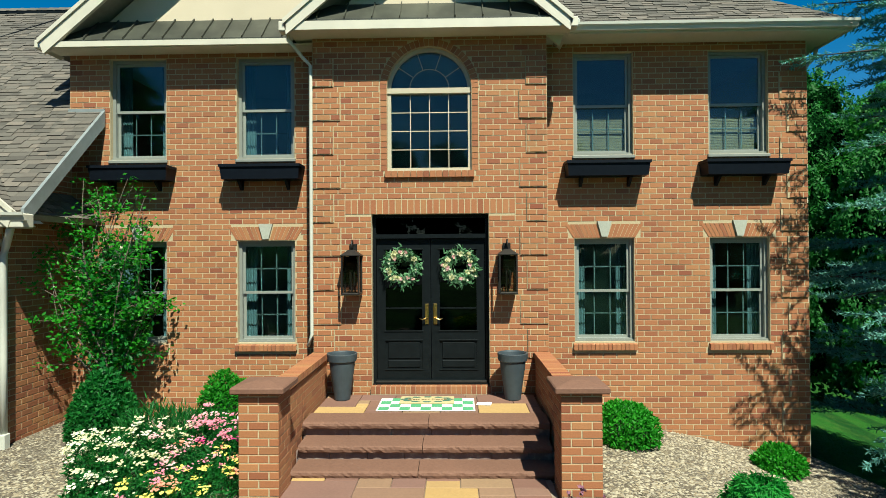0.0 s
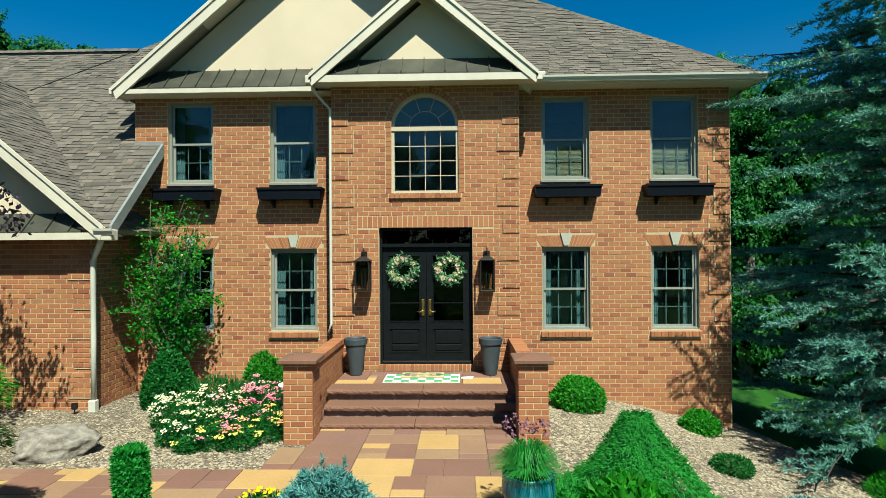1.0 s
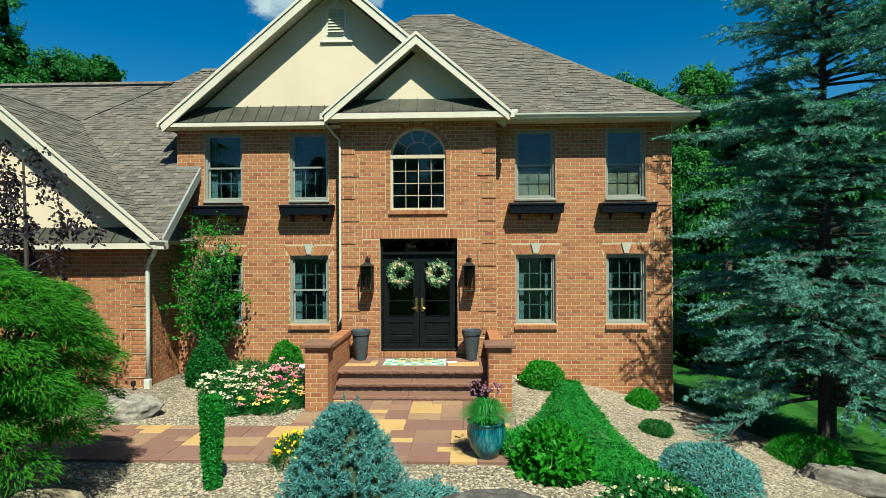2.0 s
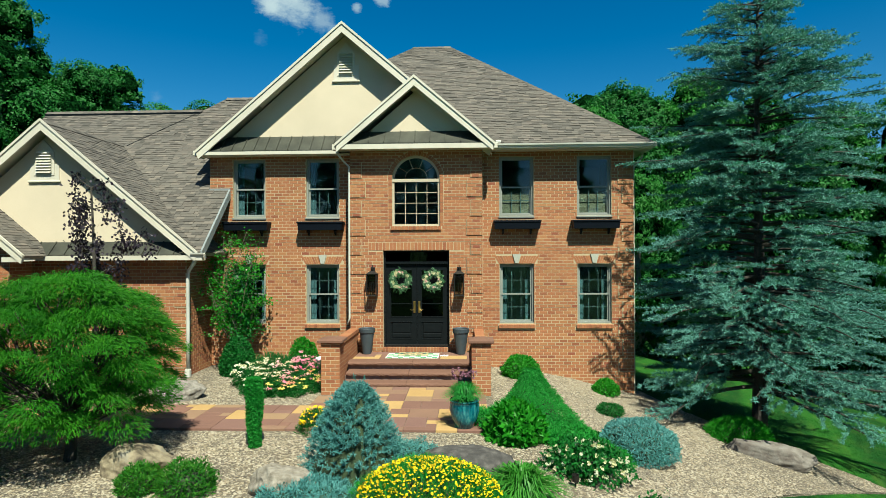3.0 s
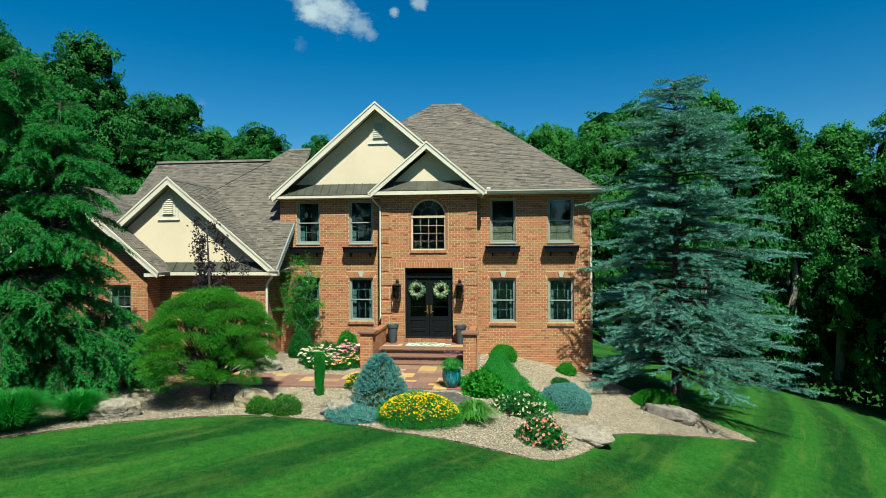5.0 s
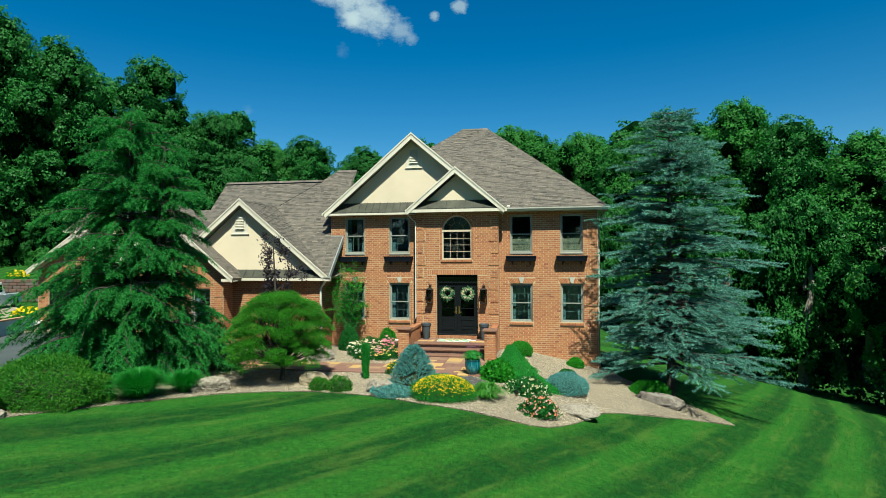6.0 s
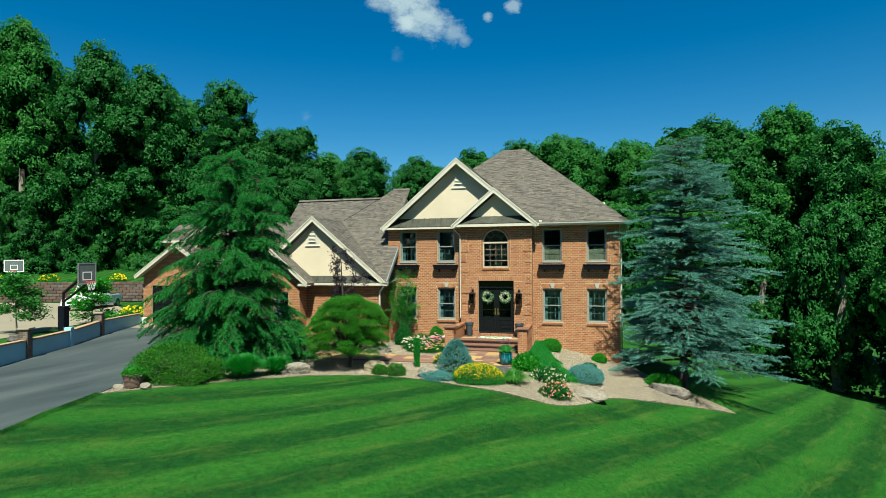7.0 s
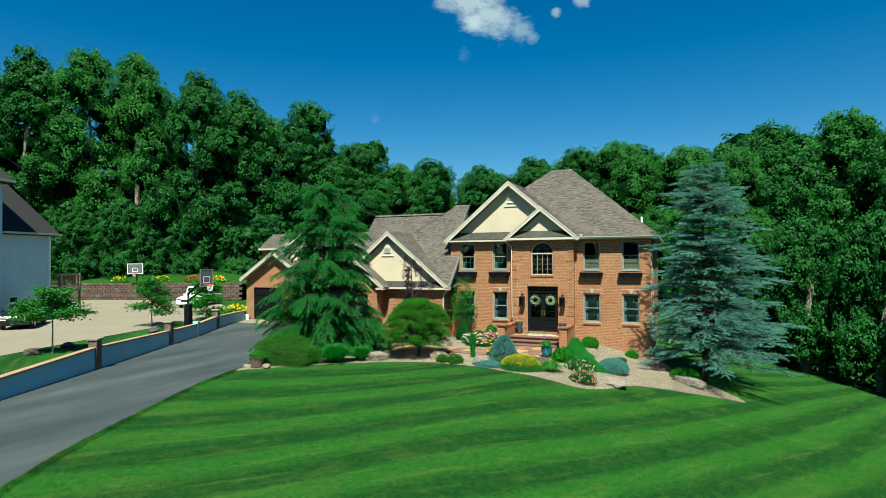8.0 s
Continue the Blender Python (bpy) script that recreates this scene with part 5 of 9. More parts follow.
PIERS = []
for s in (-1, 1):
    cx = s * 1.575
    t = thing("porch_pier", (cx, -2.75, 0.0), "square brick pier with a red sandstone cap", "pier", "piers at the foot of the steps")
    part("core", Mesh().box(-0.195, 0.195, -0.195, 0.195, -0.3, 1.13).make("pier_core", M_MORTAR), t)
    cap = Mesh().cbox(-0.265, 0.265, -0.265, 0.265, 1.135, 1.20, 0.012)
    cap.add([(-0.25, -0.25, 1.20), (0.25, -0.25, 1.20), (0.25, 0.25, 1.20), (-0.25, 0.25, 1.20), (-0.08, -0.08, 1.235), (0.08, -0.08, 1.235), (0.08, 0.08, 1.235), (-0.08, 0.08, 1.235)],
            [(4, 5, 6, 7), (0, 1, 5, 4), (1, 2, 6, 5), (2, 3, 7, 6), (3, 0, 4, 7)])
    part("cap", cap.make("pier_cap", M_CAP), t, "red sandstone cap")
    PIERS.append(t)
    ck = thing("cheek_wall", (cx, -1.45, 0.0), "low brick wall beside the steps with a rowlock top", "low wall", "walls beside the steps")
    part("core", Mesh().box(-0.09, 0.09, -1.09, 1.07, -0.4, 1.00).make("cheek_core", M_MORTAR), ck)
    bed = part("coping", Mesh().box(-0.108, 0.108, -1.095, 1.055, 1.004, 1.083).make("coping_bed", M_MORTAR), ck, "row of upright bricks along the top")
    n = 27
    for i in range(n):
        y0, y1 = -1.10 + 2.16 * (i + 0.06) / n, -1.10 + 2.16 * (i + 0.94) / n
        part("brick", Mesh().box(-0.113, 0.113, y0, y1, 1.005, 1.088).make("brick", M_BRICK_ONE), bed)
    PIERS.append(ck)


def tall_planter(x):
    t = thing("tall_planter", (x, -0.72, 0.505), "tall empty charcoal planter pot on the porch", "planter", "planters beside the front door")
    prof = [(0.165, 0.0), (0.172, 0.01), (0.19, 0.20), (0.215, 0.45), (0.222, 0.56), (0.238, 0.565), (0.245, 0.575), (0.247, 0.67), (0.243, 0.68), (0.222, 0.68), (0.215, 0.66), (0.20, 0.50), (0.02, 0.50)]
    prof = [(r * (0.62 + 0.22 * z / 0.68), z * 0.93) for r, z in prof]
    part("pot", Mesh().lathe(prof, 40).make("tall_pot", M_POT, False), t)
    part("soil", Mesh().lathe([(0.0, 0.465), (0.155, 0.47), (0.15, 0.45)], 24).make("soil", M_SOIL), t)


tall_planter(-1.20)
tall_planter(1.13)


# doormat with its printed words
rug = thing("rug", (-0.03, -1.02, 0.505), "green and white checked rug on the porch", "rug")
M_RUGW = plain("rug_white", (0.58, 0.60, 0.50), 0.95, 0, 0.08, 60, 0.5)
M_RUGG = plain("rug_green", (0.06, 0.24, 0.11), 0.95, 0, 0.12, 60, 0.5)
M_MAT = grained("coir", [(0.3, (0.30, 0.24, 0.12)), (0.7, (0.44, 0.37, 0.20))], 200, 0.98, 0.6, 0.006)
M_MATDARK = plain("mat_print", (0.035, 0.10, 0.07), 0.95, 0, 0.1, 60)
part("cloth", Mesh().cbox(-0.63, 0.63, -0.30, 0.30, 0, 0.012, 0.004).make("rug_cloth", M_RUGW), rug)
for i in range(9):
    for j in range(4):
        if (i + j) % 2 == 0:
            part("check", Mesh().box(-0.605 + i * 0.135, -0.472 + i * 0.135, -0.29 + j * 0.145, -0.147 + j * 0.145, 0.0121, 0.0145).make("check", M_RUGG), rug)
doormat = thing("doormat", (-0.03, -0.86, 0.5200), "tan coir doormat with leafy border and brown lettering", "doormat")
part("mat", Mesh().cbox(-0.36, 0.36, -0.17, 0.17, 0, 0.018, 0.005).make("mat", M_MAT), doormat)
for i in range(12):
    a = 2 * math.pi * i / 12
    part("leaf_print", Mesh().prism([(0.30 * math.cos(a) + 0.06 * math.cos(q), 0.125 * math.sin(a) + 0.03 * math.sin(q)) for q in [k * 1.0472 for k in range(6)]], 0.0185, 0.0205, "z").make("leaf_print", M_MATDARK), doormat)
cu = bpy.data.curves.new("mat_words", "FONT")
cu.body, cu.size, cu.extrude, cu.align_x, cu.align_y = "Bless our Home", 0.078, 0.001, "CENTER", "CENTER"
cu.materials.append(plain("mat_ink", (0.12, 0.06, 0.02), 0.9))
ob = new("lettering", cu)
ob.parent, ob.location = doormat, (0, 0, 0.0205)
letter = thing("newspaper", (0.72, -1.0, 0.507), "small folded white paper on the porch", "paper")
part("sheet", Mesh().add([(-0.10, -0.03, 0.0), (0.09, -0.06, 0.004), (0.11, 0.04, 0.012), (-0.08, 0.06, 0.003), (-0.10, -0.03, 0.01), (0.09, -0.06, 0.012), (0.11, 0.04, 0.02), (-0.08, 0.06, 0.012)], [(0, 3, 2, 1), (4, 5, 6, 7), (0, 1, 5, 4), (1, 2, 6, 5), (2, 3, 7, 6), (3, 0, 4, 7)]).make("paper", M_WHITE), letter)

# ---- plants ----
def unit(a):
    return a / np.maximum(np.linalg.norm(a, axis=-1, keepdims=True), 1e-9)


def leaves(c, d, n, length, width):
    """Pointed leaves: base c, axis d, facing n; returns four corners each."""
    d = unit(d)
    s = unit(np.cross(d, n))
    length, width = np.broadcast_to(length, (len(c),))[:, None], np.broadcast_to(width, (len(c),))[:, None]
    mid = c + d * length * 0.45 - unit(n) * length * 0.06
    return np.stack([c, mid + s * width / 2, c + d * length, mid - s * width / 2], 1)


def ball(rng, n, low=-1.0):
    v = unit(rng.normal(size=(int(n * 2.6) + 20, 3)))
    return v[v[:, 2] > low][:n]


def lumps(p, freq, seed):
    return np.array([noise.noise((x * freq + seed, y * freq, z * freq)) for x, y, z in p])


def mound_quads(rng, n, rx, ry, rz, leaf, width, low=-0.25, lump=0.16, freq=1.6, depth=0.25, power=1.0, upward=0.3, stray=0.0):
    """Leaves over an uneven dome that stands on the ground."""
    p = ball(rng, n, low)
    r = 1 + lump * lumps(p, freq, rng.uniform(0, 50)) + 0.5 * lump * lumps(p, freq * 3.1, rng.uniform(0, 50))
    r = r * (1 - depth * rng.random(len(p)) ** 2) * (1 + stray * rng.random(len(p)) ** 6)
    q = p * r[:, None]
    if power != 1.0:
        hor = np.linalg.norm(q[:, :2], axis=1, keepdims=True)
        q[:, :2] *= np.maximum(hor, 1e-6) ** (power - 1)
    q = q * np.array([rx, ry, rz])
    q[:, 2] -= low * rz * 0.9
    q[:, 2] = np.maximum(q[:, 2], 0.01)
    nrm = unit(p / np.array([rx, ry, rz]))
    d = unit(nrm * 0.45 + unit(rng.normal(size=p.shape)) * 0.8 + np.array([0, 0, upward]))
    face = unit(nrm + 0.5 * rng.normal(size=p.shape))
    return leaves(q, d, face, leaf * rng.uniform(0.7, 1.25, len(p)), width * rng.uniform(0.7, 1.25, len(p)))


def plant(name, x, y, label, category, group="", rz=0.0, sink=0.0):
    return thing(name, (x, y, ground_z(x, y) + 0.03 - sink), label, category, group, rz=rz)


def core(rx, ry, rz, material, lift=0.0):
    """A solid body added inside a shrub to stop light leaks, dark for shade."""
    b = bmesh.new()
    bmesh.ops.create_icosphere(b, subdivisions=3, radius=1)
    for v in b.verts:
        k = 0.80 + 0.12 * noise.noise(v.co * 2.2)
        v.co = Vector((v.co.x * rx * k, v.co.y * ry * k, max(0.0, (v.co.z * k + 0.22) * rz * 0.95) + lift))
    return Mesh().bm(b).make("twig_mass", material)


def shrub(name, x, y, rx, ry, rz, n, leaf, width, mat_key, label, category="shrub", group="", solid_core=True, **kw):
    rng = np.random.default_rng(abs(hash((round(x * 10), round(y * 10)))) % 9999)
    t = plant(name, x, y, label, category, group)
    part("foliage", mesh_np("foliage", mound_quads(rng, n, rx, ry, rz, leaf, width, **kw), 4, LEAF[mat_key]), t)
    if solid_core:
        part("twig_mass", core(rx, ry, rz, M_DARK_CORE), t)
    return t


SHAPES_B = {}
M_COPING = plain("tan_coping", (0.30, 0.20, 0.12), 0.85, 0, 0.15, 12)
M_BLOCK_ONE = grained("wall_block_single", [(0.0, (0.075, 0.046, 0.035)), (0.5, (0.110, 0.066, 0.050)), (0.75, (0.060, 0.040, 0.032)), (1.0, (0.105, 0.092, 0.080))], 14, 0.95, 0.8, 0.02, 1.0, random_of="object")
# dark green for inner cores, shade between the leaves put into it
M_DARK_CORE = plain("dark_core_shade", (0.020, 0.035, 0.012), 0.95, 0, 0.3, 20, 0.5)
rs = np.random.default_rng(3)

# round box shrubs against the wall
shrub("boxwood", 2.56, -0.92, 0.42, 0.42, 0.40, 5200, 0.055, 0.030, "bright", "round bright green boxwood by the brick wall", group="round shrubs by the wall")
shrub("boxwood", 4.62, -0.85, 0.30, 0.30, 0.26, 3000, 0.055, 0.030, "bright", "small round bright green shrub on gravel", group="round shrubs by the wall")
shrub("boxwood", -2.74, -0.85, 0.36, 0.36, 0.66, 5200, 0.055, 0.030, "bright", "round bright green shrub behind the pier", group="round shrubs by the wall")
shrub("evergreen_shrub", -4.30, -1.05, 0.40, 0.40, 0.70, 8000, 0.065, 0.036, "mid", "dense dark green shrub at the wall's corner")
shrub("dwarf_shrub", 4.25, -2.75, 0.27, 0.24, 0.17, 1800, 0.05, 0.02, "mid", "small low green shrub in gravel")
shrub("dwarf_conifer", 7.05, -2.35, 0.68, 0.55, 0.36, 7000, 0.10, 0.014, "bright", "low bright green feathery conifer beside a boulder", upward=0.6)
for x, r, h in ((-2.82, 0.27, 0.25), (-2.22, 0.34, 0.30)):
    shrub("dwarf_pine", x, -7.75, r, r * 0.95, h, 3200, 0.055, 0.016, "juniper", "compact dull green dwarf pine in gravel", group="pair of dwarf pines", lump=0.3, freq=2.6)
shrub("blue_globe_spruce", 4.14, -5.0, 0.66, 0.60, 0.46, 12000, 0.055, 0.016, "spruce_blue", "flat-topped blue globe spruce on gravel", depth=0.12)
shrub("hydrangea", 2.05, -5.50, 0.44, 0.42, 0.44, 1900, 0.12, 0.078, "bright", "broad-leaved bright green shrub", lump=0.25, depth=0.35, upward=0.2)
shrub("spreading_juniper", -9.15, -10.35, 1.52, 1.0, 0.88, 26000, 0.085, 0.022, "juniper", "wide mounded yellow-green shrub by the driveway", low=-0.35, lump=0.24, freq=2.6, depth=0.2)
shrub("dark_shrub", -7.05, -5.55, 0.45, 0.40, 0.42, 2600, 0.06, 0.035, "purple", "small dark shrub in the tree's shade")

# clipped column
t = plant("column_shrub", -1.98, -6.12, "narrow clipped green column shrub in gravel", "shrub")
z = rs.uniform(0.0, 1.04, 9000)
a = rs.uniform(0, 2 * math.pi, 9000)
rad = (0.072 + 0.046 * np.clip(z / 0.75, 0, 1)) * (1 + 0.10 * np.sin(9 * z + 2 * np.cos(a)) + 0.08 * np.sin(3 * a + 4 * z)) * np.where(z > 0.98, 0.8, 1.0) * (1 - 0.2 * rs.random(9000) ** 2)
p = np.stack([rad * np.cos(a), rad * np.sin(a), z], 1)
top = rs.random(9000) < 0.08
p[top, 2] = 1.03
p[top, :2] *= rs.random(top.sum())[:, None]
nr = unit(np.stack([np.cos(a), np.sin(a), 0.25 + 2 * top], 1))
part("foliage", mesh_np("foliage", leaves(p, unit(nr * 0.5 + rs.normal(size=p.shape) * 0.6 + [0, 0, 0.5]), nr, rs.uniform(0.03, 0.05, 9000), 0.018), 4, LEAF["hemlock"]), t)
part("twig_mass", Mesh().lathe([(0.045, 0), (0.06, 0.3), (0.085, 0.95), (0.04, 1.0)], 14).make("column_core", M_DARK_CORE), t)

# dwarf blue spruces: a steep cone and a sprawling mat beside it
def blue_cone(t, n, radius, height, seed):
    rng = np.random.default_rng(seed)
    quads = []
    for i in range(n):
        u = rng.random() ** 0.75
        zc = height * u
        rr = radius * (1 - u) ** 0.55 * rng.uniform(0.78, 1.06)
        a = rng.uniform(0, 2 * math.pi)
        c = np.array([rr * math.cos(a), rr * math.sin(a), zc])
        out = unit(np.array([math.cos(a), math.sin(a), 0.35 + 0.6 * u]))
        k = 38
        ln = rng.uniform(0.12, 0.20)
        base = c - out * ln * 0.5 + out * (rng.random((k, 1)) * ln)
        d = unit(rng.normal(size=(k, 3)) * 0.75 + out * 0.85)
        quads.append(leaves(base, d, unit(rng.normal(size=(k, 3)) + out), rng.uniform(0.035, 0.06, k), 0.011))
    part("foliage", mesh_np("needles", np.concatenate(quads), 4, LEAF["spruce_blue"]), t)


t = plant("dwarf_blue_spruce", -0.25, -7.0, "steely blue dwarf spruce, cone-shaped, with upright leaders", "conifer")
blue_cone(t, 900, 0.70, 1.14, 1)
part("twig_mass", Mesh().lathe([(0.60, 0.0), (0.52, 0.25), (0.36, 0.65), (0.12, 1.0), (0.02, 1.12)], 16).make("spruce_core", M_DARK_CORE), t)
for dx, dy, hh in ((0.0, 0.0, 1.30), (0.13, 0.05, 1.27), (-0.14, 0.02, 1.20), (0.02, 0.1, 1.16)):
    m = []
    for k in range(60):
        zz = rs.uniform(1.0, hh)
        b = np.array([[dx * (0.6 + 0.5 * (zz - 1) / 0.36), dy, zz]])
        m.append(leaves(b, unit(rs.normal(size=(1, 3)) * 0.6 + [0, 0, 0.9]), rs.normal(size=(1, 3)), rs.uniform(0.03, 0.05), 0.010))
    part("leader", mesh_np("leader", np.concatenate(m), 4, LEAF["spruce_blue"]), t)
for x, y, rx, ry, rz, n in ((-0.58, -8.05, 0.54, 0.42, 0.19, 7500), (0.52, -6.75, 0.42, 0.36, 0.24, 4500)):
    shrub("creeping_blue_spruce", x, y, rx, ry, rz, n, 0.055, 0.013, "spruce_blue", "sprawling blue spruce mat on gravel", "conifer", "creeping spruces", lump=0.45, freq=2.4, upward=0.2)

# weeping hemlock: a steep hump with a flat train at its foot
HX, HY = 2.43, -4.56
t = plant("weeping_hemlock", HX, HY, "soft green weeping hemlock trailing over the gravel", "conifer")
rng = np.random.default_rng(40)
n = 30000
u = rng.random(n) ** 0.8
a = rng.uniform(0, 2 * math.pi, n)
rad = 0.12 + 0.42 * u + 0.42 * u ** 2.2
rad = rad * (1 + 0.10 * np.sin(3 * a + 5 * u) + 0.08 * np.sin(7 * a - 9 * u) + 0.06 * np.sin(15 * a + 4 * np.sin(22 * u))) * (1 - 0.22 * rng.random(n) ** 2)
c = np.stack([rad * np.cos(a), rad * np.sin(a), 0.93 * (1 - u) + 0.03], 1)
down = np.stack([np.cos(a) * (0.3 + 0.6 * u), np.sin(a) * (0.3 + 0.6 * u), -0.75 + 0 * u], 1)
q = leaves(c, unit(down * 0.7 + rng.normal(size=c.shape) * 0.62), unit(np.stack([np.cos(a), np.sin(a), 0.5 + 0 * a], 1) + rng.normal(size=c.shape) * 0.3), rng.uniform(0.032, 0.062, n), 0.012)
part("foliage", mesh_np("hemlock_hump", q, 4, LEAF["hemlock"]), t)
part("twig_mass", Mesh().lathe([(0.64, 0.0), (0.48, 0.14), (0.32, 0.40), (0.18, 0.68), (0.03, 0.86)], 16).make("hump_core", M_DARK_CORE), t)
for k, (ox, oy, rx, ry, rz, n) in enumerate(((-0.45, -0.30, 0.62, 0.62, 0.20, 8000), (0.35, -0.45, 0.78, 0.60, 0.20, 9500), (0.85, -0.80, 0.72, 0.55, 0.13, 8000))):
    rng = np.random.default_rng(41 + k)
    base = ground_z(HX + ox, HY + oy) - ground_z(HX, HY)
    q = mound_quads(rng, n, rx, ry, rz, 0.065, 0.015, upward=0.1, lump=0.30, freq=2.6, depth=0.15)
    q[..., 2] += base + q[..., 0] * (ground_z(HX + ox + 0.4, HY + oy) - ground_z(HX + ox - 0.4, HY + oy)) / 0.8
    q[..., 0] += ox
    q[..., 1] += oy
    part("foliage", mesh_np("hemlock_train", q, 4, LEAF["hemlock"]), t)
    part("twig_mass", core(rx * 0.9, ry * 0.9, rz * 0.7, M_DARK_CORE), t, loc=(ox, oy, base - 0.03))


# -- grasses and flowers
def blades(rng, n, spread, height, width, droop, lean=0.9):
    """Arching blades from one foot, each of three joined pieces; returns corners of quads."""
    a = rng.uniform(0, 2 * math.pi, n)
    r0 = spread * 0.22 * np.sqrt(rng.random(n))
    out = np.stack([np.cos(a), np.sin(a), np.zeros(n)], 1)
    b = out * r0[:, None]
    ln = height * rng.uniform(0.65, 1.15, n)
    reach = spread * rng.uniform(0.08, 1.0, n) * lean
    ln = ln * np.sqrt(1 - 0.78 * (reach / (spread * lean)) ** 2)
    side = np.stack([-np.sin(a), np.cos(a), np.zeros(n)], 1) * (width / 2)
    pts = []
    for t in (0.0, 0.4, 0.75, 1.0):
        zz = ln * (t * 1.25 - droop * t * t)
        pts.append(b + out * (reach * t ** 1.4)[:, None] + np.stack([0 * zz, 0 * zz, zz], 1))
    quads = []
    for i, (w0, w1) in enumerate(((1, 1), (1, 0.7), (0.7, 0.1))):
        quads.append(np.stack([pts[i] - side * w0, pts[i] + side * w0, pts[i + 1] + side * w1, pts[i + 1] - side * w1], 1))
    return np.concatenate(quads)


def grass_clump(name, x, y, spread, height, n, key, label, width=0.012, droop=0.5, group=""):
    t = plant(name, x, y, label, "ornamental grass", group)
    part("blade_tuft", mesh_np("blades", blades(np.random.default_rng(int(abs(x * 77 + y * 13))), n, spread, height, width, droop), 4, LEAF[key]), t)
    return t


grass_clump("daylily", 1.95, -7.75, 0.66, 0.98, 620, "lily", "arching green daylily clump in gravel", 0.02, 1.0)
grass_clump("fountain_grass", -7.25, -9.45, 0.95, 1.15, 4200, "grass", "tall bright green fountain grass mound", 0.011, 0.62, "fountain grasses")
grass_clump("fountain_grass", -6.45, -8.60, 0.70, 0.90, 2400, "grass", "bright green fountain grass behind a larger one", 0.011, 0.62, "fountain grasses")

# teal pot with grass
t = plant("glazed_pot", 1.24, -5.15, "glossy teal glazed pot planted with grass and mauve flowers", "flower pot")
part("pot", Mesh().lathe([(0.13, 0.0), (0.15, 0.01), (0.22, 0.16), (0.255, 0.30), (0.25, 0.40), (0.235, 0.445), (0.25, 0.455), (0.25, 0.475), (0.225, 0.475), (0.215, 0.44), (0.02, 0.43)], 36).make("glazed_pot", M_GLAZE, True), t, loc=(0, 0, 0.03))
q = blades(np.random.default_rng(8), 1100, 0.42, 0.78, 0.009, 0.95)
q[..., 2] += 0.44
part("blade_tuft", mesh_np("pot_grass", q, 4, LEAF["grass"]), t)
fl = []
for k in range(60):
    b = np.array([[rs.uniform(-0.22, 0.22), rs.uniform(-0.1, 0.25), rs.uniform(0.86, 0.98)]])
    b = np.repeat(b, 6, 0)
    fl.append(leaves(b, rs.normal(size=(6, 3)), rs.normal(size=(6, 3)), 0.03, 0.022))
part("blossom", mesh_np("pot_flowers", np.concatenate(fl), 4, PETAL["mauve"]), t)


def discs(rng, centres, radius, tilt=0.35, sides=6, dome=0.25):
    """Flat-topped flower heads: a fan of three-cornered petals each, as quads of a hexagon."""
    n = len(centres)
    up = unit(np.array([0, -0.25, 1.0]) + tilt * rng.normal(size=(n, 3)))
    ax = unit(np.cross(up, rng.normal(size=(n, 3))))
    ay = np.cross(up, ax)
    rr = np.broadcast_to(radius, (n,)) * rng.uniform(0.75, 1.2, n)
    quads = []
    for k in range(0, sides, 2):
        c = []
        for j in (k, k + 1, k + 2):
            t = 2 * math.pi * j / sides
            c.append(centres + (ax * math.cos(t) + ay * math.sin(t)) * rr[:, None] - up * (rr * dome)[:, None])
        quads.append(np.stack([centres, c[0], c[1], c[2]], 1))
    return np.concatenate(quads)


# yarrow bed left of the steps
yarrow = plant("yarrow_bed", -2.75, -2.75, "loose bed of white, pink and yellow yarrow on thin green stems", "flower bed")
rng = np.random.default_rng(12)
stem, feather = [], []
heads_by = {"white": [], "cream": [], "pink": [], "pale_pink": [], "lemon": [], "coral": [], "magenta": []}
# clumps: x, y, height, spread and the colours of their heads
CLUMPS = ((-0.98, 0.55, 0.50, 0.20, ("white", "cream"), 17), (-0.66, 0.20, 0.58, 0.24, ("white", "white", "cream"), 26), (-0.38, 0.58, 0.64, 0.24, ("white", "cream"), 24), (-0.22, -0.02, 0.52, 0.24, ("white", "cream", "cream"), 26),
          (0.02, 0.42, 0.62, 0.24, ("cream", "pale_pink"), 24), (0.30, 0.66, 0.70, 0.24, ("pink", "pale_pink"), 26), (0.62, 0.50, 0.68, 0.24, ("pink", "pink", "magenta"), 28), (0.38, 0.12, 0.52, 0.24, ("pink", "pale_pink", "coral"), 26),
          (0.74, 0.02, 0.44, 0.20, ("lemon", "coral", "lemon"), 22), (0.42, -0.32, 0.34, 0.20, ("lemon", "lemon", "coral"), 22), (0.10, -0.30, 0.36, 0.20, ("lemon", "pink"), 12), (-0.18, -0.45, 0.22, 0.14, ("white", "lemon"), 7), (-0.50, -0.22, 0.36, 0.18, ("white", "cream"), 12))
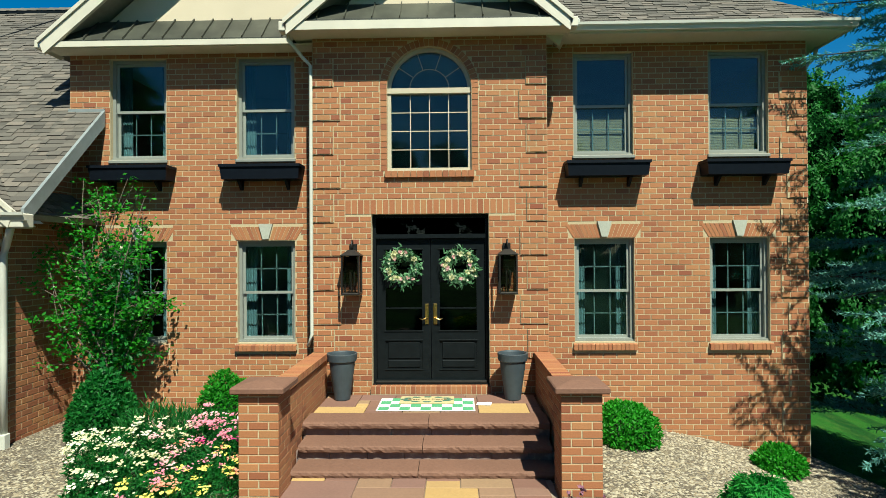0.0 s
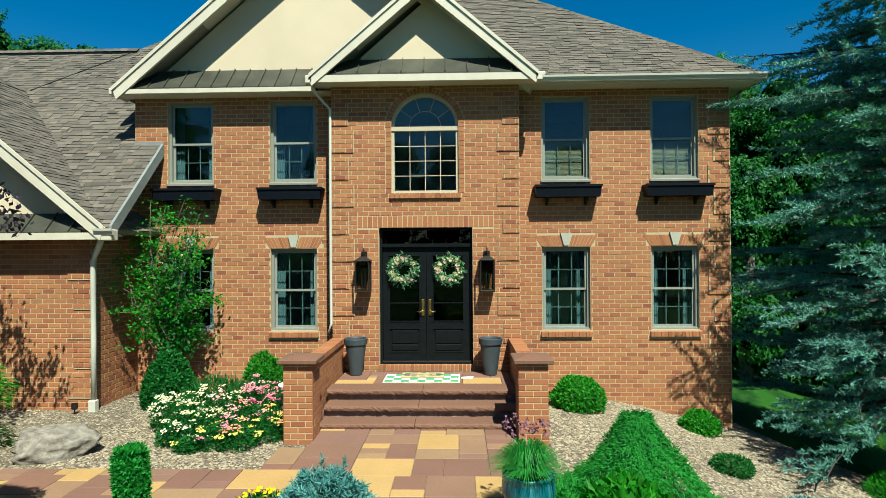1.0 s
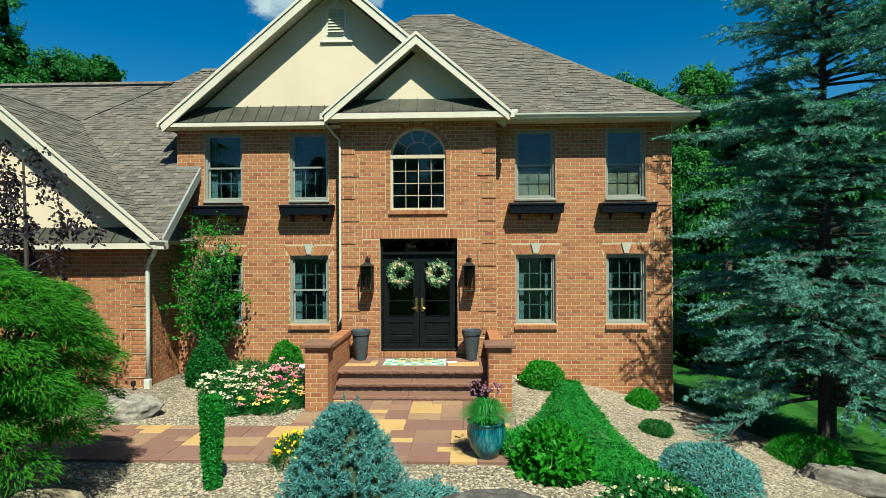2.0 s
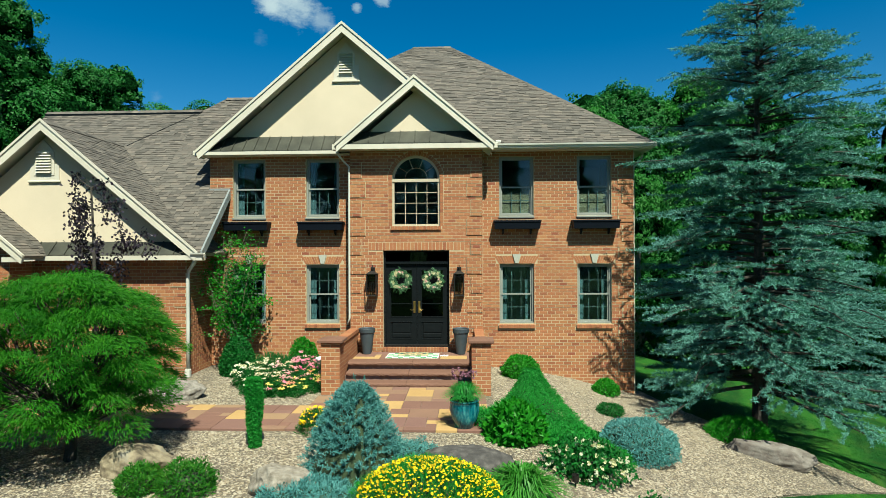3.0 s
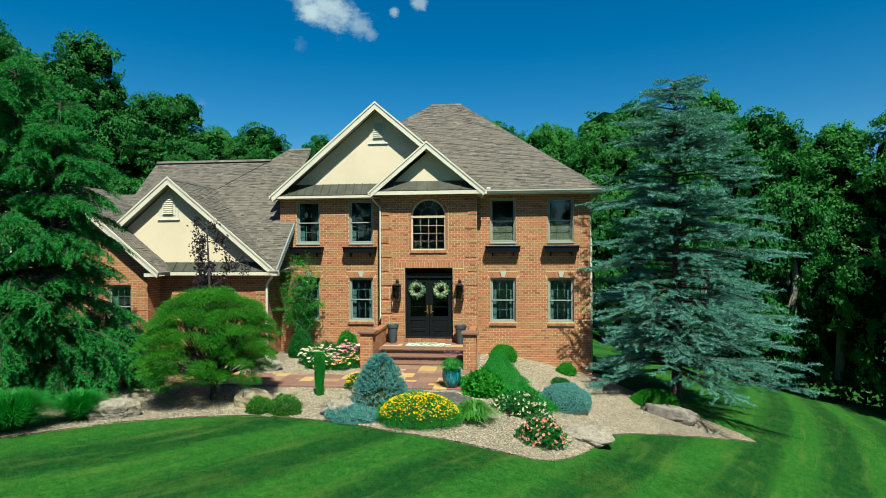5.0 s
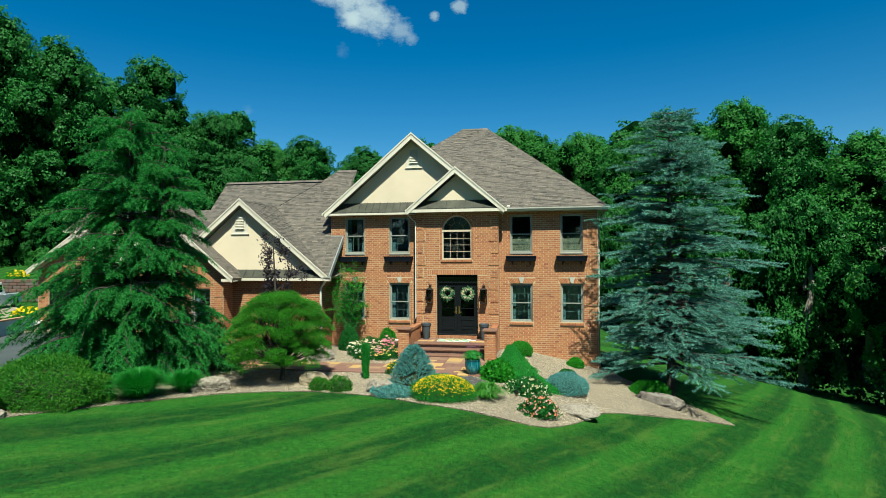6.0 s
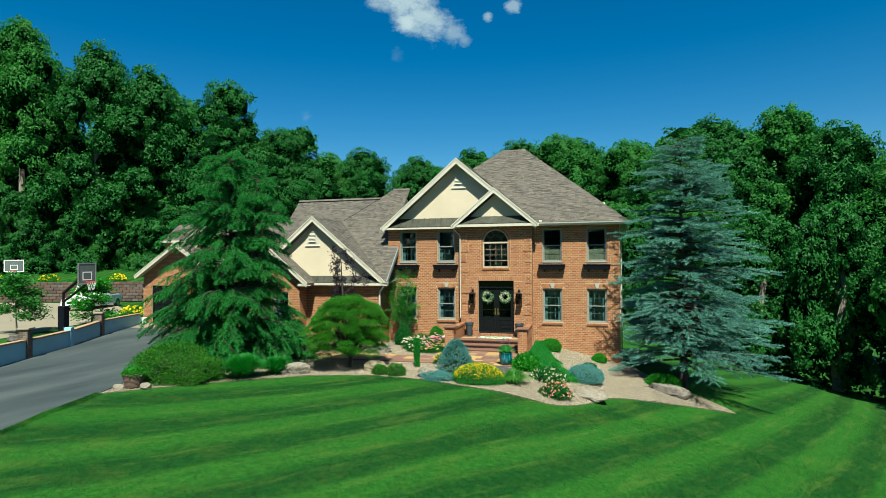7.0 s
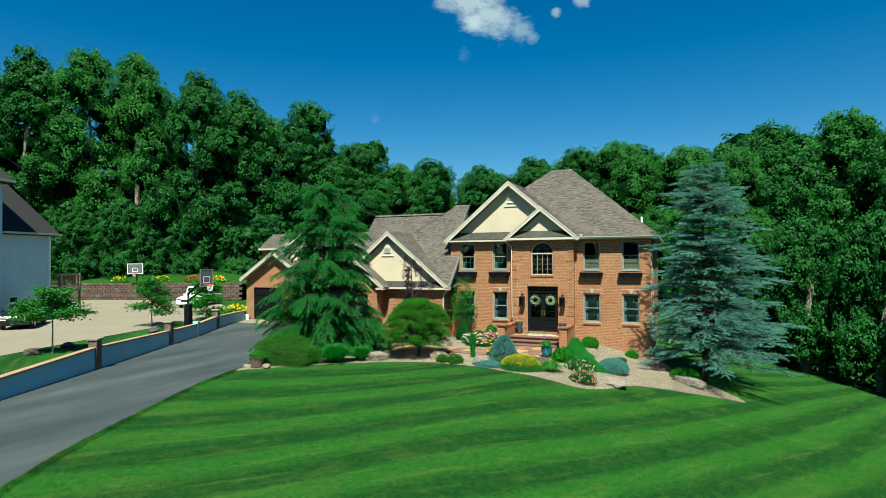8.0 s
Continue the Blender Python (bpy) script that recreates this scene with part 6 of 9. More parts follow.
for cx, cy, high, wide, cols, count in CLUMPS:
    m = 900
    r = wide * 1.25 * np.sqrt(rng.random(m))
    a = rng.uniform(0, 2 * math.pi, m)
    zz = high * 0.88 * rng.random(m) * (1 - 0.55 * (r / (wide * 1.25)) ** 2)
    c = np.stack([cx + r * np.cos(a), cy + r * np.sin(a), zz], 1)
    feather.append(leaves(c, rng.normal(size=c.shape) * [1, 1, 0.5] + [0, 0, 0.45], rng.normal(size=c.shape), rng.uniform(0.035, 0.08, m), 0.020))
    for k in range(int(count * 0.62)):
        r, a = wide * math.sqrt(rng.random()) * 1.15, rng.uniform(0, 2 * math.pi)
        x, y = cx + r * math.cos(a) * 0.7, cy + r * math.sin(a) * 0.7
        hh = high * (1.06 - 0.42 * (r / (wide * 1.15)) ** 2) * rng.uniform(0.72, 1.08)
        lean = np.array([math.cos(a), math.sin(a)]) * r * 0.45
        heads_by[cols[int(rng.integers(0, len(cols)))]].append((x + lean[0], y + lean[1], hh))
        d = np.array([[lean[0], lean[1], hh]])
        stem.append(np.stack([np.array([[x - 0.004, y, 0]]), np.array([[x + 0.004, y, 0]]), np.array([[x + 0.003, y, 0]]) + d, np.array([[x - 0.003, y, 0]]) + d], 1))
part("stem_mass", mesh_np("yarrow_stems", np.concatenate(stem), 4, LEAF["mid"]), yarrow)
part("foliage", mesh_np("yarrow_leaves", np.concatenate(feather), 4, LEAF["mid"]), yarrow)
for col, hs in heads_by.items():
    if hs:
        c = np.array(hs)
        cc = np.repeat(c, 13, 0) + rng.normal(0, 1, (len(c) * 13, 3)) * [0.034, 0.034, 0.011]
        part("blossom", mesh_np("yarrow_" + col, discs(rng, cc, 0.0145, 0.30), 4, PETAL[col]), yarrow, col.replace("_", " ") + " flat flower heads")
bucket = plant("bucket", -1.98, -2.05, "white plastic bucket among the flowers", "bucket")
part("pail", Mesh().lathe([(0.10, 0.35), (0.13, 0.56), (0.145, 0.565), (0.145, 0.60), (0.13, 0.60), (0.11, 0.42), (0.01, 0.42)], 24).make("pail", M_WHITE, True), bucket)
part("stand", Mesh().lathe([(0.09, 0.0), (0.10, 0.35)], 14).make("stand", M_WHITE), bucket)
t = plant("salvia_clump", -3.0, -1.7, "feathery green perennial clump with few pale flowers", "perennial")
part("foliage", mesh_np("foliage", mound_quads(rng, 3800, 0.75, 0.5, 0.42, 0.12, 0.016, lump=0.35, upward=0.7, stray=0.3), 4, LEAF["mid"]), t)

# golden tickseed mound
t = plant("tickseed", 0.86, -8.30, "rounded tickseed mound covered in yellow flowers", "flower clump")
rng = np.random.default_rng(21)
part("foliage", mesh_np("threads", mound_quads(rng, 12000, 0.82, 0.52, 0.46, 0.10, 0.008, lump=0.12, upward=0.9, low=-0.3, depth=0.3), 4, LEAF["hemlock"]), t)
part("twig_mass", core(0.76, 0.47, 0.40, M_DARK_CORE), t)
p = ball(rng, 2100, 0.10)
p = p[(p[:, 2] > 0.40) | (rng.random(len(p)) < 0.14 + 0.8 * np.clip(p[:, 2], 0, 1))]
c = p * [0.80, 0.50, 0.46] * (1.02 + 0.05 * rng.random((len(p), 1))) + [0, 0, 0.155]
part("blossom", mesh_np("tickseed_flowers", discs(rng, c, 0.0135, 0.6, 8, 0.1), 4, PETAL["yellow"]), t, "small golden yellow flowers")
t = plant("yellow_perennial", -1.20, -5.42, "small yellow-flowered plant behind the blue spruce", "flower clump")
part("foliage", mesh_np("foliage", mound_quads(rng, 1500, 0.30, 0.26, 0.30, 0.07, 0.014, upward=0.8), 4, LEAF["mid"]), t)
c = ball(rng, 120, 0.2) * [0.30, 0.26, 0.32] + [0, 0, 0.12]
part("blossom", mesh_np("flowers", discs(rng, c, 0.02, 0.6), 4, PETAL["yellow"]), t)


def rose(x, y, rx, ry, rz, col, label, seed, nf):
    t = plant("rose_bush", x, y, label, "rose bush", "shrub roses")
    rng = np.random.default_rng(seed)
    part("foliage", mesh_np("foliage", mound_quads(rng, 3600, rx, ry, rz, 0.06, 0.038, lump=0.35, freq=2.2, depth=0.5, stray=0.2), 4, LEAF["mid"]), t)
    part("twig_mass", core(rx * 0.75, ry * 0.75, rz * 0.75, M_DARK_CORE), t)
    p = ball(rng, nf, -0.05)
    c = p * [rx, ry, rz] * rng.uniform(0.92, 1.12, (len(p), 1)) + [0, 0, rz * 0.22]
    q = []
    for cc, nn in zip(c, p):
        k = 9
        b = np.repeat(cc[None], k, 0)
        q.append(leaves(b, unit(nn[None] * 0.5 + rng.normal(size=(k, 3)) * 0.75), unit(nn[None] + 0.6 * rng.normal(size=(k, 3))), rng.uniform(0.03, 0.045), 0.040))
    for kk, cl in enumerate(col):
        part("blossom", mesh_np("rose_flowers", np.concatenate(q[kk::len(col)]), 4, PETAL[cl]), t, cl.replace("_", " ") + " rose blooms")


rose(2.95, -6.55, 0.58, 0.45, 0.36, ("white", "cream"), "low rose bush with many white blooms", 31, 130)
rose(3.35, -8.25, 0.45, 0.40, 0.36, ("coral", "pale_pink"), "low rose bush with coral pink blooms", 32, 150)


# -- small trees
def limb(m, a, b, r0, r1, bend=0.1, seg=4, rng=random.Random(2)):
    a, b = Vector(a), Vector(b)
    side = Vector((rng.uniform(-1, 1), rng.uniform(-1, 1), rng.uniform(-0.3, 0.6))) * (b - a).length * bend
    pts = [a.lerp(b, i / seg) + side * math.sin(math.pi * i / seg) for i in range(seg + 1)]
    m.tube(pts, [r0 + (r1 - r0) * i / seg for i in range(seg + 1)], 6)
    return pts


# rose of sharon beside the wing
t = plant("rose_of_sharon", -4.46, -0.62, "slender open shrub tree with green leaves and few white buds", "tree")
rr = random.Random(5)
rng = np.random.default_rng(5)
m = Mesh()
ends = []
limb(m, (0, 0, 0), (0.02, 0, 0.7), 0.045, 0.035, 0.03, 4, rr)
for k in range(26):
    a = rr.uniform(0, 2 * math.pi)
    hgt = rr.uniform(1.45, 3.65)
    reach = rr.uniform(0.35, 1.0) * (1.50 - 0.27 * hgt)
    tip = (-0.15 + reach * math.cos(a) * 1.15, reach * math.sin(a) * 0.7, hgt)
    pts = limb(m, (0.02, 0, rr.uniform(0.4, 0.75)), tip, 0.014, 0.004, 0.10, 7, rr)
    ends += [q for q in pts[2:]]
    for j in range(6):
        s = pts[rr.randint(2, 6)]
        e = s + Vector((rr.uniform(-0.46, 0.46), rr.uniform(-0.3, 0.3), rr.uniform(-0.05, 0.22)))
        limb(m, s, e, 0.006, 0.002, 0.1, 3, rr)
        ends += [s.lerp(e, 0.5), e, s.lerp(e, 0.8)]
part("branch_frame", m.make("branches", M_BARK), t)
e = np.array([tuple(v) for v in ends])
m = 1500
ax = np.stack([rng.normal(0.05, 0.20, m), rng.normal(0, 0.18, m), rng.uniform(0.8, 2.55, m)], 1)
part("inner_foliage", mesh_np("inner_foliage", leaves(ax, rng.normal(size=ax.shape), rng.normal(size=ax.shape) + [0, -0.5, 1.1], rng.uniform(0.06, 0.10, m), rng.uniform(0.036, 0.056, m)), 4, LEAF["mid"]), t)
n = 9
c = np.repeat(e, n, 0) + rng.normal(0, 0.07, (len(e) * n, 3)) * [1, 1, 0.6]
part("foliage", mesh_np("foliage", leaves(c, rng.normal(size=c.shape) * [1, 1, 0.6] + [0, -0.1, 0.1], rng.normal(size=c.shape) + [0, -0.5, 1.1], rng.uniform(0.045, 0.085, len(c)), rng.uniform(0.028, 0.048, len(c))), 4, LEAF["bright"]), t)
c = e[rng.integers(0, len(e), 26)]
q = [leaves(np.repeat(k[None], 7, 0), rng.normal(size=(7, 3)), rng.normal(size=(7, 3)), 0.028, 0.026) for k in c]
part("blossom", mesh_np("buds", np.concatenate(q), 4, PETAL["white"]), t, "white buds")

# cut-leaf maple: layered, drooping pads of thread-like leaves over a forked trunk
t = plant("laceleaf_maple", -4.45, -6.75, "feathery bright green laceleaf maple, a low wide dome", "tree")
m = Mesh()
rr = random.Random(8)
rng = np.random.default_rng(9)
limb(m, (0, 0, -0.05), (0.04, 0, 0.42), 0.085, 0.065, 0.04, 4, rr)
PADS = []
for k in range(150):
    z = 0.74 + 1.96 * (k + rr.random()) / 150
    a = k * 2.39996 + rr.uniform(-0.5, 0.5)
    full = 1.43 * (math.sqrt(max(0.04, 1 - ((z - 1.15) / 1.62) ** 2)) if z > 1.15 else 1 - 0.22 * (1.15 - z))
    full *= 1 + 0.10 * math.sin(3 * a + 1.0) + 0.07 * math.sin(5 * a + 2 * z) - 0.08 * math.cos(a)
    inner = rr.random() < 0.22
    PADS.append((full * (rr.uniform(0.35, 0.65) if inner else rr.uniform(0.74, 0.98)), a, z - (0.0 if inner else rr.uniform(0.0, 0.12)), rr.uniform(0.24, 0.44)))
lace = []
for reach, a, z, size in PADS:
    tip = Vector((reach * math.cos(a), reach * math.sin(a), z))
    limb(m, (0.04 + 0.06 * math.cos(a), 0.06 * math.sin(a), rr.uniform(0.36, 0.75)), tip, 0.022, 0.005, 0.14, 5, rr)
    k = int(620 * (size / 0.34) ** 2)
    rad = np.sqrt(rng.random(k)) * size
    ang = rng.uniform(0, 2 * math.pi, k)
    flat = np.stack([np.cos(ang) * rad, np.sin(ang) * rad, np.zeros(k)], 1)
    out = np.array([math.cos(a), math.sin(a), 0.0])
    ahead = flat @ out
    c = np.array(tip) + flat * 0.9 + out * 0.06
    c[:, 2] += -0.75 * rad ** 2 - 0.30 * np.maximum(ahead, 0) + 0.05 * rng.random(k) + 0.03 * rng.normal(size=k)
    d = unit(flat / (rad[:, None] + 1e-4) * 0.6 + out * 0.5 + rng.normal(size=(k, 3)) * 0.35 + [0, 0, -0.42])
    lace.append(leaves(c, d, unit(rng.normal(size=(k, 3)) * 0.4 + [0, 0, 1]), rng.uniform(0.05, 0.11, k), 0.013))
part("trunk", m.make("trunk", M_DARKBARK), t)
part("foliage", mesh_np("lace_leaves", np.concatenate(lace), 4, LEAF["maple"]), t)

# weeping purple beech
t = plant("weeping_beech", -6.55, -3.1, "thin weeping tree with dark purple leaves before the stucco gable", "tree")
m = Mesh()
rr = random.Random(15)
pts = limb(m, (0, 0, 0), (-0.05, 0, 4.35), 0.055, 0.02, 0.04, 9, rr)
ends = []
for k in range(17):
    s = pts[rr.randint(3, 9)]
    a = rr.uniform(0, 6.28)
    reach = rr.uniform(0.15, 0.5) if s.z > 2.9 else rr.uniform(0.4, 1.0)
    top = s + Vector((reach * math.cos(a), reach * 0.7 * math.sin(a), rr.uniform(0.05, 0.28)))
    limb(m, s, top, 0.014, 0.008, 0.1, 4, rr)
    low = top + Vector((0.12 * math.cos(a), 0.1 * math.sin(a), -rr.uniform(0.5, 1.35)))
    q = limb(m, top, low, 0.007, 0.003, 0.06, 8, rr)
    ends += q + [top, s.lerp(top, 0.6)]
for k in range(48):
    ends.append(Vector((rr.gauss(-0.05, 0.30), rr.gauss(0, 0.3), rr.uniform(1.5, 2.7))))
for k in range(22):
    ends.append(Vector((rr.uniform(0.35, 1.35), rr.gauss(0, 0.2), 3.15 + rr.gauss(0, 0.12))))
part("branch_frame", m.make("branches", M_DARKBARK), t)
e = np.array([tuple(v) for v in ends])
rng = np.random.default_rng(15)
c = np.repeat(e, 14, 0) + rng.normal(0, 0.065, (len(e) * 14, 3))
part("foliage", mesh_np("foliage", leaves(c, rng.normal(size=c.shape) * 0.8 + [0, 0, -0.7], rng.normal(size=c.shape) + [0, -1, 0.4], rng.uniform(0.06, 0.10, len(c)), 0.055), 4, LEAF["purple"]), t)


# -- conifers
def conifer(name, x, y, height, foot, reach, n_branch, key, label, seed, droop, twig_droop, tuft, tuft_w, per_twig, twigs, lop=(0.0, 0.0), leader2=None, first=0.6, shape=0.75, group="", rep=4, loose=0.62, inner=0.12, uneven=(0.72, 1.12), lift=0.0, nod=-0.13, fan=(0.16, 0.30, 0.85), fuzz=0.018, even=True, crooked=0.0):
    """A conifer of many tiers: limbs, side twigs along each limb, needle tufts along each twig."""
    rng = np.random.default_rng(seed)
    rr = random.Random(seed)
    t = plant(name, x, y, label, "conifer", group)
    m = Mesh()
    axis = [Vector((0, 0, -0.2)), Vector((0.03, 0.02, height * 0.3)), Vector((-0.02, 0.03, height * 0.65)), Vector((0.0, 0.0, height))]
    m.tube(axis, [foot, foot * 0.75, foot * 0.4, 0.02], 10)
    if leader2:
        m.tube([Vector((0.0, 0, height * 0.25)), Vector((leader2[0] * 0.8, leader2[1] * 0.8, height * 0.45)), Vector(leader2)], [foot * 0.5, foot * 0.4, 0.02], 8)
    part("trunk", m.make("trunk", M_DARKBARK), t)
    m = Mesh()
    bases, dirs = [], []
    for i in range(n_branch):
        u = (i + rr.random()) / n_branch if even else rr.random()
        z = first + (height - first) * u ** 1.05
        second = leader2 is not None and rr.random() < 0.26 and z > height * 0.35 and z < leader2[2]
        top = (leader2[2] if second else height)
        cx, cy = ((leader2[0], leader2[1]) if second else (0, 0))
        a = i * 2.39996 + rr.uniform(-0.4, 0.4)
        f = max(0.03, (1 - (z - first) / (top - first + 0.01))) ** shape
        ln = reach * f * rr.uniform(*uneven) * (0.6 if second else 1.0) + 0.22
        ln *= 1 + lop[0] * math.cos(a) + lop[1] * math.sin(a)
        rise = lift + 0.25 * (1 - f) + rr.uniform(-0.08, 0.12)
        crook, sag = rr.uniform(-crooked, crooked), droop * rr.uniform(1 - crooked, 1 + 1.6 * crooked)
        pts = []
        for s in range(8):
            q = s / 7
            pts.append(Vector((cx + ln * q * math.cos(a + (0.12 + crook) * q), cy + ln * q * math.sin(a + (0.12 + crook) * q), z + ln * (rise * q - sag * q * q - nod * q ** 4))))
        m.tube(pts, [max(0.006, foot * 0.22 * (0.4 + f) * (1 - 0.85 * s / 7)) for s in range(8)], 5)
        ahead = np.array([math.cos(a), math.sin(a), 0.0])
        side = np.array([-math.sin(a), math.cos(a), 0.0])
        nt = max(5, int(twigs * (0.35 + ln / reach)))
        for j in range(nt):
            q = inner + (1 - inner) * (j + rr.random()) / nt
            k = min(6, int(q * 7))
            p = np.array(pts[k].lerp(pts[k + 1], q * 7 - k))
            sgn = 1 if j % 2 else -1
            tl = min(fan[2], (fan[0] + fan[1] * ln * (1 - 0.75 * q)) * rr.uniform(0.6, 1.15))
            d = ahead * rr.uniform(0.5, 0.95) + side * sgn * rr.uniform(0.45, 1.0) * (1 - 0.6 * q) + np.array([0, 0, rr.uniform(-0.1, 0.22) - twig_droop])
            d = d / np.linalg.norm(d)
            nn = max(3, int(per_twig * tl / 0.4))
            s = np.linspace(0.05, 1, nn)[:, None]
            line = p + d * tl * s + np.array([0, 0, -twig_droop * 0.5]) * (tl * s * s)
            bases.append(line)
            dirs.append(np.repeat(d[None], nn, 0))
    part("limb_frame", m.make("limbs", M_DARKBARK), t)
    b, d = np.concatenate(bases), np.concatenate(dirs)
    b, d = np.repeat(b, rep, 0), np.repeat(d, rep, 0)
    b = b + rng.normal(0, fuzz, b.shape) * [1, 1, 0.6]
    dd = unit(d * 0.9 + rng.normal(size=d.shape) * loose + [0, 0, 0.18 - twig_droop * 0.9])
    part("foliage", mesh_np("needles", leaves(b, dd, unit(rng.normal(size=b.shape) * 0.7 + [0, 0, 1]), rng.uniform(0.7, 1.3, len(b)) * tuft, tuft_w), 4, LEAF[key]), t)
    return t


conifer("blue_atlas_cedar", 7.95, -1.45, 10.15, 0.17, 3.30, 310, "cedar_blue", "large silvery blue atlas cedar with layered sweeping branches", 61, 0.10, 0.08, 0.074, 0.018, 18, 13, lop=(0.12, 0.22), first=1.05, shape=0.50, rep=4, loose=0.62, inner=0.22, uneven=(0.38, 1.12), lift=0.05, nod=0.02, fan=(0.26, 0.36, 1.10), fuzz=0.014, even=False, crooked=0.6)
conifer("weeping_spruce", -9.65, -6.8, 8.35, 0.16, 2.85, 265, "spruce_green", "tall green weeping spruce with drooping twigs and two tops", 62, 0.12, 0.50, 0.090, 0.022, 16, 19, leader2=(1.35, -0.15, 7.3), first=0.3, shape=0.40, uneven=(0.42, 1.18), lift=0.14, nod=0.16, rep=4, fan=(0.24, 0.34, 0.95), fuzz=0.022, even=False, crooked=0.45)
conifer("low_weeping_spruce", -7.75, -6.05, 1.95, 0.07, 1.25, 40, "spruce_green", "low green weeping spruce beside a taller one", 63, 0.35, 0.6, 0.13, 0.030, 11, 12, first=0.6, shape=0.5, rep=3)


# -- boulders and stones
def boulder(name, x, y, rx, ry, rz, material, label, seed, rz_turn=0.0, flat=0.35, sink=0.42):
    b = bmesh.new()
    bmesh.ops.create_icosphere(b, subdivisions=5, radius=1)
    rb = random.Random(seed * 7 + 1)
    faces = [(Vector((rb.gauss(0, 1), rb.gauss(0, 1), rb.gauss(0.2, 0.8))).normalized(), rb.uniform(0.62, 0.92)) for _ in range(11)]
    o = Vector((seed * 3.7, seed * 1.3, seed * 2.1))
    for v in b.verts:
        d = v.co.normalized()
        k = 1 + 0.16 * noise.noise(d * 1.2 + o)
        for way, far in faces:
            k = min(k, far / max(0.05, d.dot(way)) + 0.05 * noise.noise(d * 3.0 + o))
        k += 0.045 * noise.noise(d * 4.5 + o) + 0.035 * (0.5 - abs(noise.noise(d * 8.0 + o))) + 0.018 * noise.noise(d * 19.0 + o)
        v.co = Vector((d.x * rx * k, d.y * ry * k, min(d.z * k, 1 - flat * 0.5 + 0.10 * noise.noise(d * 4 + o)) * rz)) * 1.12
    t = plant(name, x, y, label, "boulder", "boulders in the gravel bed", rz_turn)
    part("stone", Mesh().bm(b).make(name, material, True), t, loc=(0, 0, rz * (1 - sink) - 0.03))
    return t


boulder("boulder", -1.02, -7.75, 0.36, 0.27, 0.24, ROCK_PALE, "pale rounded boulder half sunk in gravel", 1, 10)
boulder("boulder", -3.24, -7.15, 0.41, 0.28, 0.25, ROCK_TAN, "flat tan boulder in the maple's shade", 2, 15)
boulder("boulder", 1.28, -7.0, 0.55, 0.36, 0.27, ROCK_DARK, "dark grey flat-topped boulder", 3, -5, 0.7)
boulder("boulder", 4.35, -7.15, 0.60, 0.40, 0.22, ROCK_PALE, "broad pale boulder near the lawn", 4, -35, 0.6, 0.62)
boulder("boulder", 7.15, -3.30, 0.80, 0.25, 0.27, ROCK_RUST, "long grey and rust boulder lying on the slope", 5, -26, 0.4, 0.60)
boulder("boulder", -4.60, -3.35, 0.55, 0.34, 0.24, ROCK_GREY, "grey rough boulder near the wing's corner", 6, 20)
boulder("boulder", -5.85, -8.40, 0.52, 0.30, 0.26, ROCK_PALE, "pale lumpy boulder at the lawn's edge", 7, 8)
boulder("boulder", -9.15, -11.75, 0.19, 0.15, 0.12, ROCK_PALE, "small pale stone at the driveway corner", 8, 0)
boulder("boulder", -9.95, -12.0, 0.16, 0.13, 0.10, ROCK_PALE, "small pale stone beside the planter", 9, 40)

# brown planter by the driveway
t = plant("round_planter", -9.62, -11.75, "brown ribbed planter with low green plants", "planter")
m = Mesh()
prof = [(0.22, 0.0), (0.235, 0.02)]
for i in range(9):
    z = 0.04 + i * 0.042
    r = 0.24 + 0.07 * i / 8
    prof += [(r + 0.012, z), (r + 0.012, z + 0.03), (r, z + 0.036)]
prof += [(0.335, 0.42), (0.335, 0.45), (0.30, 0.45), (0.29, 0.40), (0.01, 0.39)]
part("pot", m.lathe(prof, 28).make("ribbed_pot", plain("brown_pot", (0.105, 0.065, 0.048), 0.7)), t)
q = mound_quads(np.random.default_rng(4), 900, 0.32, 0.32, 0.20, 0.09, 0.03, upward=0.6)
q[..., 2] += 0.38
part("foliage", mesh_np("foliage", q, 4, LEAF["bright"]), t)


# small path lights
def path_light(x, y):
    t = plant("path_light", x, y, "small black garden spotlight on a spike", "garden light", "garden lights")
    part("spike", Mesh().lathe([(0.008, -0.02), (0.012, 0.08)], 8).make("spike", M_IRON), t)
    part("head", Mesh().lathe([(0.03, 0.07), (0.045, 0.08), (0.05, 0.17), (0.042, 0.17), (0.035, 0.10)], 14).make("head", M_IRON), t)


for x, y in ((2.72, -7.1), (2.12, -0.75), (-5.6, -1.55)):
    path_light(x, y)

# loose stones over the gravel
rng = np.random.default_rng(77)
oct_v = np.array([(1, 0, 0), (0.3, 0.9, 0), (-0.9, 0.35, 0), (-0.5, -0.8, 0), (0.5, -0.85, 0), (0, 0, 0.75), (0.15, 0.05, -0.6)])
oct_f = np.array([(0, 1, 5), (1, 2, 5), (2, 3, 5), (3, 4, 5), (4, 0, 5)])
px = []
while len(px) < 64000:
    x, y = rng.uniform(-10, 9.6), rng.uniform(-12.7, 0.0)
    if rng.random() > (1.0 if (-4.5 < x < 6.5 and -9.6 < y) else 0.35):
        continue
    if not inside(BED, x, y) or (-12.2 < x < 1.6 and -5.4 < y < -3.85) or (-1.8 < x < 1.8 and y > -5.4) or (x < -5.4 and y > -1.2) or (y > -0.02):
        continue
    px.append((x, y, ground_z(x, y) + 0.025 + 0.02 * noise.noise((x * 1.3, y * 1.3, 0))))
px = np.array(px)
n = len(px)
ang = rng.uniform(0, 6.28, n)
sc = rng.uniform(0.010, 0.025, n)
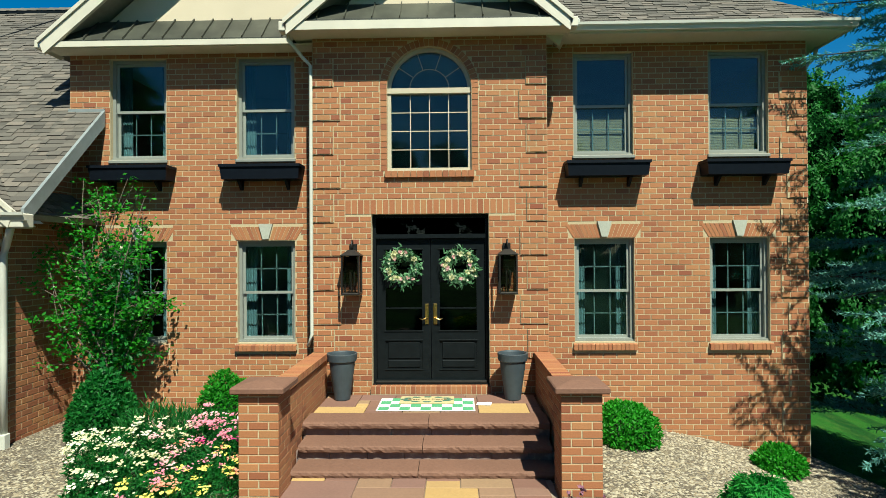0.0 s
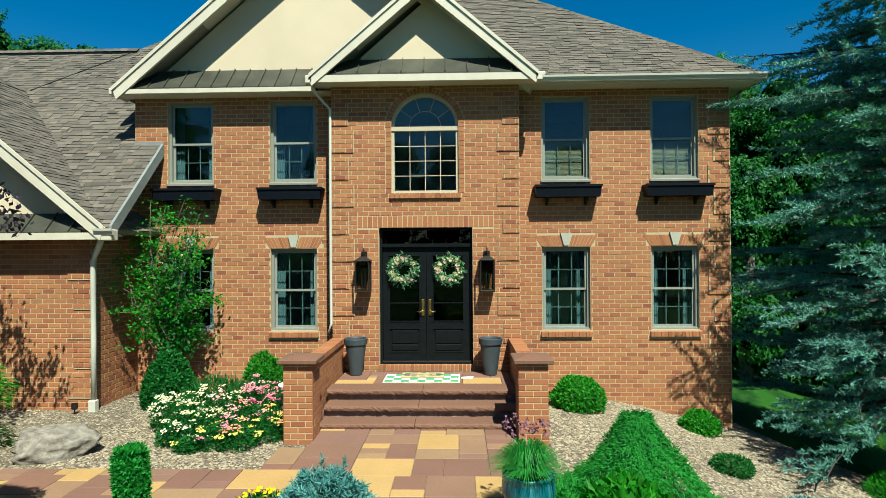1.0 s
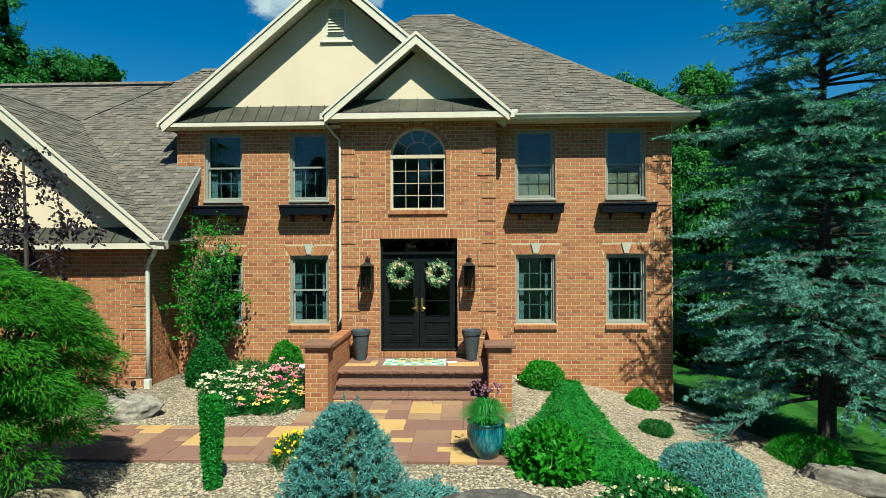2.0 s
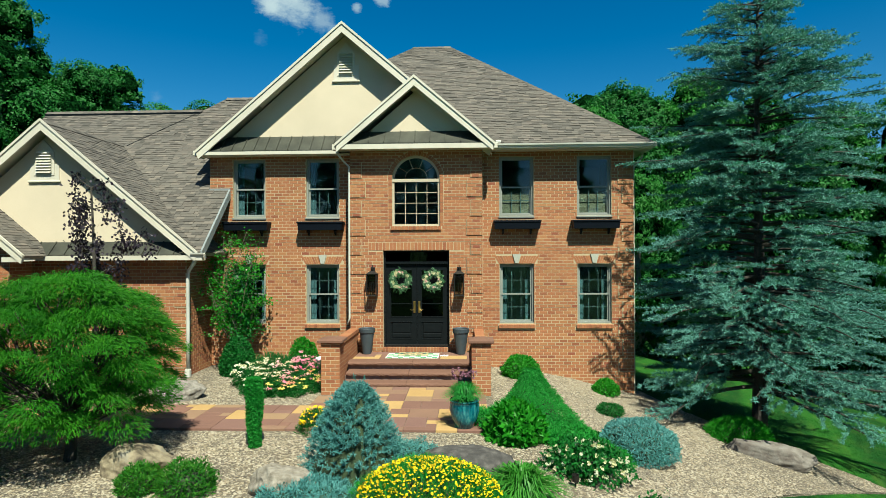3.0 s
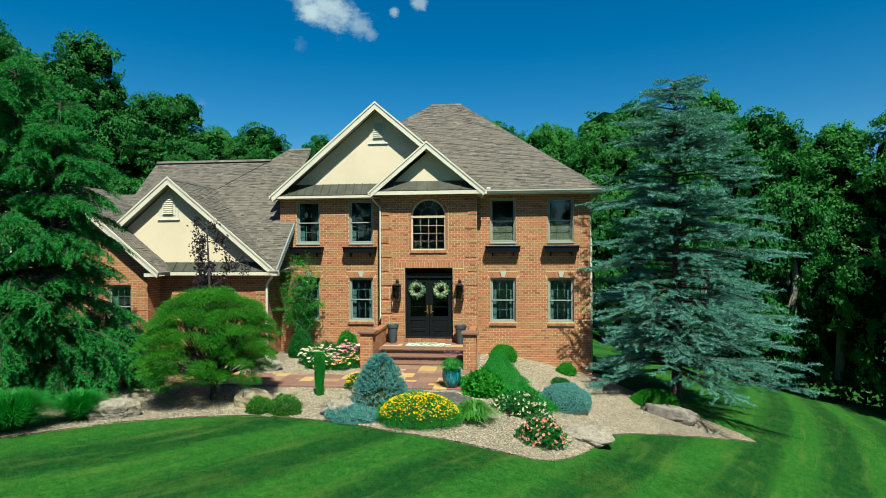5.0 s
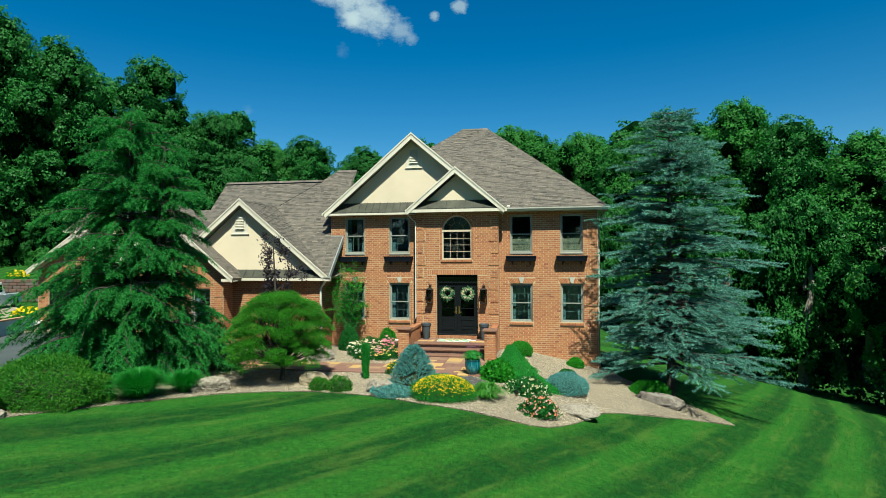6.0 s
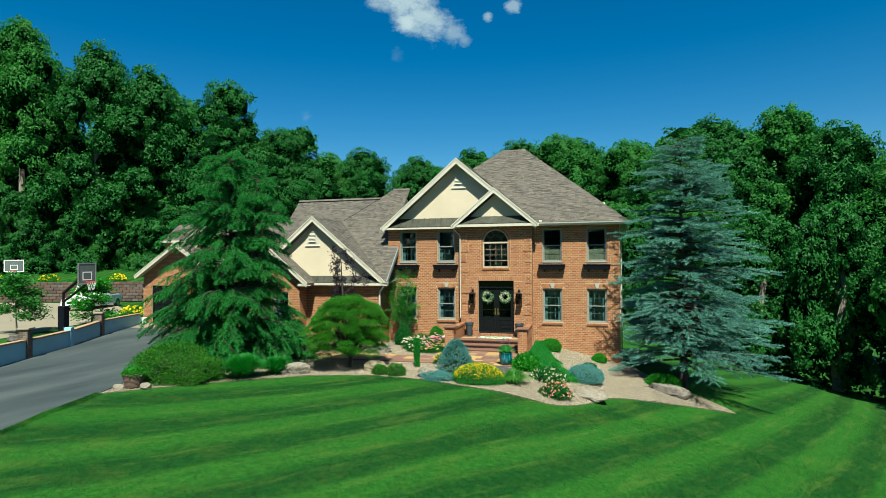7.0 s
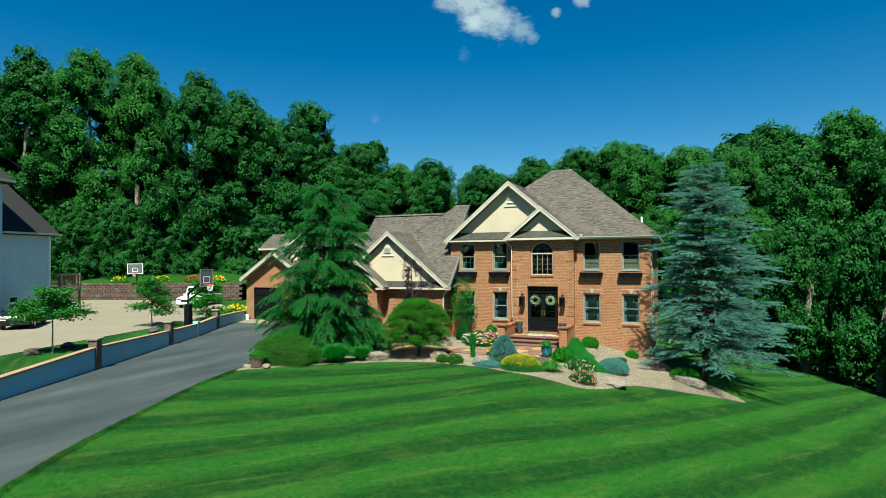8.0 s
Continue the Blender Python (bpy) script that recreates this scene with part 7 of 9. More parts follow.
v = np.repeat(oct_v[None], n, 0) * np.stack([sc * rng.uniform(0.9, 1.7, n), sc, sc * rng.uniform(0.5, 0.9, n)], 1)[:, None]
v = v + rng.normal(0, 0.1, v.shape) * sc[:, None, None]
ca, sa = np.cos(ang)[:, None], np.sin(ang)[:, None]
v = np.stack([v[..., 0] * ca - v[..., 1] * sa, v[..., 0] * sa + v[..., 1] * ca, v[..., 2]], -1) + px[:, None]
me = bpy.data.meshes.new("gravel_stones")
me.vertices.add(n * 7)
me.vertices.foreach_set("co", v.astype(np.float32).ravel())
idx = (np.arange(n)[:, None, None] * 7 + oct_f[None]).reshape(-1).astype(np.int32)
me.loops.add(len(idx))
me.loops.foreach_set("vertex_index", idx)
me.polygons.add(n * 5)
me.polygons.foreach_set("loop_start", np.arange(0, n * 15, 3, dtype=np.int32))
me.materials.append(M_STONES)
me.update(calc_edges=True)
solid("gravel_stones", me, "loose tan and cream river stones", "gravel", "stuff")

# turf blades where the lawn comes nearest
rng = np.random.default_rng(78)
N = 250000
x, y = rng.uniform(-9, 14, N), -8 - 17 * rng.random(N) ** 1.1
extra = 60000
x = np.concatenate([x, rng.uniform(4.5, 16, extra)])
y = np.concatenate([y, rng.uniform(-9, 4, extra)])
drive_x = np.interp(y, [-31.0, -24.2, -20.9, -15.5, -12.7], [-1.2, -5.05, -6.8, -9.1, -9.98])
out = x > drive_x + 0.03
for (ax, ay), (bx, by) in zip(BED, BED[1:] + BED[:1]):
    if ay != by:
        out ^= ((ay > y) != (by > y)) & (x < (bx - ax) * (y - ay) / (by - ay) + ax)
x, y = x[out], y[out]
z = np.array([ground_z(a, b) for a, b in zip(x, y)])
b = np.stack([x, y, z - 0.008], 1)
d = unit(rng.normal(size=b.shape) * [0.55, 0.55, 0.1] + [0, 0, 0.7])
side = unit(np.cross(d, rng.normal(size=b.shape))) * rng.uniform(0.004, 0.008, (len(b), 1))
tri = np.stack([b + side, b - side, b + d * rng.uniform(0.02, 0.05, (len(b), 1))], 1)
solid("turf", mesh_np("turf", tri, 3, M_TURF), "short mown grass blades", "grass", "stuff")


# grass that leans over the driveway's edge
rng = np.random.default_rng(79)
edge = np.array([p for p in DRIVE[:41] if p[1] < -12.6])
k = rng.integers(0, len(edge) - 1, 30000)
u = rng.random((30000, 1))
xy = edge[k] * (1 - u) + edge[k + 1] * u
ragged = 0.05 + 0.05 * lumps(np.c_[xy, 0 * xy[:, :1]], 1.7, 3.0)
b = np.c_[xy[:, 0] - ragged + np.abs(rng.normal(0, 0.10, len(xy))), xy[:, 1], [ground_z(*q) + 0.012 for q in xy]]
d = unit(rng.normal(size=b.shape) * [0.5, 0.5, 0.1] + [-0.35, 0, 0.7])
side = unit(np.cross(d, rng.normal(size=b.shape))) * 0.007
solid("turf_edge", mesh_np("turf_edge", np.stack([b + side, b - side, b + d * rng.uniform(0.03, 0.08, (len(b), 1))], 1), 3, M_TURF), "ragged grass edge along the driveway", "grass", "stuff")


# ---- boundary wall along the driveway ----
M_PILLAR = grained("pillar_stone", [(0.0, (0.080, 0.062, 0.048)), (0.5, (0.125, 0.100, 0.078)), (1.0, (0.170, 0.140, 0.110))], 25, 0.95, 0.6, 0.008, 1.0, random_of="island")
bw = thing("boundary_wall", (0, 0, 0), "low white rendered wall with a tan brick coping along the driveway", "garden wall")
line = [(-9.1, -28.2), (-13.2, -19.6), (-15.5, -14.7), (-18.55, -8.3), (-19.8, -5.2), (-21.5, -1.9), (-22.6, 0.6), (-23.5, 2.9)]
tops = [0.62, 0.82, 1.02, 0.88, 0.86, 0.92, 0.86, 0.80]
for (a, b), (ta, tb) in zip(zip(line, line[1:]), zip(tops, tops[1:])):
    a, b = Vector(a), Vector(b)
    d = (b - a).normalized()
    s = Vector((-d.y, d.x)) * 0.10
    za, zb = ground_z(*a), ground_z(*b)
    m = Mesh()
    m.add([(*(a + s), za - 0.3), (*(a - s), za - 0.3), (*(b - s), zb - 0.3), (*(b + s), zb - 0.3), (*(a + s), za + ta - 0.15), (*(a - s), za + ta - 0.15), (*(b - s), zb + tb - 0.15), (*(b + s), zb + tb - 0.15)],
          [(0, 3, 2, 1), (4, 5, 6, 7), (0, 1, 5, 4), (1, 2, 6, 5), (2, 3, 7, 6), (3, 0, 4, 7)])
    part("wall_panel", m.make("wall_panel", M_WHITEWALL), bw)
    n = max(3, int((b - a).length / 0.45))
    s = s * 1.5
    for i in range(n):
        p, q = a.lerp(b, (i + 0.01) / n), a.lerp(b, (i + 0.99) / n)
        zp, zq = za + ta - 0.148 + (zb + tb - za - ta) * i / n, za + ta - 0.148 + (zb + tb - za - ta) * (i + 1) / n
        m = Mesh().add([(*(p + s), zp), (*(p - s), zp), (*(q - s), zq), (*(q + s), zq), (*(p + s), zp + 0.07), (*(p - s), zp + 0.07), (*(q - s), zq + 0.07), (*(q + s), zq + 0.07)],
                       [(0, 3, 2, 1), (4, 5, 6, 7), (0, 1, 5, 4), (1, 2, 6, 5), (2, 3, 7, 6), (3, 0, 4, 7)])
        part("coping", m.make("coping", M_COPING), bw)
for k, (px_, py_) in enumerate((line[2], line[3], line[5])):
    zz = ground_z(px_, py_)
    p = part("pillar", Mesh().box(-0.17, 0.17, -0.17, 0.17, -0.3, 1.22).make("pillar_core", M_MORTAR), bw, "grey-brown stone pillar with a pale cap", loc=(px_, py_, zz), rz=24)
    m = Mesh()
    for r in range(15):
        for f in range(4):
            ca, sa = math.cos(math.pi / 2 * f), math.sin(math.pi / 2 * f)
            for u0, u1 in (((-0.18, -0.005), (0.005, 0.18)) if r % 2 else ((-0.18, -0.095), (-0.085, 0.085), (0.095, 0.18))):
                pts = [(u0, -0.18), (u1, -0.18), (u1, -0.165), (u0, -0.165)]
                m.prism([(x0 * ca - y0 * sa, x0 * sa + y0 * ca) for x0, y0 in pts], 0.0 + r * 0.081, 0.07 + r * 0.081, "z")
    tagged(part("pillar_facing", m.make("pillar_bricks", M_PILLAR), p), kind="stuff")
    part("cap", Mesh().cbox(-0.24, 0.24, -0.24, 0.24, 1.22, 1.30, 0.015).make("pillar_cap", M_CONCRETE), p)
zz = ground_z(*line[4])
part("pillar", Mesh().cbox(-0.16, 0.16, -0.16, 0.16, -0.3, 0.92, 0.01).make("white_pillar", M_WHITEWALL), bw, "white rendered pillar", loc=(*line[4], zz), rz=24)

# ---- next door ----
COURT = [(-24.5, -9.0), (-25.6, -4.0), (-27.5, 3.0), (-31.5, 10.0), (-38.5, 15.6), (-47.0, 14.6), (-53.5, 12.3), (-54, 8.0), (-44.0, 3.0), (-38.0, -1.0), (-36.0, -8.0), (-33.0, -18.0), (-22.0, -24.0), (-22.5, -15.0)]
solid("neighbour_driveway", sheet("neighbour_driveway", COURT, 1.5, 0.04, M_CONCRETE), "pale tan concrete drive next door", "driveway")
nb = thing("neighbour_house", (-39.6, -1.0, 0.0), "white sided neighbouring house with a charcoal roof", "house", rz=17.5)
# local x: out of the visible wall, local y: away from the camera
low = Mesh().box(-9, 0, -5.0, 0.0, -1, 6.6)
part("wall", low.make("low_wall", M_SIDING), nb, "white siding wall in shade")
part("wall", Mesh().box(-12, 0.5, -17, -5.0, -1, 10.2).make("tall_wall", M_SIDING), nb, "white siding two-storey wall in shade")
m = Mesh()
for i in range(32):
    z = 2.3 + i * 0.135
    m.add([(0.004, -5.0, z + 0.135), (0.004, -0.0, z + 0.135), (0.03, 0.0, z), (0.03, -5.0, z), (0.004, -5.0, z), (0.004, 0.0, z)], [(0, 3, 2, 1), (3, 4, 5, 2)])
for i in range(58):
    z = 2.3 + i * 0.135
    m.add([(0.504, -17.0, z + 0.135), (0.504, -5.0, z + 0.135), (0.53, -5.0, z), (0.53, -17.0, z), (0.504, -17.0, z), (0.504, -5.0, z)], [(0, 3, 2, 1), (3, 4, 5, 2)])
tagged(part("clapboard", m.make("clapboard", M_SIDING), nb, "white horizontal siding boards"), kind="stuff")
part("roof", Mesh().prism([(0.5, 6.55), (0.5, 6.75), (-4.5, 11.2), (-9.5, 6.75), (-9.5, 6.55)], -5.0, 0.45).make("low_roof", M_DARKROOF), nb)
part("roof", Mesh().prism([(1.0, 10.15), (1.0, 10.4), (-5.5, 15.5), (-12.5, 10.4), (-12.5, 10.15)], -17.4, -4.5).make("tall_roof", M_DARKROOF), nb)
part("gutter", Mesh().box(0.5, 0.62, -5.0, 0.5, 6.62, 6.76).make("low_gutter", M_GUTTER), nb)
part("gutter", Mesh().box(1.0, 1.12, -17.4, -4.5, 10.24, 10.40).make("tall_gutter", M_GUTTER), nb)
part("corner_board", Mesh().box(0.0, 0.05, -0.16, 0.02, -0.2, 6.6).make("corner_post", M_WHITE), nb)
for y0, z0, w0, h0, xx in ((-8.2, 6.9, 1.1, 1.9, 0.53), (-3.9, 1.5, 0.8, 0.5, 0.03)):
    w = part("window", ring(Mesh(), 0, w0, 0, h0, -0.03, 0.03, 0.07).make("neighbour_window", M_WHITE), nb, loc=(xx, y0, z0), rz=90)
    part("pane", Mesh().box(0.07, w0 - 0.07, -0.008, 0.008, 0.07, h0 - 0.07).make("neighbour_pane", M_DARKGLASS), w)
deck = thing("deck", (-39.6, -1.0, 0.0), "brown timber deck on posts behind the neighbouring house", "deck", rz=17.5)
part("platform", Mesh().box(-3.0, 0.9, 0.05, 2.3, 2.15, 2.4).make("platform", M_DECK), deck)
for px_, py_ in ((0.82, 0.15), (0.82, 2.2), (-1.0, 2.2), (-2.9, 2.2)):
    part("post", Mesh().box(px_ - 0.07, px_ + 0.07, py_ - 0.07, py_ + 0.07, -0.3, 3.55).make("post", M_DECK), deck)
for zz in (2.60, 3.4):
    part("rail", Mesh().box(0.77, 0.87, 0.2, 2.15, zz, zz + 0.09).make("rail", M_DECK), deck)
    part("rail", Mesh().box(-2.9, 0.75, 2.15, 2.25, zz, zz + 0.09).make("rail", M_DECK), deck)
for i in range(13):
    part("baluster", Mesh().box(0.80, 0.84, 0.30 + i * 0.145, 0.34 + i * 0.145, 2.69, 3.4).make("baluster", M_DECK), deck)
for i in range(20):
    part("baluster", Mesh().box(-2.8 + i * 0.175, -2.76 + i * 0.175, 2.18, 2.22, 2.69, 3.4).make("baluster", M_DECK), deck)
# an added black sheet stands in for the shade below the platform
part("skirt", Mesh().box(-2.9, 0.2, 0.6, 0.65, 0.0, 2.15).make("skirt", M_BOX), deck, "black panel standing for the shade under the deck")


def vehicle(name, loc, rz, paint, label, long, wide, high, pickup):
    """A parked car: shaped body, glass house, wheels with rims, lamps and grille."""
    t = thing(name, loc, label, "car", rz=rz)
    L, W, H = long / 2, wide / 2, high
    prof = [(-L, 0.35), (-L, 0.75), (-L + 0.12, 0.95), (-L + 1.1, 1.06), (-0.35 * L, 1.10), (L - 0.5, 1.08), (L - 0.06, 0.98), (L, 0.70), (L, 0.35), (L - 0.3, 0.25), (-L + 0.3, 0.25)]
    b = bmesh.new()
    lo = [b.verts.new((p[0], -W, p[1])) for p in prof]
    f = b.faces.new(lo)
    ext = bmesh.ops.extrude_face_region(b, geom=[f])
    for v in [g for g in ext["geom"] if isinstance(g, bmesh.types.BMVert)]:
        v.co.y = W
    bmesh.ops.recalc_face_normals(b, faces=b.faces[:])
    bmesh.ops.bevel(b, geom=b.edges[:], offset=0.07, segments=2, affect="EDGES")
    part("body", Mesh().bm(b).make("body", paint, False), t)
    c0, c1 = (-L + 1.35, 0.35 * L) if pickup else (-L + 1.25, L - 0.35)
    b = bmesh.new()
    prof = [(c0, 1.05), (c0 + 0.55, H), (c1 - 0.35, H), (c1, 1.05)]
    lo = [b.verts.new((p[0], -W + 0.10 + 0.10 * (p[1] > 1.2), p[1])) for p in prof]
    hi = [b.verts.new((p[0], W - 0.10 - 0.10 * (p[1] > 1.2), p[1])) for p in prof]
    b.faces.new(lo), b.faces.new(hi[::-1])
    for i in range(4):
        b.faces.new((lo[i], hi[i], hi[(i + 1) % 4], lo[(i + 1) % 4]))
    bmesh.ops.recalc_face_normals(b, faces=b.faces[:])
    bmesh.ops.bevel(b, geom=b.edges[:], offset=0.05, segments=2, affect="EDGES")
    part("cabin", Mesh().bm(b).make("cabin", paint if pickup else M_CARGLASS), t, "dark tinted glass" if not pickup else "")
    if pickup:
        for sy in (-1, 1):
            for a0, a1 in ((c0 + 0.42, c0 + 1.25), (c0 + 1.35, c1 - 0.45)):
                part("window", Mesh().prism([(a0, 1.12), (a1, 1.12), (a1 - 0.02, H - 0.14), (a0 + 0.22 * (a0 < c0 + 0.5), H - 0.14)], sy * (W - 0.13) - 0.012, sy * (W - 0.13) + 0.012).make("side_window", M_CARGLASS), t, "dark tinted side window")
        part("windscreen", Mesh().add([(c0 + 0.06, -W + 0.24, 1.12), (c0 + 0.06, W - 0.24, 1.12), (c0 + 0.47, W - 0.28, H - 0.10), (c0 + 0.47, -W + 0.28, H - 0.10), (c0 + 0.12, -W + 0.24, 1.12), (c0 + 0.12, W - 0.24, 1.12), (c0 + 0.53, W - 0.28, H - 0.10), (c0 + 0.53, -W + 0.28, H - 0.10)], [(0, 3, 2, 1), (4, 5, 6, 7), (0, 1, 5, 4), (2, 3, 7, 6)]).make("windscreen", M_CARGLASS), t, "dark windscreen")
        part("bed", Mesh().box(c1 + 0.1, L - 0.08, -W + 0.10, W - 0.10, 1.085, 1.10).make("load_bed", M_IRON), t, "dark load bed")
    part("roof", Mesh().cbox(c0 + 0.5, c1 - 0.3, -W + 0.22, W - 0.22, H - 0.03, H + 0.03, 0.02).make("car_roof", paint), t)
    for sx in (-L + 0.85, L - 0.85):
        for sy in (-W + 0.08, W - 0.08):
            w = Mesh()
            n = 22
            ringp = [(0.34, -0.11), (0.36, -0.07), (0.36, 0.07), (0.34, 0.11), (0.22, 0.11), (0.22, -0.11)]
            w.v = [(r * math.cos(2 * math.pi * i / n), q, r * math.sin(2 * math.pi * i / n)) for i in range(n) for r, q in ringp]
            w.f = [(i * 6 + k, i * 6 + (k + 1) % 6, ((i + 1) % n) * 6 + (k + 1) % 6, ((i + 1) % n) * 6 + k) for i in range(n) for k in range(6)]
            wh = part("wheel", w.make("tyre", M_TYRE, True), t, "black tyre", loc=(sx, sy, 0.34))
            r = Mesh()
            r.v = [(0.22 * math.cos(2 * math.pi * i / n), q, 0.22 * math.sin(2 * math.pi * i / n)) for q in (-0.09, 0.09) for i in range(n)]
            r.f = [tuple(range(n)), tuple(range(n, 2 * n))[::-1]] + [(i, (i + 1) % n, n + (i + 1) % n, n + i) for i in range(n)]
            part("rim", r.make("rim", M_CHROME), wh, "bright alloy rim")
    for sy in (-1, 1):
        part("headlight", Mesh().cbox(-L - 0.02, -L + 0.16, sy * (W - 0.28) - 0.20, sy * (W - 0.28) + 0.20, 0.70, 0.88, 0.03).make("headlight", M_CHROME), t, "clear headlight")
        part("mirror", Mesh().cbox(c0 + 0.25, c0 + 0.40, sy * (W + 0.08) - 0.08, sy * (W + 0.08) + 0.08, 1.08, 1.24, 0.03).make("mirror", paint), t)
    part("grille", Mesh().cbox(-L - 0.02, -L + 0.1, -0.5, 0.5, 0.55, 0.76, 0.02).make("grille", M_IRON), t)
    part("bumper", Mesh().cbox(-L - 0.05, -L + 0.12, -W + 0.08, W - 0.08, 0.32, 0.52, 0.03).make("bumper", paint), t)
    return t


M_CARGLASS = plain("car_glass", (0.012, 0.014, 0.016), 0.06, 0, 0.05, 3, 0)
vehicle("parked_car", (-35.2, -5.6, ground_z(-35.2, -5.6) + 0.04), 137, M_CARBLACK, "glossy black car parked next door", 4.7, 1.85, 1.55, False)
vehicle("pickup_truck", (-36.6, 11.6, ground_z(-36.6, 11.6) + 0.05), 109, M_CARWHITE, "white pickup truck parked behind a young tree", 5.7, 2.0, 1.90, True)


def hoop(x, y, base_z, rz, label, big):
    """A basketball stand: padded pole, bracing arm, board with a painted square, rim and net."""
    t = thing("basketball_hoop", (x, y, base_z), label, "basketball hoop", "basketball hoops", rz=rz)
    if big:
        part("padding", Mesh().cbox(-0.20, 0.20, -0.20, 0.20, -0.1, 1.75, 0.04).make("padding", M_BOX), t, "black foam padding")
        part("pole", Mesh().tube([(0, 0, 1.7), (0, 0, 2.45), (1.25, 0, 3.35)], 0.085, 8).make("pole", M_IRON), t)
        part("arm", Mesh().tube([(0, 0, 2.0), (0.45, 0, 2.25), (1.45, 0, 2.95)], 0.06, 8).make("arm", M_IRON), t)
        off, w = 1.5, 0.58
    else:
        part("pole", Mesh().tube([(0, 0, -0.2), (0, 0, 2.9), (0.5, 0, 3.3)], 0.075, 8).make("pole", M_IRON), t)
        off, w = 0.6, 0.80
    part("board", Mesh().box(off, off + 0.03, -w, w, 2.95, 4.05).make("board", M_BOARD), t, "clear backboard, grey for the sky's reflection")
    m = Mesh()
    for y0, y1, z0, z1 in ((-w, w, 2.93, 2.99), (-w, w, 4.01, 4.07), (-w, -w + 0.06, 2.99, 4.01), (w - 0.06, w, 2.99, 4.01)):
        m.box(off - 0.012, off + 0.045, y0, y1, z0, z1)
    part("board_frame", m.make("board_frame", M_ZINC if big else M_WHITE), t, "grey board frame" if big else "white board frame")
    m = Mesh()
    for y0, y1, z0, z1 in ((-0.3, 0.3, 3.15, 3.20), (-0.3, 0.3, 3.55, 3.60), (-0.3, -0.25, 3.2, 3.55), (0.25, 0.3, 3.2, 3.55)):
        m.box(off + 0.031, off + 0.036, y0, y1, z0, z1)
    part("target_square", m.make("target_square", M_WHITE), t)
    n = 20
    cx = off + 0.30
    part("rim", Mesh().tube([(cx + 0.23 * math.cos(2 * math.pi * i / n), 0.23 * math.sin(2 * math.pi * i / n), 3.05) for i in range(n + 1)], 0.018, 6).box(off + 0.02, off + 0.12, -0.09, 0.09, 2.98, 3.07).make("rim", M_RED), t, "red rim")
    m = Mesh()
    for i in range(12):
        for s in (-1, 1):
            a0, a1 = 2 * math.pi * i / 12, 2 * math.pi * (i + s) / 12
            m.tube([(cx + 0.22 * math.cos(a0), 0.22 * math.sin(a0), 3.04), (cx + 0.16 * math.cos((a0 + a1) / 2), 0.16 * math.sin((a0 + a1) / 2), 2.83), (cx + 0.13 * math.cos(a1), 0.13 * math.sin(a1), 2.62)], 0.006, 4)
    part("net", m.make("net", M_WHITE), t, "white cord net")


hoop(-23.3, -2.5, ground_z(-23.3, -2.5) - 0.1, 3, "black padded basketball hoop beside the wall", True)
hoop(-49.2, 14.7, ground_z(-49.2, 14.7), -55, "far basketball hoop with a clear backboard", False)

# retaining wall and bank
rw = thing("retaining_wall", (0, 0, 0), "retaining wall of reddish and grey blocks", "retaining wall")
a, b = Vector((-60.0, 11.0)), Vector((-38.0, 18.2))
d = (b - a).normalized()
k = 0
rr = random.Random(6)
for r in range(7):
    u = -0.3 * (r % 2)
    while u < (b - a).length:
        p = a + d * u + Vector((-d.y, d.x)) * 0.04 * r
        zz = 0.1 + r * 0.27
        if k < 290 and r < 7:
            if "block" not in SHAPES_B:
                SHAPES_B["block"] = Mesh().cbox(0.01, 0.60, -0.02, 0.4, 0.005, 0.262, 0.03).make("block", M_BLOCK_ONE)
            part("block", SHAPES_B["block"], rw, loc=(p.x, p.y - rr.uniform(0, 0.03), zz), rz=math.degrees(math.atan2(d.y, d.x)))
            k += 1
        u += 0.62
part("backing", Mesh().prism([(a.x - 0.1, a.y + 0.35), (b.x, b.y + 0.35), (b.x - 2, b.y + 1.4), (a.x - 1, a.y + 1.4)], -0.3, 1.85, "z").make("backing", M_SOIL), rw)
bank = Mesh()
bank.add([(a.x - 6, a.y + 0.3, 1.92), (b.x, b.y + 0.5, 1.92), (b.x + 10, b.y + 3, 0.1), (b.x + 8, b.y + 30, 2.2), (a.x - 6, a.y + 30, 5.5)], [(0, 1, 2, 3, 4)])
solid("grass_bank", bank.make("grass_bank", M_LAWN), "grassy bank above the retaining wall", "grass bank")
for x, y, z, key, n in ((-47.5, 16.6, 1.95, "yellow", 60), (-44.0, 17.6, 1.95, "red", 60), (-41.0, 18.3, 1.95, "yellow", 60), (-52, 14.8, 1.95, "yellow", 50), (-27.0, 6.0, 0.1, "yellow", 90)):
    t = thing("flower_clump", (x, y, z), key + " flowering clump on the bank", "flower clump", "flower clumps on the bank")
    part("foliage", mesh_np("foliage", mound_quads(rng, 600, 0.9, 0.8, 0.6, 0.16, 0.07), 4, LEAF["bright"]), t)
    c = ball(rng, n, 0.1) * [0.9, 0.8, 0.62] + [0, 0, 0.2]
    part("blossom", mesh_np("flowers", discs(rng, c, 0.09, 0.6), 4, PETAL[key]), t)


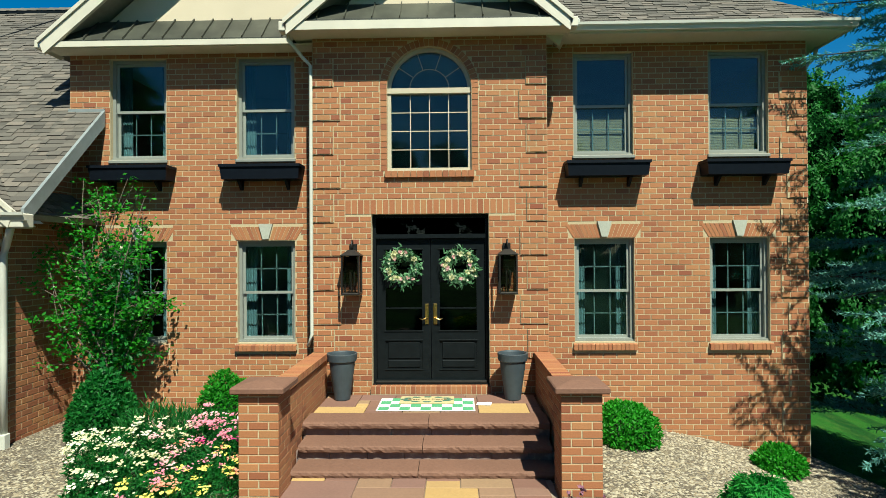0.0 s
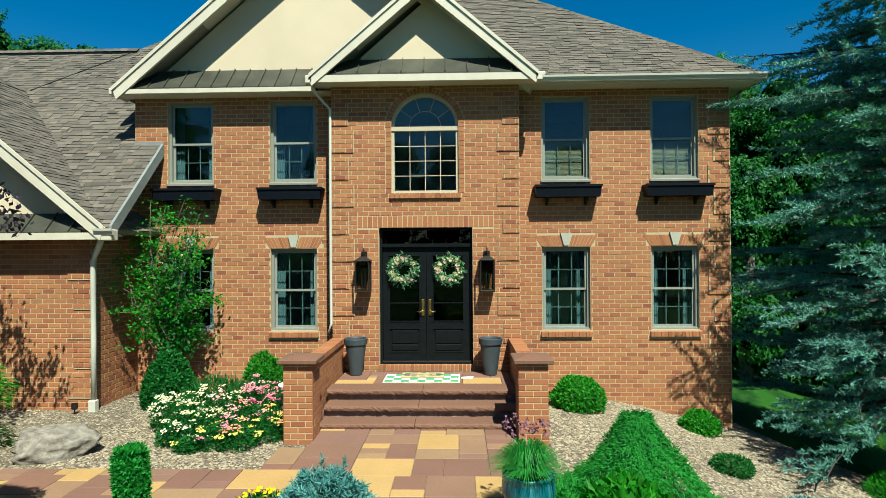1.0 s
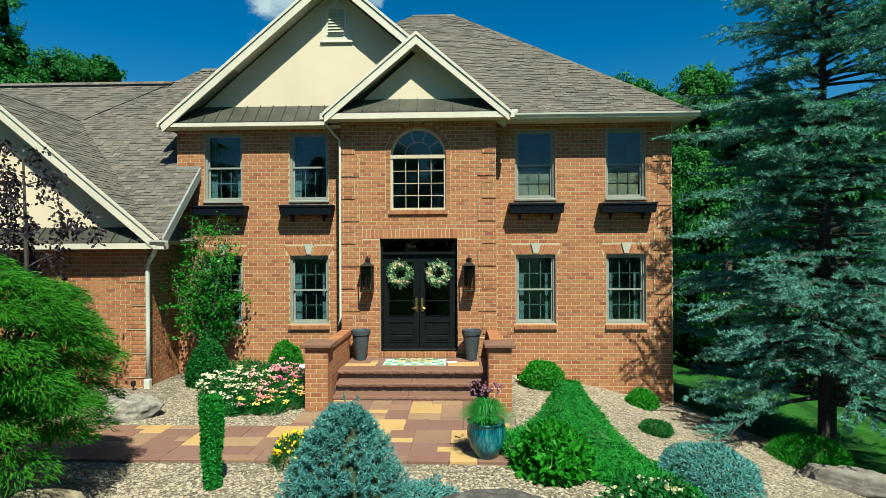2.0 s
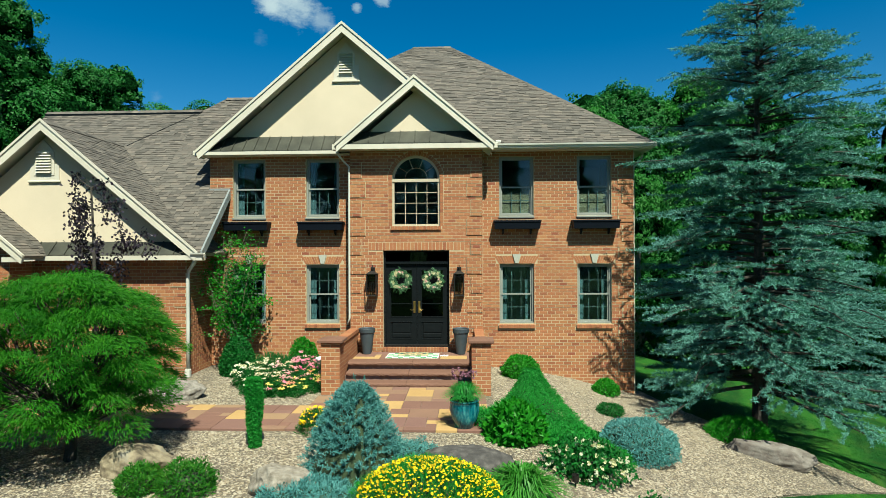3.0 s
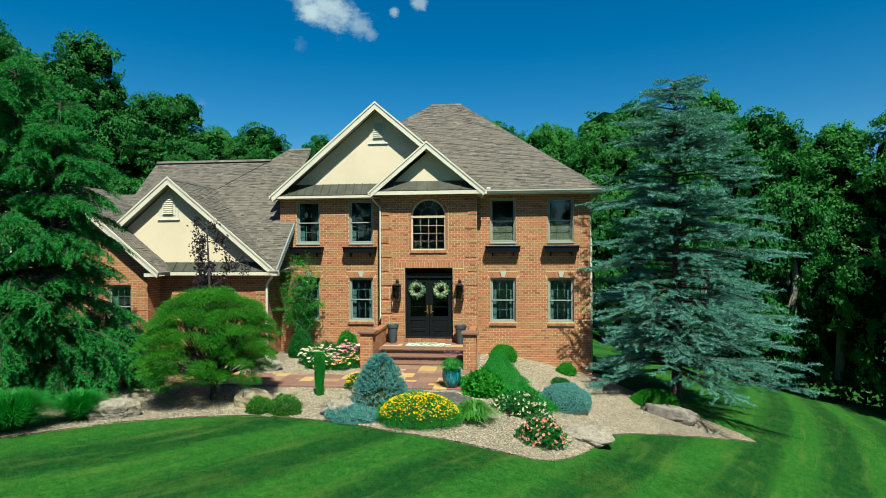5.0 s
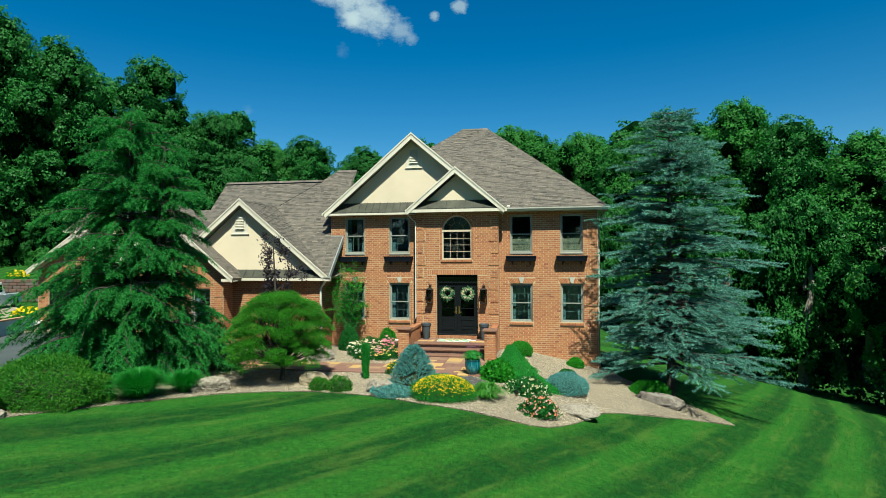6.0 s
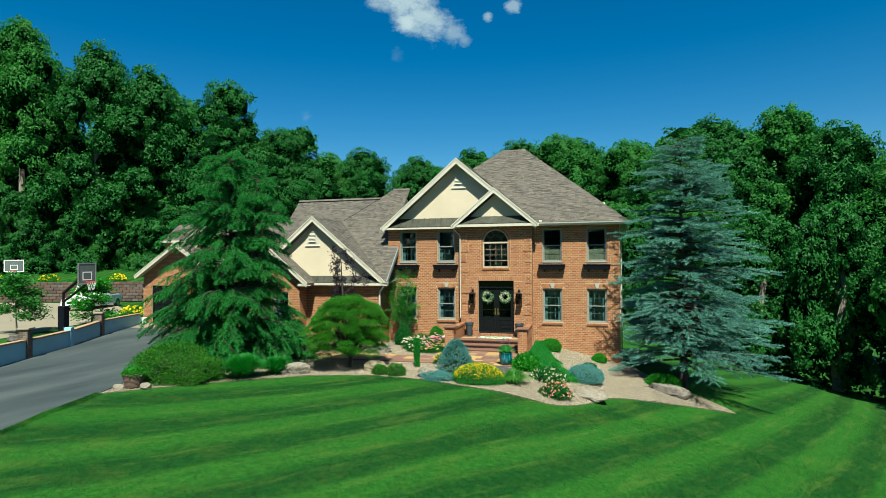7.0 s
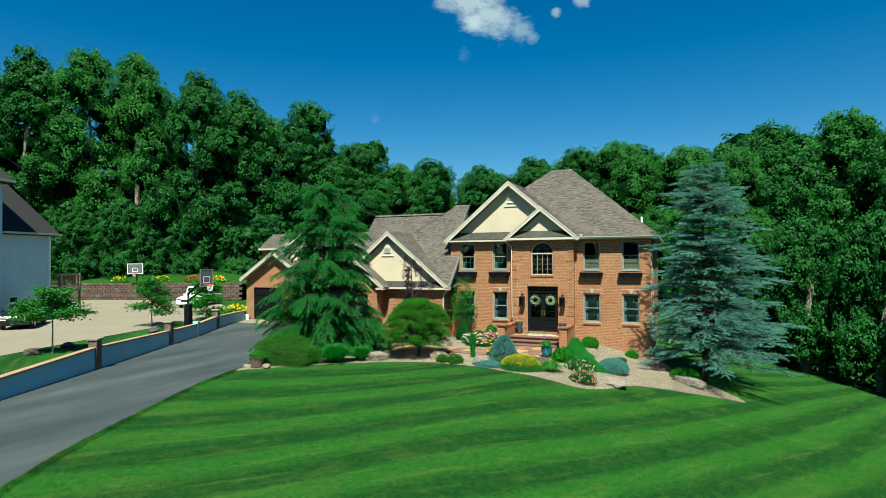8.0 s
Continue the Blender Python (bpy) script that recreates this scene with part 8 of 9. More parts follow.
def young_tree(x, y, h, r, crown_z, key, label, seed, leaf=0.17):
    rr = random.Random(seed)
    rng = np.random.default_rng(seed)
    t = plant("young_tree", x, y, label, "tree", "young trees by the driveway")
    m = Mesh()
    pts = limb(m, (0, 0, -0.1), (0.03, 0.02, h * 0.9), 0.05, 0.012, 0.02, 8, rr)
    ends = []
    for k in range(26):
        s = Vector((0, 0, crown_z + (h - crown_z) * rr.random() * 0.75))
        a = rr.uniform(0, 6.28)
        f = 1 - 0.6 * (s.z - crown_z) / (h - crown_z)
        e = s + Vector((r * f * math.cos(a), r * f * math.sin(a), rr.uniform(0.05, 0.4)))
        ends += limb(m, s, e, 0.015, 0.004, 0.1, 6, rr)[2:]
    part("trunk", m.make("trunk", M_GREYBARK), t)
    e = np.array([tuple(v) for v in ends])
    c = np.repeat(e, 40, 0) + rng.normal(0, 0.20, (len(e) * 40, 3)) * [1, 1, 0.6]
    part("crown", mesh_np("crown", leaves(c, rng.normal(size=c.shape) * [1, 1, 0.4] + [0, 0, -0.15], rng.normal(size=c.shape) * 0.6 + [0, 0, 1], rng.uniform(0.6, 1.2, len(c)) * leaf, leaf * 0.6), 4, LEAF[key]), t)


young_tree(-21.7, -12.4, 3.1, 1.6, 1.6, "forest_light", "thin young tree with a flat open crown", 3)
young_tree(-26.6, -2.5, 3.9, 1.5, 0.8, "forest_light", "bright green young tree beside the drive", 4)
young_tree(-26.2, 1.9, 3.3, 1.5, 0.3, "bright", "bright green bushy young tree near the garage", 5)
t = plant("bucket", -23.35, 3.15, "white bucket beside the garage door", "bucket")
part("pail", Mesh().lathe([(0.14, 0.0), (0.18, 0.38), (0.19, 0.40), (0.17, 0.40), (0.15, 0.1)], 18).make("pail", M_WHITE), t)
for x, y in ((-22.6, -11.0), (-22.0, -13.2), (-24.0, -4.6)):
    boulder("boulder", x, y, 0.34, 0.28, 0.20, ROCK_DARK, "grey boulder in the neighbour's verge", int(abs(x * 3)))


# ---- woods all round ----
# near-black green: the shade inside the crowns is put into the colour
M_INNER = grained("painted_crown_shade", [(0.38, (0.0005, 0.004, 0.001)), (0.5, (0.002, 0.013, 0.003)), (0.62, (0.006, 0.032, 0.007))], 6.0, 0.9, 1.0, 0.25, 0.3)
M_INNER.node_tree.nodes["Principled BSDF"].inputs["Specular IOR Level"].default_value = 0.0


def broadleaf(seed, h, r, key, leaf, clumps, per, foot=0.12):
    """A forest tree: trunk, forking limbs, and a crown of many rounded, uneven leaf clumps round solid hearts painted
    dark for shade.
    """
    rr = random.Random(seed)
    rng = np.random.default_rng(seed)
    t = thing("forest_tree", (0, 0, 0), "tall leafy deciduous tree at the wood's edge", "tree", "trees of the woods")
    m = Mesh()
    m.tube([(0, 0, -0.8), (rr.uniform(-0.2, 0.2), 0, h * 0.25), (rr.uniform(-0.4, 0.4), rr.uniform(-0.4, 0.4), h * 0.55), (0, 0, h * 0.85)], [0.34, 0.26, 0.17, 0.04], 7)
    lobes = [(Vector((0, 0, h - 0.30 * r)), 0.34 * r)]
    for i in range(clumps):
        u = (i + rr.random()) / clumps
        z = h * (foot + (0.90 - foot) * u)
        f = math.sin(math.pi * (0.22 + 0.70 * u)) ** 0.6
        a = i * 2.39996 + rr.uniform(-0.5, 0.5)
        size = r * rr.uniform(0.24, 0.46)
        q = max(0.0, r * f * rr.uniform(0.85, 1.10) - size * 0.9)
        c = Vector((q * math.cos(a), q * math.sin(a), min(z, h - size * 0.8)))
        lobes.append((c, size))
        if i % 3 == 0:
            limb(m, (0, 0, max(h * 0.15, z - q * 0.6)), c, 0.09, 0.02, 0.08, 3, rr)
    part("trunk", m.make("trunk", M_GREYBARK), t)
    b = bmesh.new()
    bmesh.ops.create_icosphere(b, subdivisions=2, radius=1)
    sv = np.array([tuple(v.co) for v in b.verts])
    sf = np.array([[v.index for v in f.verts] for f in b.faces])
    b.free()
    heart, quads = [], []
    for c, size in lobes:
        centre, squash = np.array(c), np.array([size, size, size * rr.uniform(0.75, 0.95)])
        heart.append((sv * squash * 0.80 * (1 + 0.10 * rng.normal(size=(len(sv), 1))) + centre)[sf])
        nc = int(per * (size / (0.35 * r)) ** 1.7 * (1.0 if c.y < 0.25 * r else 0.35))
        way = ball(rng, nc, -0.75)
        swell = 1 + 0.16 * lumps(way, 1.9, rng.uniform(0, 90))
        spot = centre + way * squash * (swell * rng.uniform(0.86, 1.06, len(way)))[:, None]
        cr = size * rng.uniform(0.16, 0.34, len(way))
        k = 34
        p = unit(rng.normal(size=(len(way), k, 3)) + way[:, None] * 0.9)
        q = spot[:, None] + p * (cr[:, None] * (1.05 - 0.5 * rng.random((len(way), k)) ** 2))[..., None] * [1, 1, 0.8]
        p, q = p.reshape(-1, 3), q.reshape(-1, 3)
        n = unit(p + [0, 0, 0.30] + 0.34 * rng.normal(size=p.shape))
        d = unit(np.cross(n, rng.normal(size=p.shape)) + [0, 0, -0.2])
        lv = leaves(q, d, n, leaf * rng.uniform(0.6, 1.3, len(q)), leaf * rng.uniform(0.8, 1.2, len(q)))
        quads.append(lv[:, 1:])
    part("crown", mesh_np("crown", np.concatenate(quads), 3, LEAF[key]), t)
    tagged(part("crown_heart", mesh_np("crown_heart", np.concatenate(heart), 3, M_INNER), t, "solid dark fill, the crown's inner shade put into its colour"), kind="stuff")
    return t


TALL = (17.0, 19.0, 15.0, 18.0, 16.0, 8.0, 7.0, 17.0, 18.0)
KINDS = [broadleaf(101, 17.0, 4.8, "forest", 0.21, 17, 56, 0.16), broadleaf(102, 19.0, 5.2, "forest", 0.22, 19, 56, 0.16), broadleaf(103, 15.0, 4.4, "forest", 0.20, 15, 56, 0.16), broadleaf(104, 18.0, 4.6, "forest_light", 0.21, 17, 56, 0.16), broadleaf(106, 16.0, 5.4, "forest_light", 0.22, 17, 56, 0.16),
         broadleaf(107, 8.0, 3.0, "forest_light", 0.15, 10, 52, 0.12), broadleaf(108, 7.0, 2.9, "forest", 0.15, 10, 52, 0.12), broadleaf(109, 17.0, 5.2, "forest", 0.34, 14, 24, 0.10), broadleaf(110, 18.0, 5.4, "forest", 0.34, 14, 24, 0.10)]
# the wood's edge: x, y and the height of the tree tops
EDGE = [(-100, -22, 36), (-82, 0, 34.5), (-66, 18, 32), (-55, 24, 30.5), (-44, 29, 27), (-37, 33, 23.5), (-31, 32, 20), (-28, 40, 18), (-24, 48, 18), (-16, 47, 18.5), (-10, 48, 20.5), (-3, 50, 20), (5, 50, 19), (9, 46, 18.5), (12, 38, 15), (15.5, 38, 15.5), (18, 39, 18.5), (21, 42, 20.5), (25, 39, 18.5), (28, 33, 14), (33, 25, 16), (40, 14, 16), (50, 0, 17), (64, -20, 18)]
SKIRT = [(-4, 45, 10), (4, 41, 11), (9, 30, 9), (13, 21, 7.6), (17, 16.5, 7.4), (21, 12, 9), (27, 4, 11), (36, -7, 13), (48, -22, 15)]
rr = random.Random(44)
placed = []


def along(line, gap, off, wander, kinds, rise):
    for (x0, y0, z0), (x1, y1, z1) in zip(line, line[1:]):
        a, b = Vector((x0, y0)), Vector((x1, y1))
        d = (b - a).normalized()
        away = Vector((-d.y, d.x))
        if away.dot(a) < 0:
            away = -away
        n = max(1, round((b - a).length / gap))
        for j in range(n):
            u = (j + rr.uniform(0.25, 0.75)) / n
            p = a.lerp(b, u) + away * (off + rr.uniform(0, wander))
            placed.append((p, (z0 + (z1 - z0) * u) * rise * rr.uniform(0.90, 1.03), rr.choice(kinds)))


along(EDGE[:12], 6.0, 0.0, 2.0, (0, 1, 2, 0, 1, 3), 1.03)
along(EDGE[7:19], 5.0, 2.5, 3.0, (0, 2, 4, 1), 1.02)
along(EDGE[11:], 6.0, 0.0, 2.0, (0, 2, 3, 4, 3, 4), 1.03)
along([(-70, 13, 13), (-56, 21, 12), (-45, 26, 11), (-38, 30, 10), (-31, 29, 9)], 4.2, 0.0, 2.0, (5, 6, 6), 1.0)
along(EDGE, 7.0, 7.0, 3.0, (7, 8), 1.0)
along(SKIRT, 4.3, 0.0, 2.0, (5, 6, 6), 1.0)
# trees across the road, behind the flight
for x in range(-64, 72, 8):
    placed.append((Vector((x + rr.uniform(-3, 3), -74 + rr.uniform(-6, 6))), rr.uniform(15, 19), rr.choice((7, 8))))
used = set()
for p, top, k in placed:
    z = ground_z(p.x, p.y) - 0.2
    s = (top - z) / TALL[k]
    wide = min(1.35 if p.x < -30 or p.y > 36 else 1.15, max(1.1 if p.y > 36 else 0.8, s * 0.95)) * rr.uniform(0.92, 1.1)
    m = Matrix.LocRotScale((p.x, p.y, z), Euler((0, 0, math.atan2(-22 - p.y, 4 - p.x) + math.pi / 2 + rr.uniform(-0.6, 0.6))), (wide, wide, s))
    if k not in used:
        used.add(k)
        KINDS[k].matrix_basis = m
    else:
        c = copy_thing(KINDS[k], Matrix())
        c.matrix_basis = m
# undergrowth that closes the wood's foot, leaf colour darkened for shade
rng = np.random.default_rng(90)
q = []
for line, back, big in ((SKIRT, 1.5, 1.0), (SKIRT, 4.0, 1.2), (EDGE, 2.0, 1.0), (EDGE, 5.0, 1.7), (EDGE, 10.0, 2.4)):
    for (x0, y0, z0), (x1, y1, z1) in zip(line, line[1:]):
        a, b = np.array((x0, y0)), np.array((x1, y1))
        d = (b - a) / np.linalg.norm(b - a)
        out = np.array([-d[1], d[0]])
        if out @ a < 0:
            out = -out
        n = max(1, int(np.linalg.norm(b - a) / (2.4 * big)))
        for j in range(n):
            p = a + (b - a) * (j + rng.random()) / n + out * (rng.uniform(-0.5, 1.5) + back)
            r = rng.uniform(1.0, 1.8) * big
            k = mound_quads(rng, 190, r, r, r * rng.uniform(0.9, 1.5), 0.36 * big, 0.22 * big, lump=0.3)
            q.append(k + np.array([p[0], p[1], ground_z(p[0], p[1]) - 0.1]))
solid("undergrowth", mesh_np("undergrowth", np.concatenate(q), 4, LEAF["deep"]), "leafy undergrowth along the wood's edge, coloured dark for shade", "undergrowth", "stuff")


# -- door wreaths
def wreath(x, seed):
    t = thing("door_wreath", (x, DOOR_Y - 0.03, 2.30), "green wreath with cream flowers hanging on the black door", "wreath", "wreaths on the front doors")
    rng = np.random.default_rng(seed)
    n = 20
    part("hoop", Mesh().tube([(0.19 * math.cos(2 * math.pi * i / n), 0, 0.19 * math.sin(2 * math.pi * i / n)) for i in range(n + 1)], 0.022, 6).make("wreath_hoop", M_DARK_CORE), t)
    m = 950
    a = rng.uniform(0, 6.283, m)
    rad = 0.19 + rng.normal(0, 0.040, m)
    c = np.stack([rad * np.cos(a), rng.uniform(-0.06, 0.01, m), rad * np.sin(a)], 1)
    tang = np.stack([-np.sin(a), 0 * a, np.cos(a)], 1)
    out = np.stack([np.cos(a), 0 * a, np.sin(a)], 1)
    d = tang * rng.normal(0, 0.8, (m, 1)) + out * rng.uniform(-0.2, 0.9, (m, 1)) + rng.normal(size=(m, 3)) * 0.3 + [0, -0.35, -0.15]
    part("greenery", mesh_np("greenery", leaves(c, d, rng.normal(size=(m, 3)) + [0, -1, 0.5], rng.uniform(0.04, 0.105, m), 0.027), 4, LEAF["wreath"]), t)
    for k, (nf, cl, ln) in enumerate(((8, "cream", 0.050), (6, "pale_pink", 0.036), (30, "white", 0.022))):
        q = []
        for i in range(nf):
            a0 = rng.uniform(0, 6.283)
            b = np.array([0.19 * math.cos(a0) + rng.normal(0, 0.03), -0.07, 0.19 * math.sin(a0) + rng.normal(0, 0.03)])
            kk = 14
            q.append(leaves(np.repeat(b[None], kk, 0), rng.normal(size=(kk, 3)) * [1, 0.4, 1] + [0, -0.35, 0], rng.normal(size=(kk, 3)) * 0.4 + [0, -1, 0.3], ln, ln * 0.8))
        part("blossom", mesh_np("wreath_flowers", np.concatenate(q), 4, PETAL[cl]), t, ("cream cloth flowers", "pale pink cloth flowers", "small white flowers")[k])


wreath(-0.42, 1)
wreath(0.42, 2)

# ---- pieces: bricks, shingles, paving ----
def boxes_mesh(name, arr, material):
    """Many five-sided bricks in one mesh: arr holds eight corners each, front four first."""
    arr = np.asarray(arr, np.float32).reshape(-1, 8, 3)
    n = len(arr)
    quads = np.array([[0, 1, 2, 3], [0, 4, 5, 1], [1, 5, 6, 2], [2, 6, 7, 3], [3, 7, 4, 0]], np.int32)
    idx = (np.arange(n, dtype=np.int32)[:, None, None] * 8 + quads[None]).reshape(-1)
    me = bpy.data.meshes.new(name)
    me.vertices.add(n * 8)
    me.vertices.foreach_set("co", arr.ravel())
    me.loops.add(len(idx))
    me.loops.foreach_set("vertex_index", idx)
    me.polygons.add(n * 5)
    me.polygons.foreach_set("loop_start", np.arange(0, n * 20, 4, dtype=np.int32))
    me.polygons.foreach_set("use_smooth", np.zeros(n * 5, bool))
    me.materials.append(material)
    me.update(calc_edges=True)
    return me


SHAPES = {}


def brick_shape(length, material):
    key = (round(length, 2), material.name)
    if key not in SHAPES:
        hl, hh = (key[0] - JOINT) / 2, (BRICK_H - JOINT) / 2
        c = 0.004
        m = Mesh()
        m.add([(-hl + c, -0.0045, -hh + c), (hl - c, -0.0045, -hh + c), (hl - c, -0.0045, hh - c), (-hl + c, -0.0045, hh - c),
               (-hl, -0.002, -hh), (hl, -0.002, -hh), (hl, -0.002, hh), (-hl, -0.002, hh), (-hl, 0.02, -hh), (hl, 0.02, -hh), (hl, 0.02, hh), (-hl, 0.02, hh)],
              [(0, 1, 2, 3), (0, 4, 5, 1), (1, 5, 6, 2), (2, 6, 7, 3), (3, 7, 4, 0), (4, 8, 9, 5), (5, 9, 10, 6), (6, 10, 11, 7), (7, 11, 8, 4)])
        SHAPES[key] = m.make("brick", material)
    return SHAPES[key]


def lay_bricks(parent, origin, turn, u0, u1, z0, z1, holes=(), blocks=(), singles=None, seed=1, round_hole=None, start=None, end=None):
    """Running-bond bricks on a wall face. u runs along the face, turned by turn degrees about z at origin; blocks stand proud;
    singles: a stretch (u0, u1, z0, z1) whose bricks become objects of their own, the others are one mesh."""
    rng = random.Random(seed)
    ca, sa = math.cos(radians(turn)), math.sin(radians(turn))
    o = Vector(origin)

    def at(u, d, z):
        return (o.x + u * ca - d * sa, o.y + u * sa + d * ca, z + o.z)

    rest, count = [], 0
    rows = int(math.ceil((z1 - z0) / BRICK_H))
    for r in range(rows):
        za, zb = z0 + r * BRICK_H, min(z0 + (r + 1) * BRICK_H, z1)
        zc = (za + zb) / 2
        spans = [(max(u0, start(zc)) if start else u0, min(u1, end(zc)) if end else u1)]
        cuts = [(h[0], h[1]) for h in holes if h[2] < zc < h[3]]
        if round_hole and zc > round_hole[1] and (zc - round_hole[1]) < round_hole[2]:
            hw = math.sqrt(round_hole[2] ** 2 - (zc - round_hole[1]) ** 2)
            cuts.append((round_hole[0] - hw, round_hole[0] + hw))
        edges = [b for b in blocks if b[2] < zc < b[3]]
        for a, b in cuts:
            spans = [q for s in spans for q in ((s[0], min(s[1], a)), (max(s[0], b), s[1])) if q[1] - q[0] > 0.02]
        for sa_, sb_ in spans:
            marks = sorted({sa_, sb_, *[e for b in edges for e in b[:2] if sa_ < e < sb_]})
            for a, b in zip(marks, marks[1:]):
                proud = 0.020 if any(q[0] <= (a + b) / 2 <= q[1] for q in edges) else 0.0
                k = math.floor((a - (r % 2) * BRICK_L / 2) / BRICK_L)
                while True:
                    p = k * BRICK_L + (r % 2) * BRICK_L / 2
                    k += 1
                    x0, x1 = max(a, p), min(b, p + BRICK_L)
                    if p >= b:
                        break
                    if x1 - x0 < 0.035:
                        continue
                    uc = (x0 + x1) / 2
                    if singles and zb - za > BRICK_H * 0.9 and singles[0] < uc < singles[1] and singles[2] < zc < singles[3] and count < 290:
                        ob = part("brick", brick_shape(x1 - x0, M_BRICK_ONE), parent, loc=at(uc, -proud + rng.uniform(-0.001, 0.001), zc), rz=turn)
                        count += 1
                    else:
                        d = -0.0040 - proud + rng.uniform(-0.0012, 0.0012)
                        g = JOINT / 2
                        e = 0.002
                        rest.append([at(x0 + g + e, d, za + g + e), at(x1 - g - e, d, za + g + e), at(x1 - g - e, d, zb - g - e), at(x0 + g + e, d, zb - g - e),
                                     at(x0 + g - e, 0.012, za + g - e), at(x1 - g + e, 0.012, za + g - e), at(x1 - g + e, 0.012, zb - g + e), at(x0 + g - e, 0.012, zb - g + e)])
    bed = Mesh()
    for b in blocks:
        a0, a1 = max(b[0], u0) + 0.001, min(b[1], u1) - 0.001
        bed.add([at(a0, -0.0182, b[2]), at(a1, -0.0182, b[2]), at(a1, -0.0182, b[3]), at(a0, -0.0182, b[3]), at(a0, 0.01, b[2]), at(a1, 0.01, b[2]), at(a1, 0.01, b[3]), at(a0, 0.01, b[3])], [(0, 1, 2, 3), (0, 4, 5, 1), (1, 5, 6, 2), (2, 6, 7, 3), (3, 7, 4, 0)])
    if blocks:
        tagged(part("quoin_bed", bed.make("quoin_bed", M_MORTAR), parent, "mortar of the proud corner blocks"), kind="stuff")
    if rest:
        tagged(part("brickwork", boxes_mesh("brickwork", rest, M_BRICK), parent, "orange facing bricks in pale mortar"), kind="stuff")


def quoins(u_edge, way, z0, z1):
    """Blocks of five courses that stand proud at a corner, long and short by turns."""
    out, z, k = [], z0, 0
    while z + 5 * BRICK_H < z1:
        wdt = 0.40 if k % 2 == 0 else 0.30
        a, b = sorted((u_edge, u_edge + way * wdt))
        out.append((a, b, z, z + 5 * BRICK_H))
        z += 6 * BRICK_H
        k += 1
    return out


heads = [(a - 0.09, b + 0.09, 2.69, 2.93) for a, b in COLS]
sills = [(a - 0.04, b + 0.04, 1.03, 1.18) for a, b in COLS]
keys = [((a + b) / 2 - 0.11, (a + b) / 2 + 0.11, 2.69, 2.96) for a, b in COLS]
Z0 = -0.30
lay_bricks(wall_left, (0, WALL_Y, 0), 0, LEFT_X, -BAY_X, Z0, 5.60, UPPER[:2] + LOWER[:2] + heads[:2] + sills[:2] + keys[:2], [], (-3.0, -1.7, 0.35, 1.02), 2)
lay_bricks(wall_right, (0, WALL_Y, 0), 0, BAY_X, RIGHT_X, Z0 - 14 * BRICK_H, 5.60, UPPER[2:] + LOWER[2:] + heads[2:] + sills[2:] + keys[2:], quoins(RIGHT_X, -1, Z0 + 2 * BRICK_H, 5.3), (1.9, 3.4, 0.3, 1.02), 3)
bay_soldier = [(-1.22, 1.22, 3.06, 3.06 + 0.21)]
arch_sill = [(-0.66, 0.66, 3.58, 3.685)]
ring_sides = [(-0.605 - 0.10, -0.605, ARCH_B, ARCH_Z), (0.605, 0.605 + 0.10, ARCH_B, ARCH_Z)]
lay_bricks(wall_bay, (0, BAY_Y, 0), 0, -BAY_X, BAY_X, Z0, 5.60, [DOOR, (-ARCH_R, ARCH_R, ARCH_B, ARCH_Z)] + bay_soldier + arch_sill + ring_sides, quoins(-BAY_X, 1, 0.51, 5.4) + quoins(BAY_X, -1, 0.51, 5.4), (-1.7, 1.7, 0.5, 2.9), 4, (0, ARCH_Z, ARCH_R + 0.115))
lay_bricks(wall_wing, (0, WING_Y, 0), 0, -9.3, -5.45, Z0, 2.98, [], quoins(-5.45, -1, 0.25, 2.7), (-7.0, -5.5, 0.0, 2.0), 5)
lay_bricks(wall_return, (-5.45, 0, 0), 90, WING_Y, -0.01, Z0, 4.5, [], [], (-1.2, -0.02, 0.0, 1.6), 6, None, lambda z: z - WZ + WE + 0.17)
# forward gable and garage
lay_bricks(wall_porch, (0, -2.0, 0), 0, -14.3, -9.3, Z0, 2.85, [PWIN], quoins(-9.3, -1, 0.25, 2.7), None, 9)
lay_bricks(wall_porch, (-9.3, 0, 0), 90, -2.0, WING_Y - 0.005, Z0, 2.85, [], [], None, 12)
lay_bricks(porch_gable, (0, -2.0, 0), 0, -14.4, -9.1, 2.85, 5.28, [], [], None, 10, None, lambda z: -14.4 + (z - 2.85) * 1.082 + 0.05, lambda z: -9.1 - (z - 2.85) * 1.082 - 0.05)
lay_bricks(wall_garage, (0, 3.5, 0), 0, -23.72, -17.95, Z0, 5.0, [GDOOR], [], None, 11, None, lambda z: -23.72 + max(0.0, z - 3.1) * 1.495 + 0.02, lambda z: -17.95 - max(0.0, z - 3.1) * 1.51 - 0.02)
# bay cheeks
lay_bricks(wall_bay, (BAY_X, 0, 0), 90, BAY_Y, -0.005, Z0, 5.60, [], [], None, 7)
lay_bricks(wall_bay, (-BAY_X, 0, 0), -90, 0.005, -BAY_Y, Z0, 5.60, [], [], None, 8)

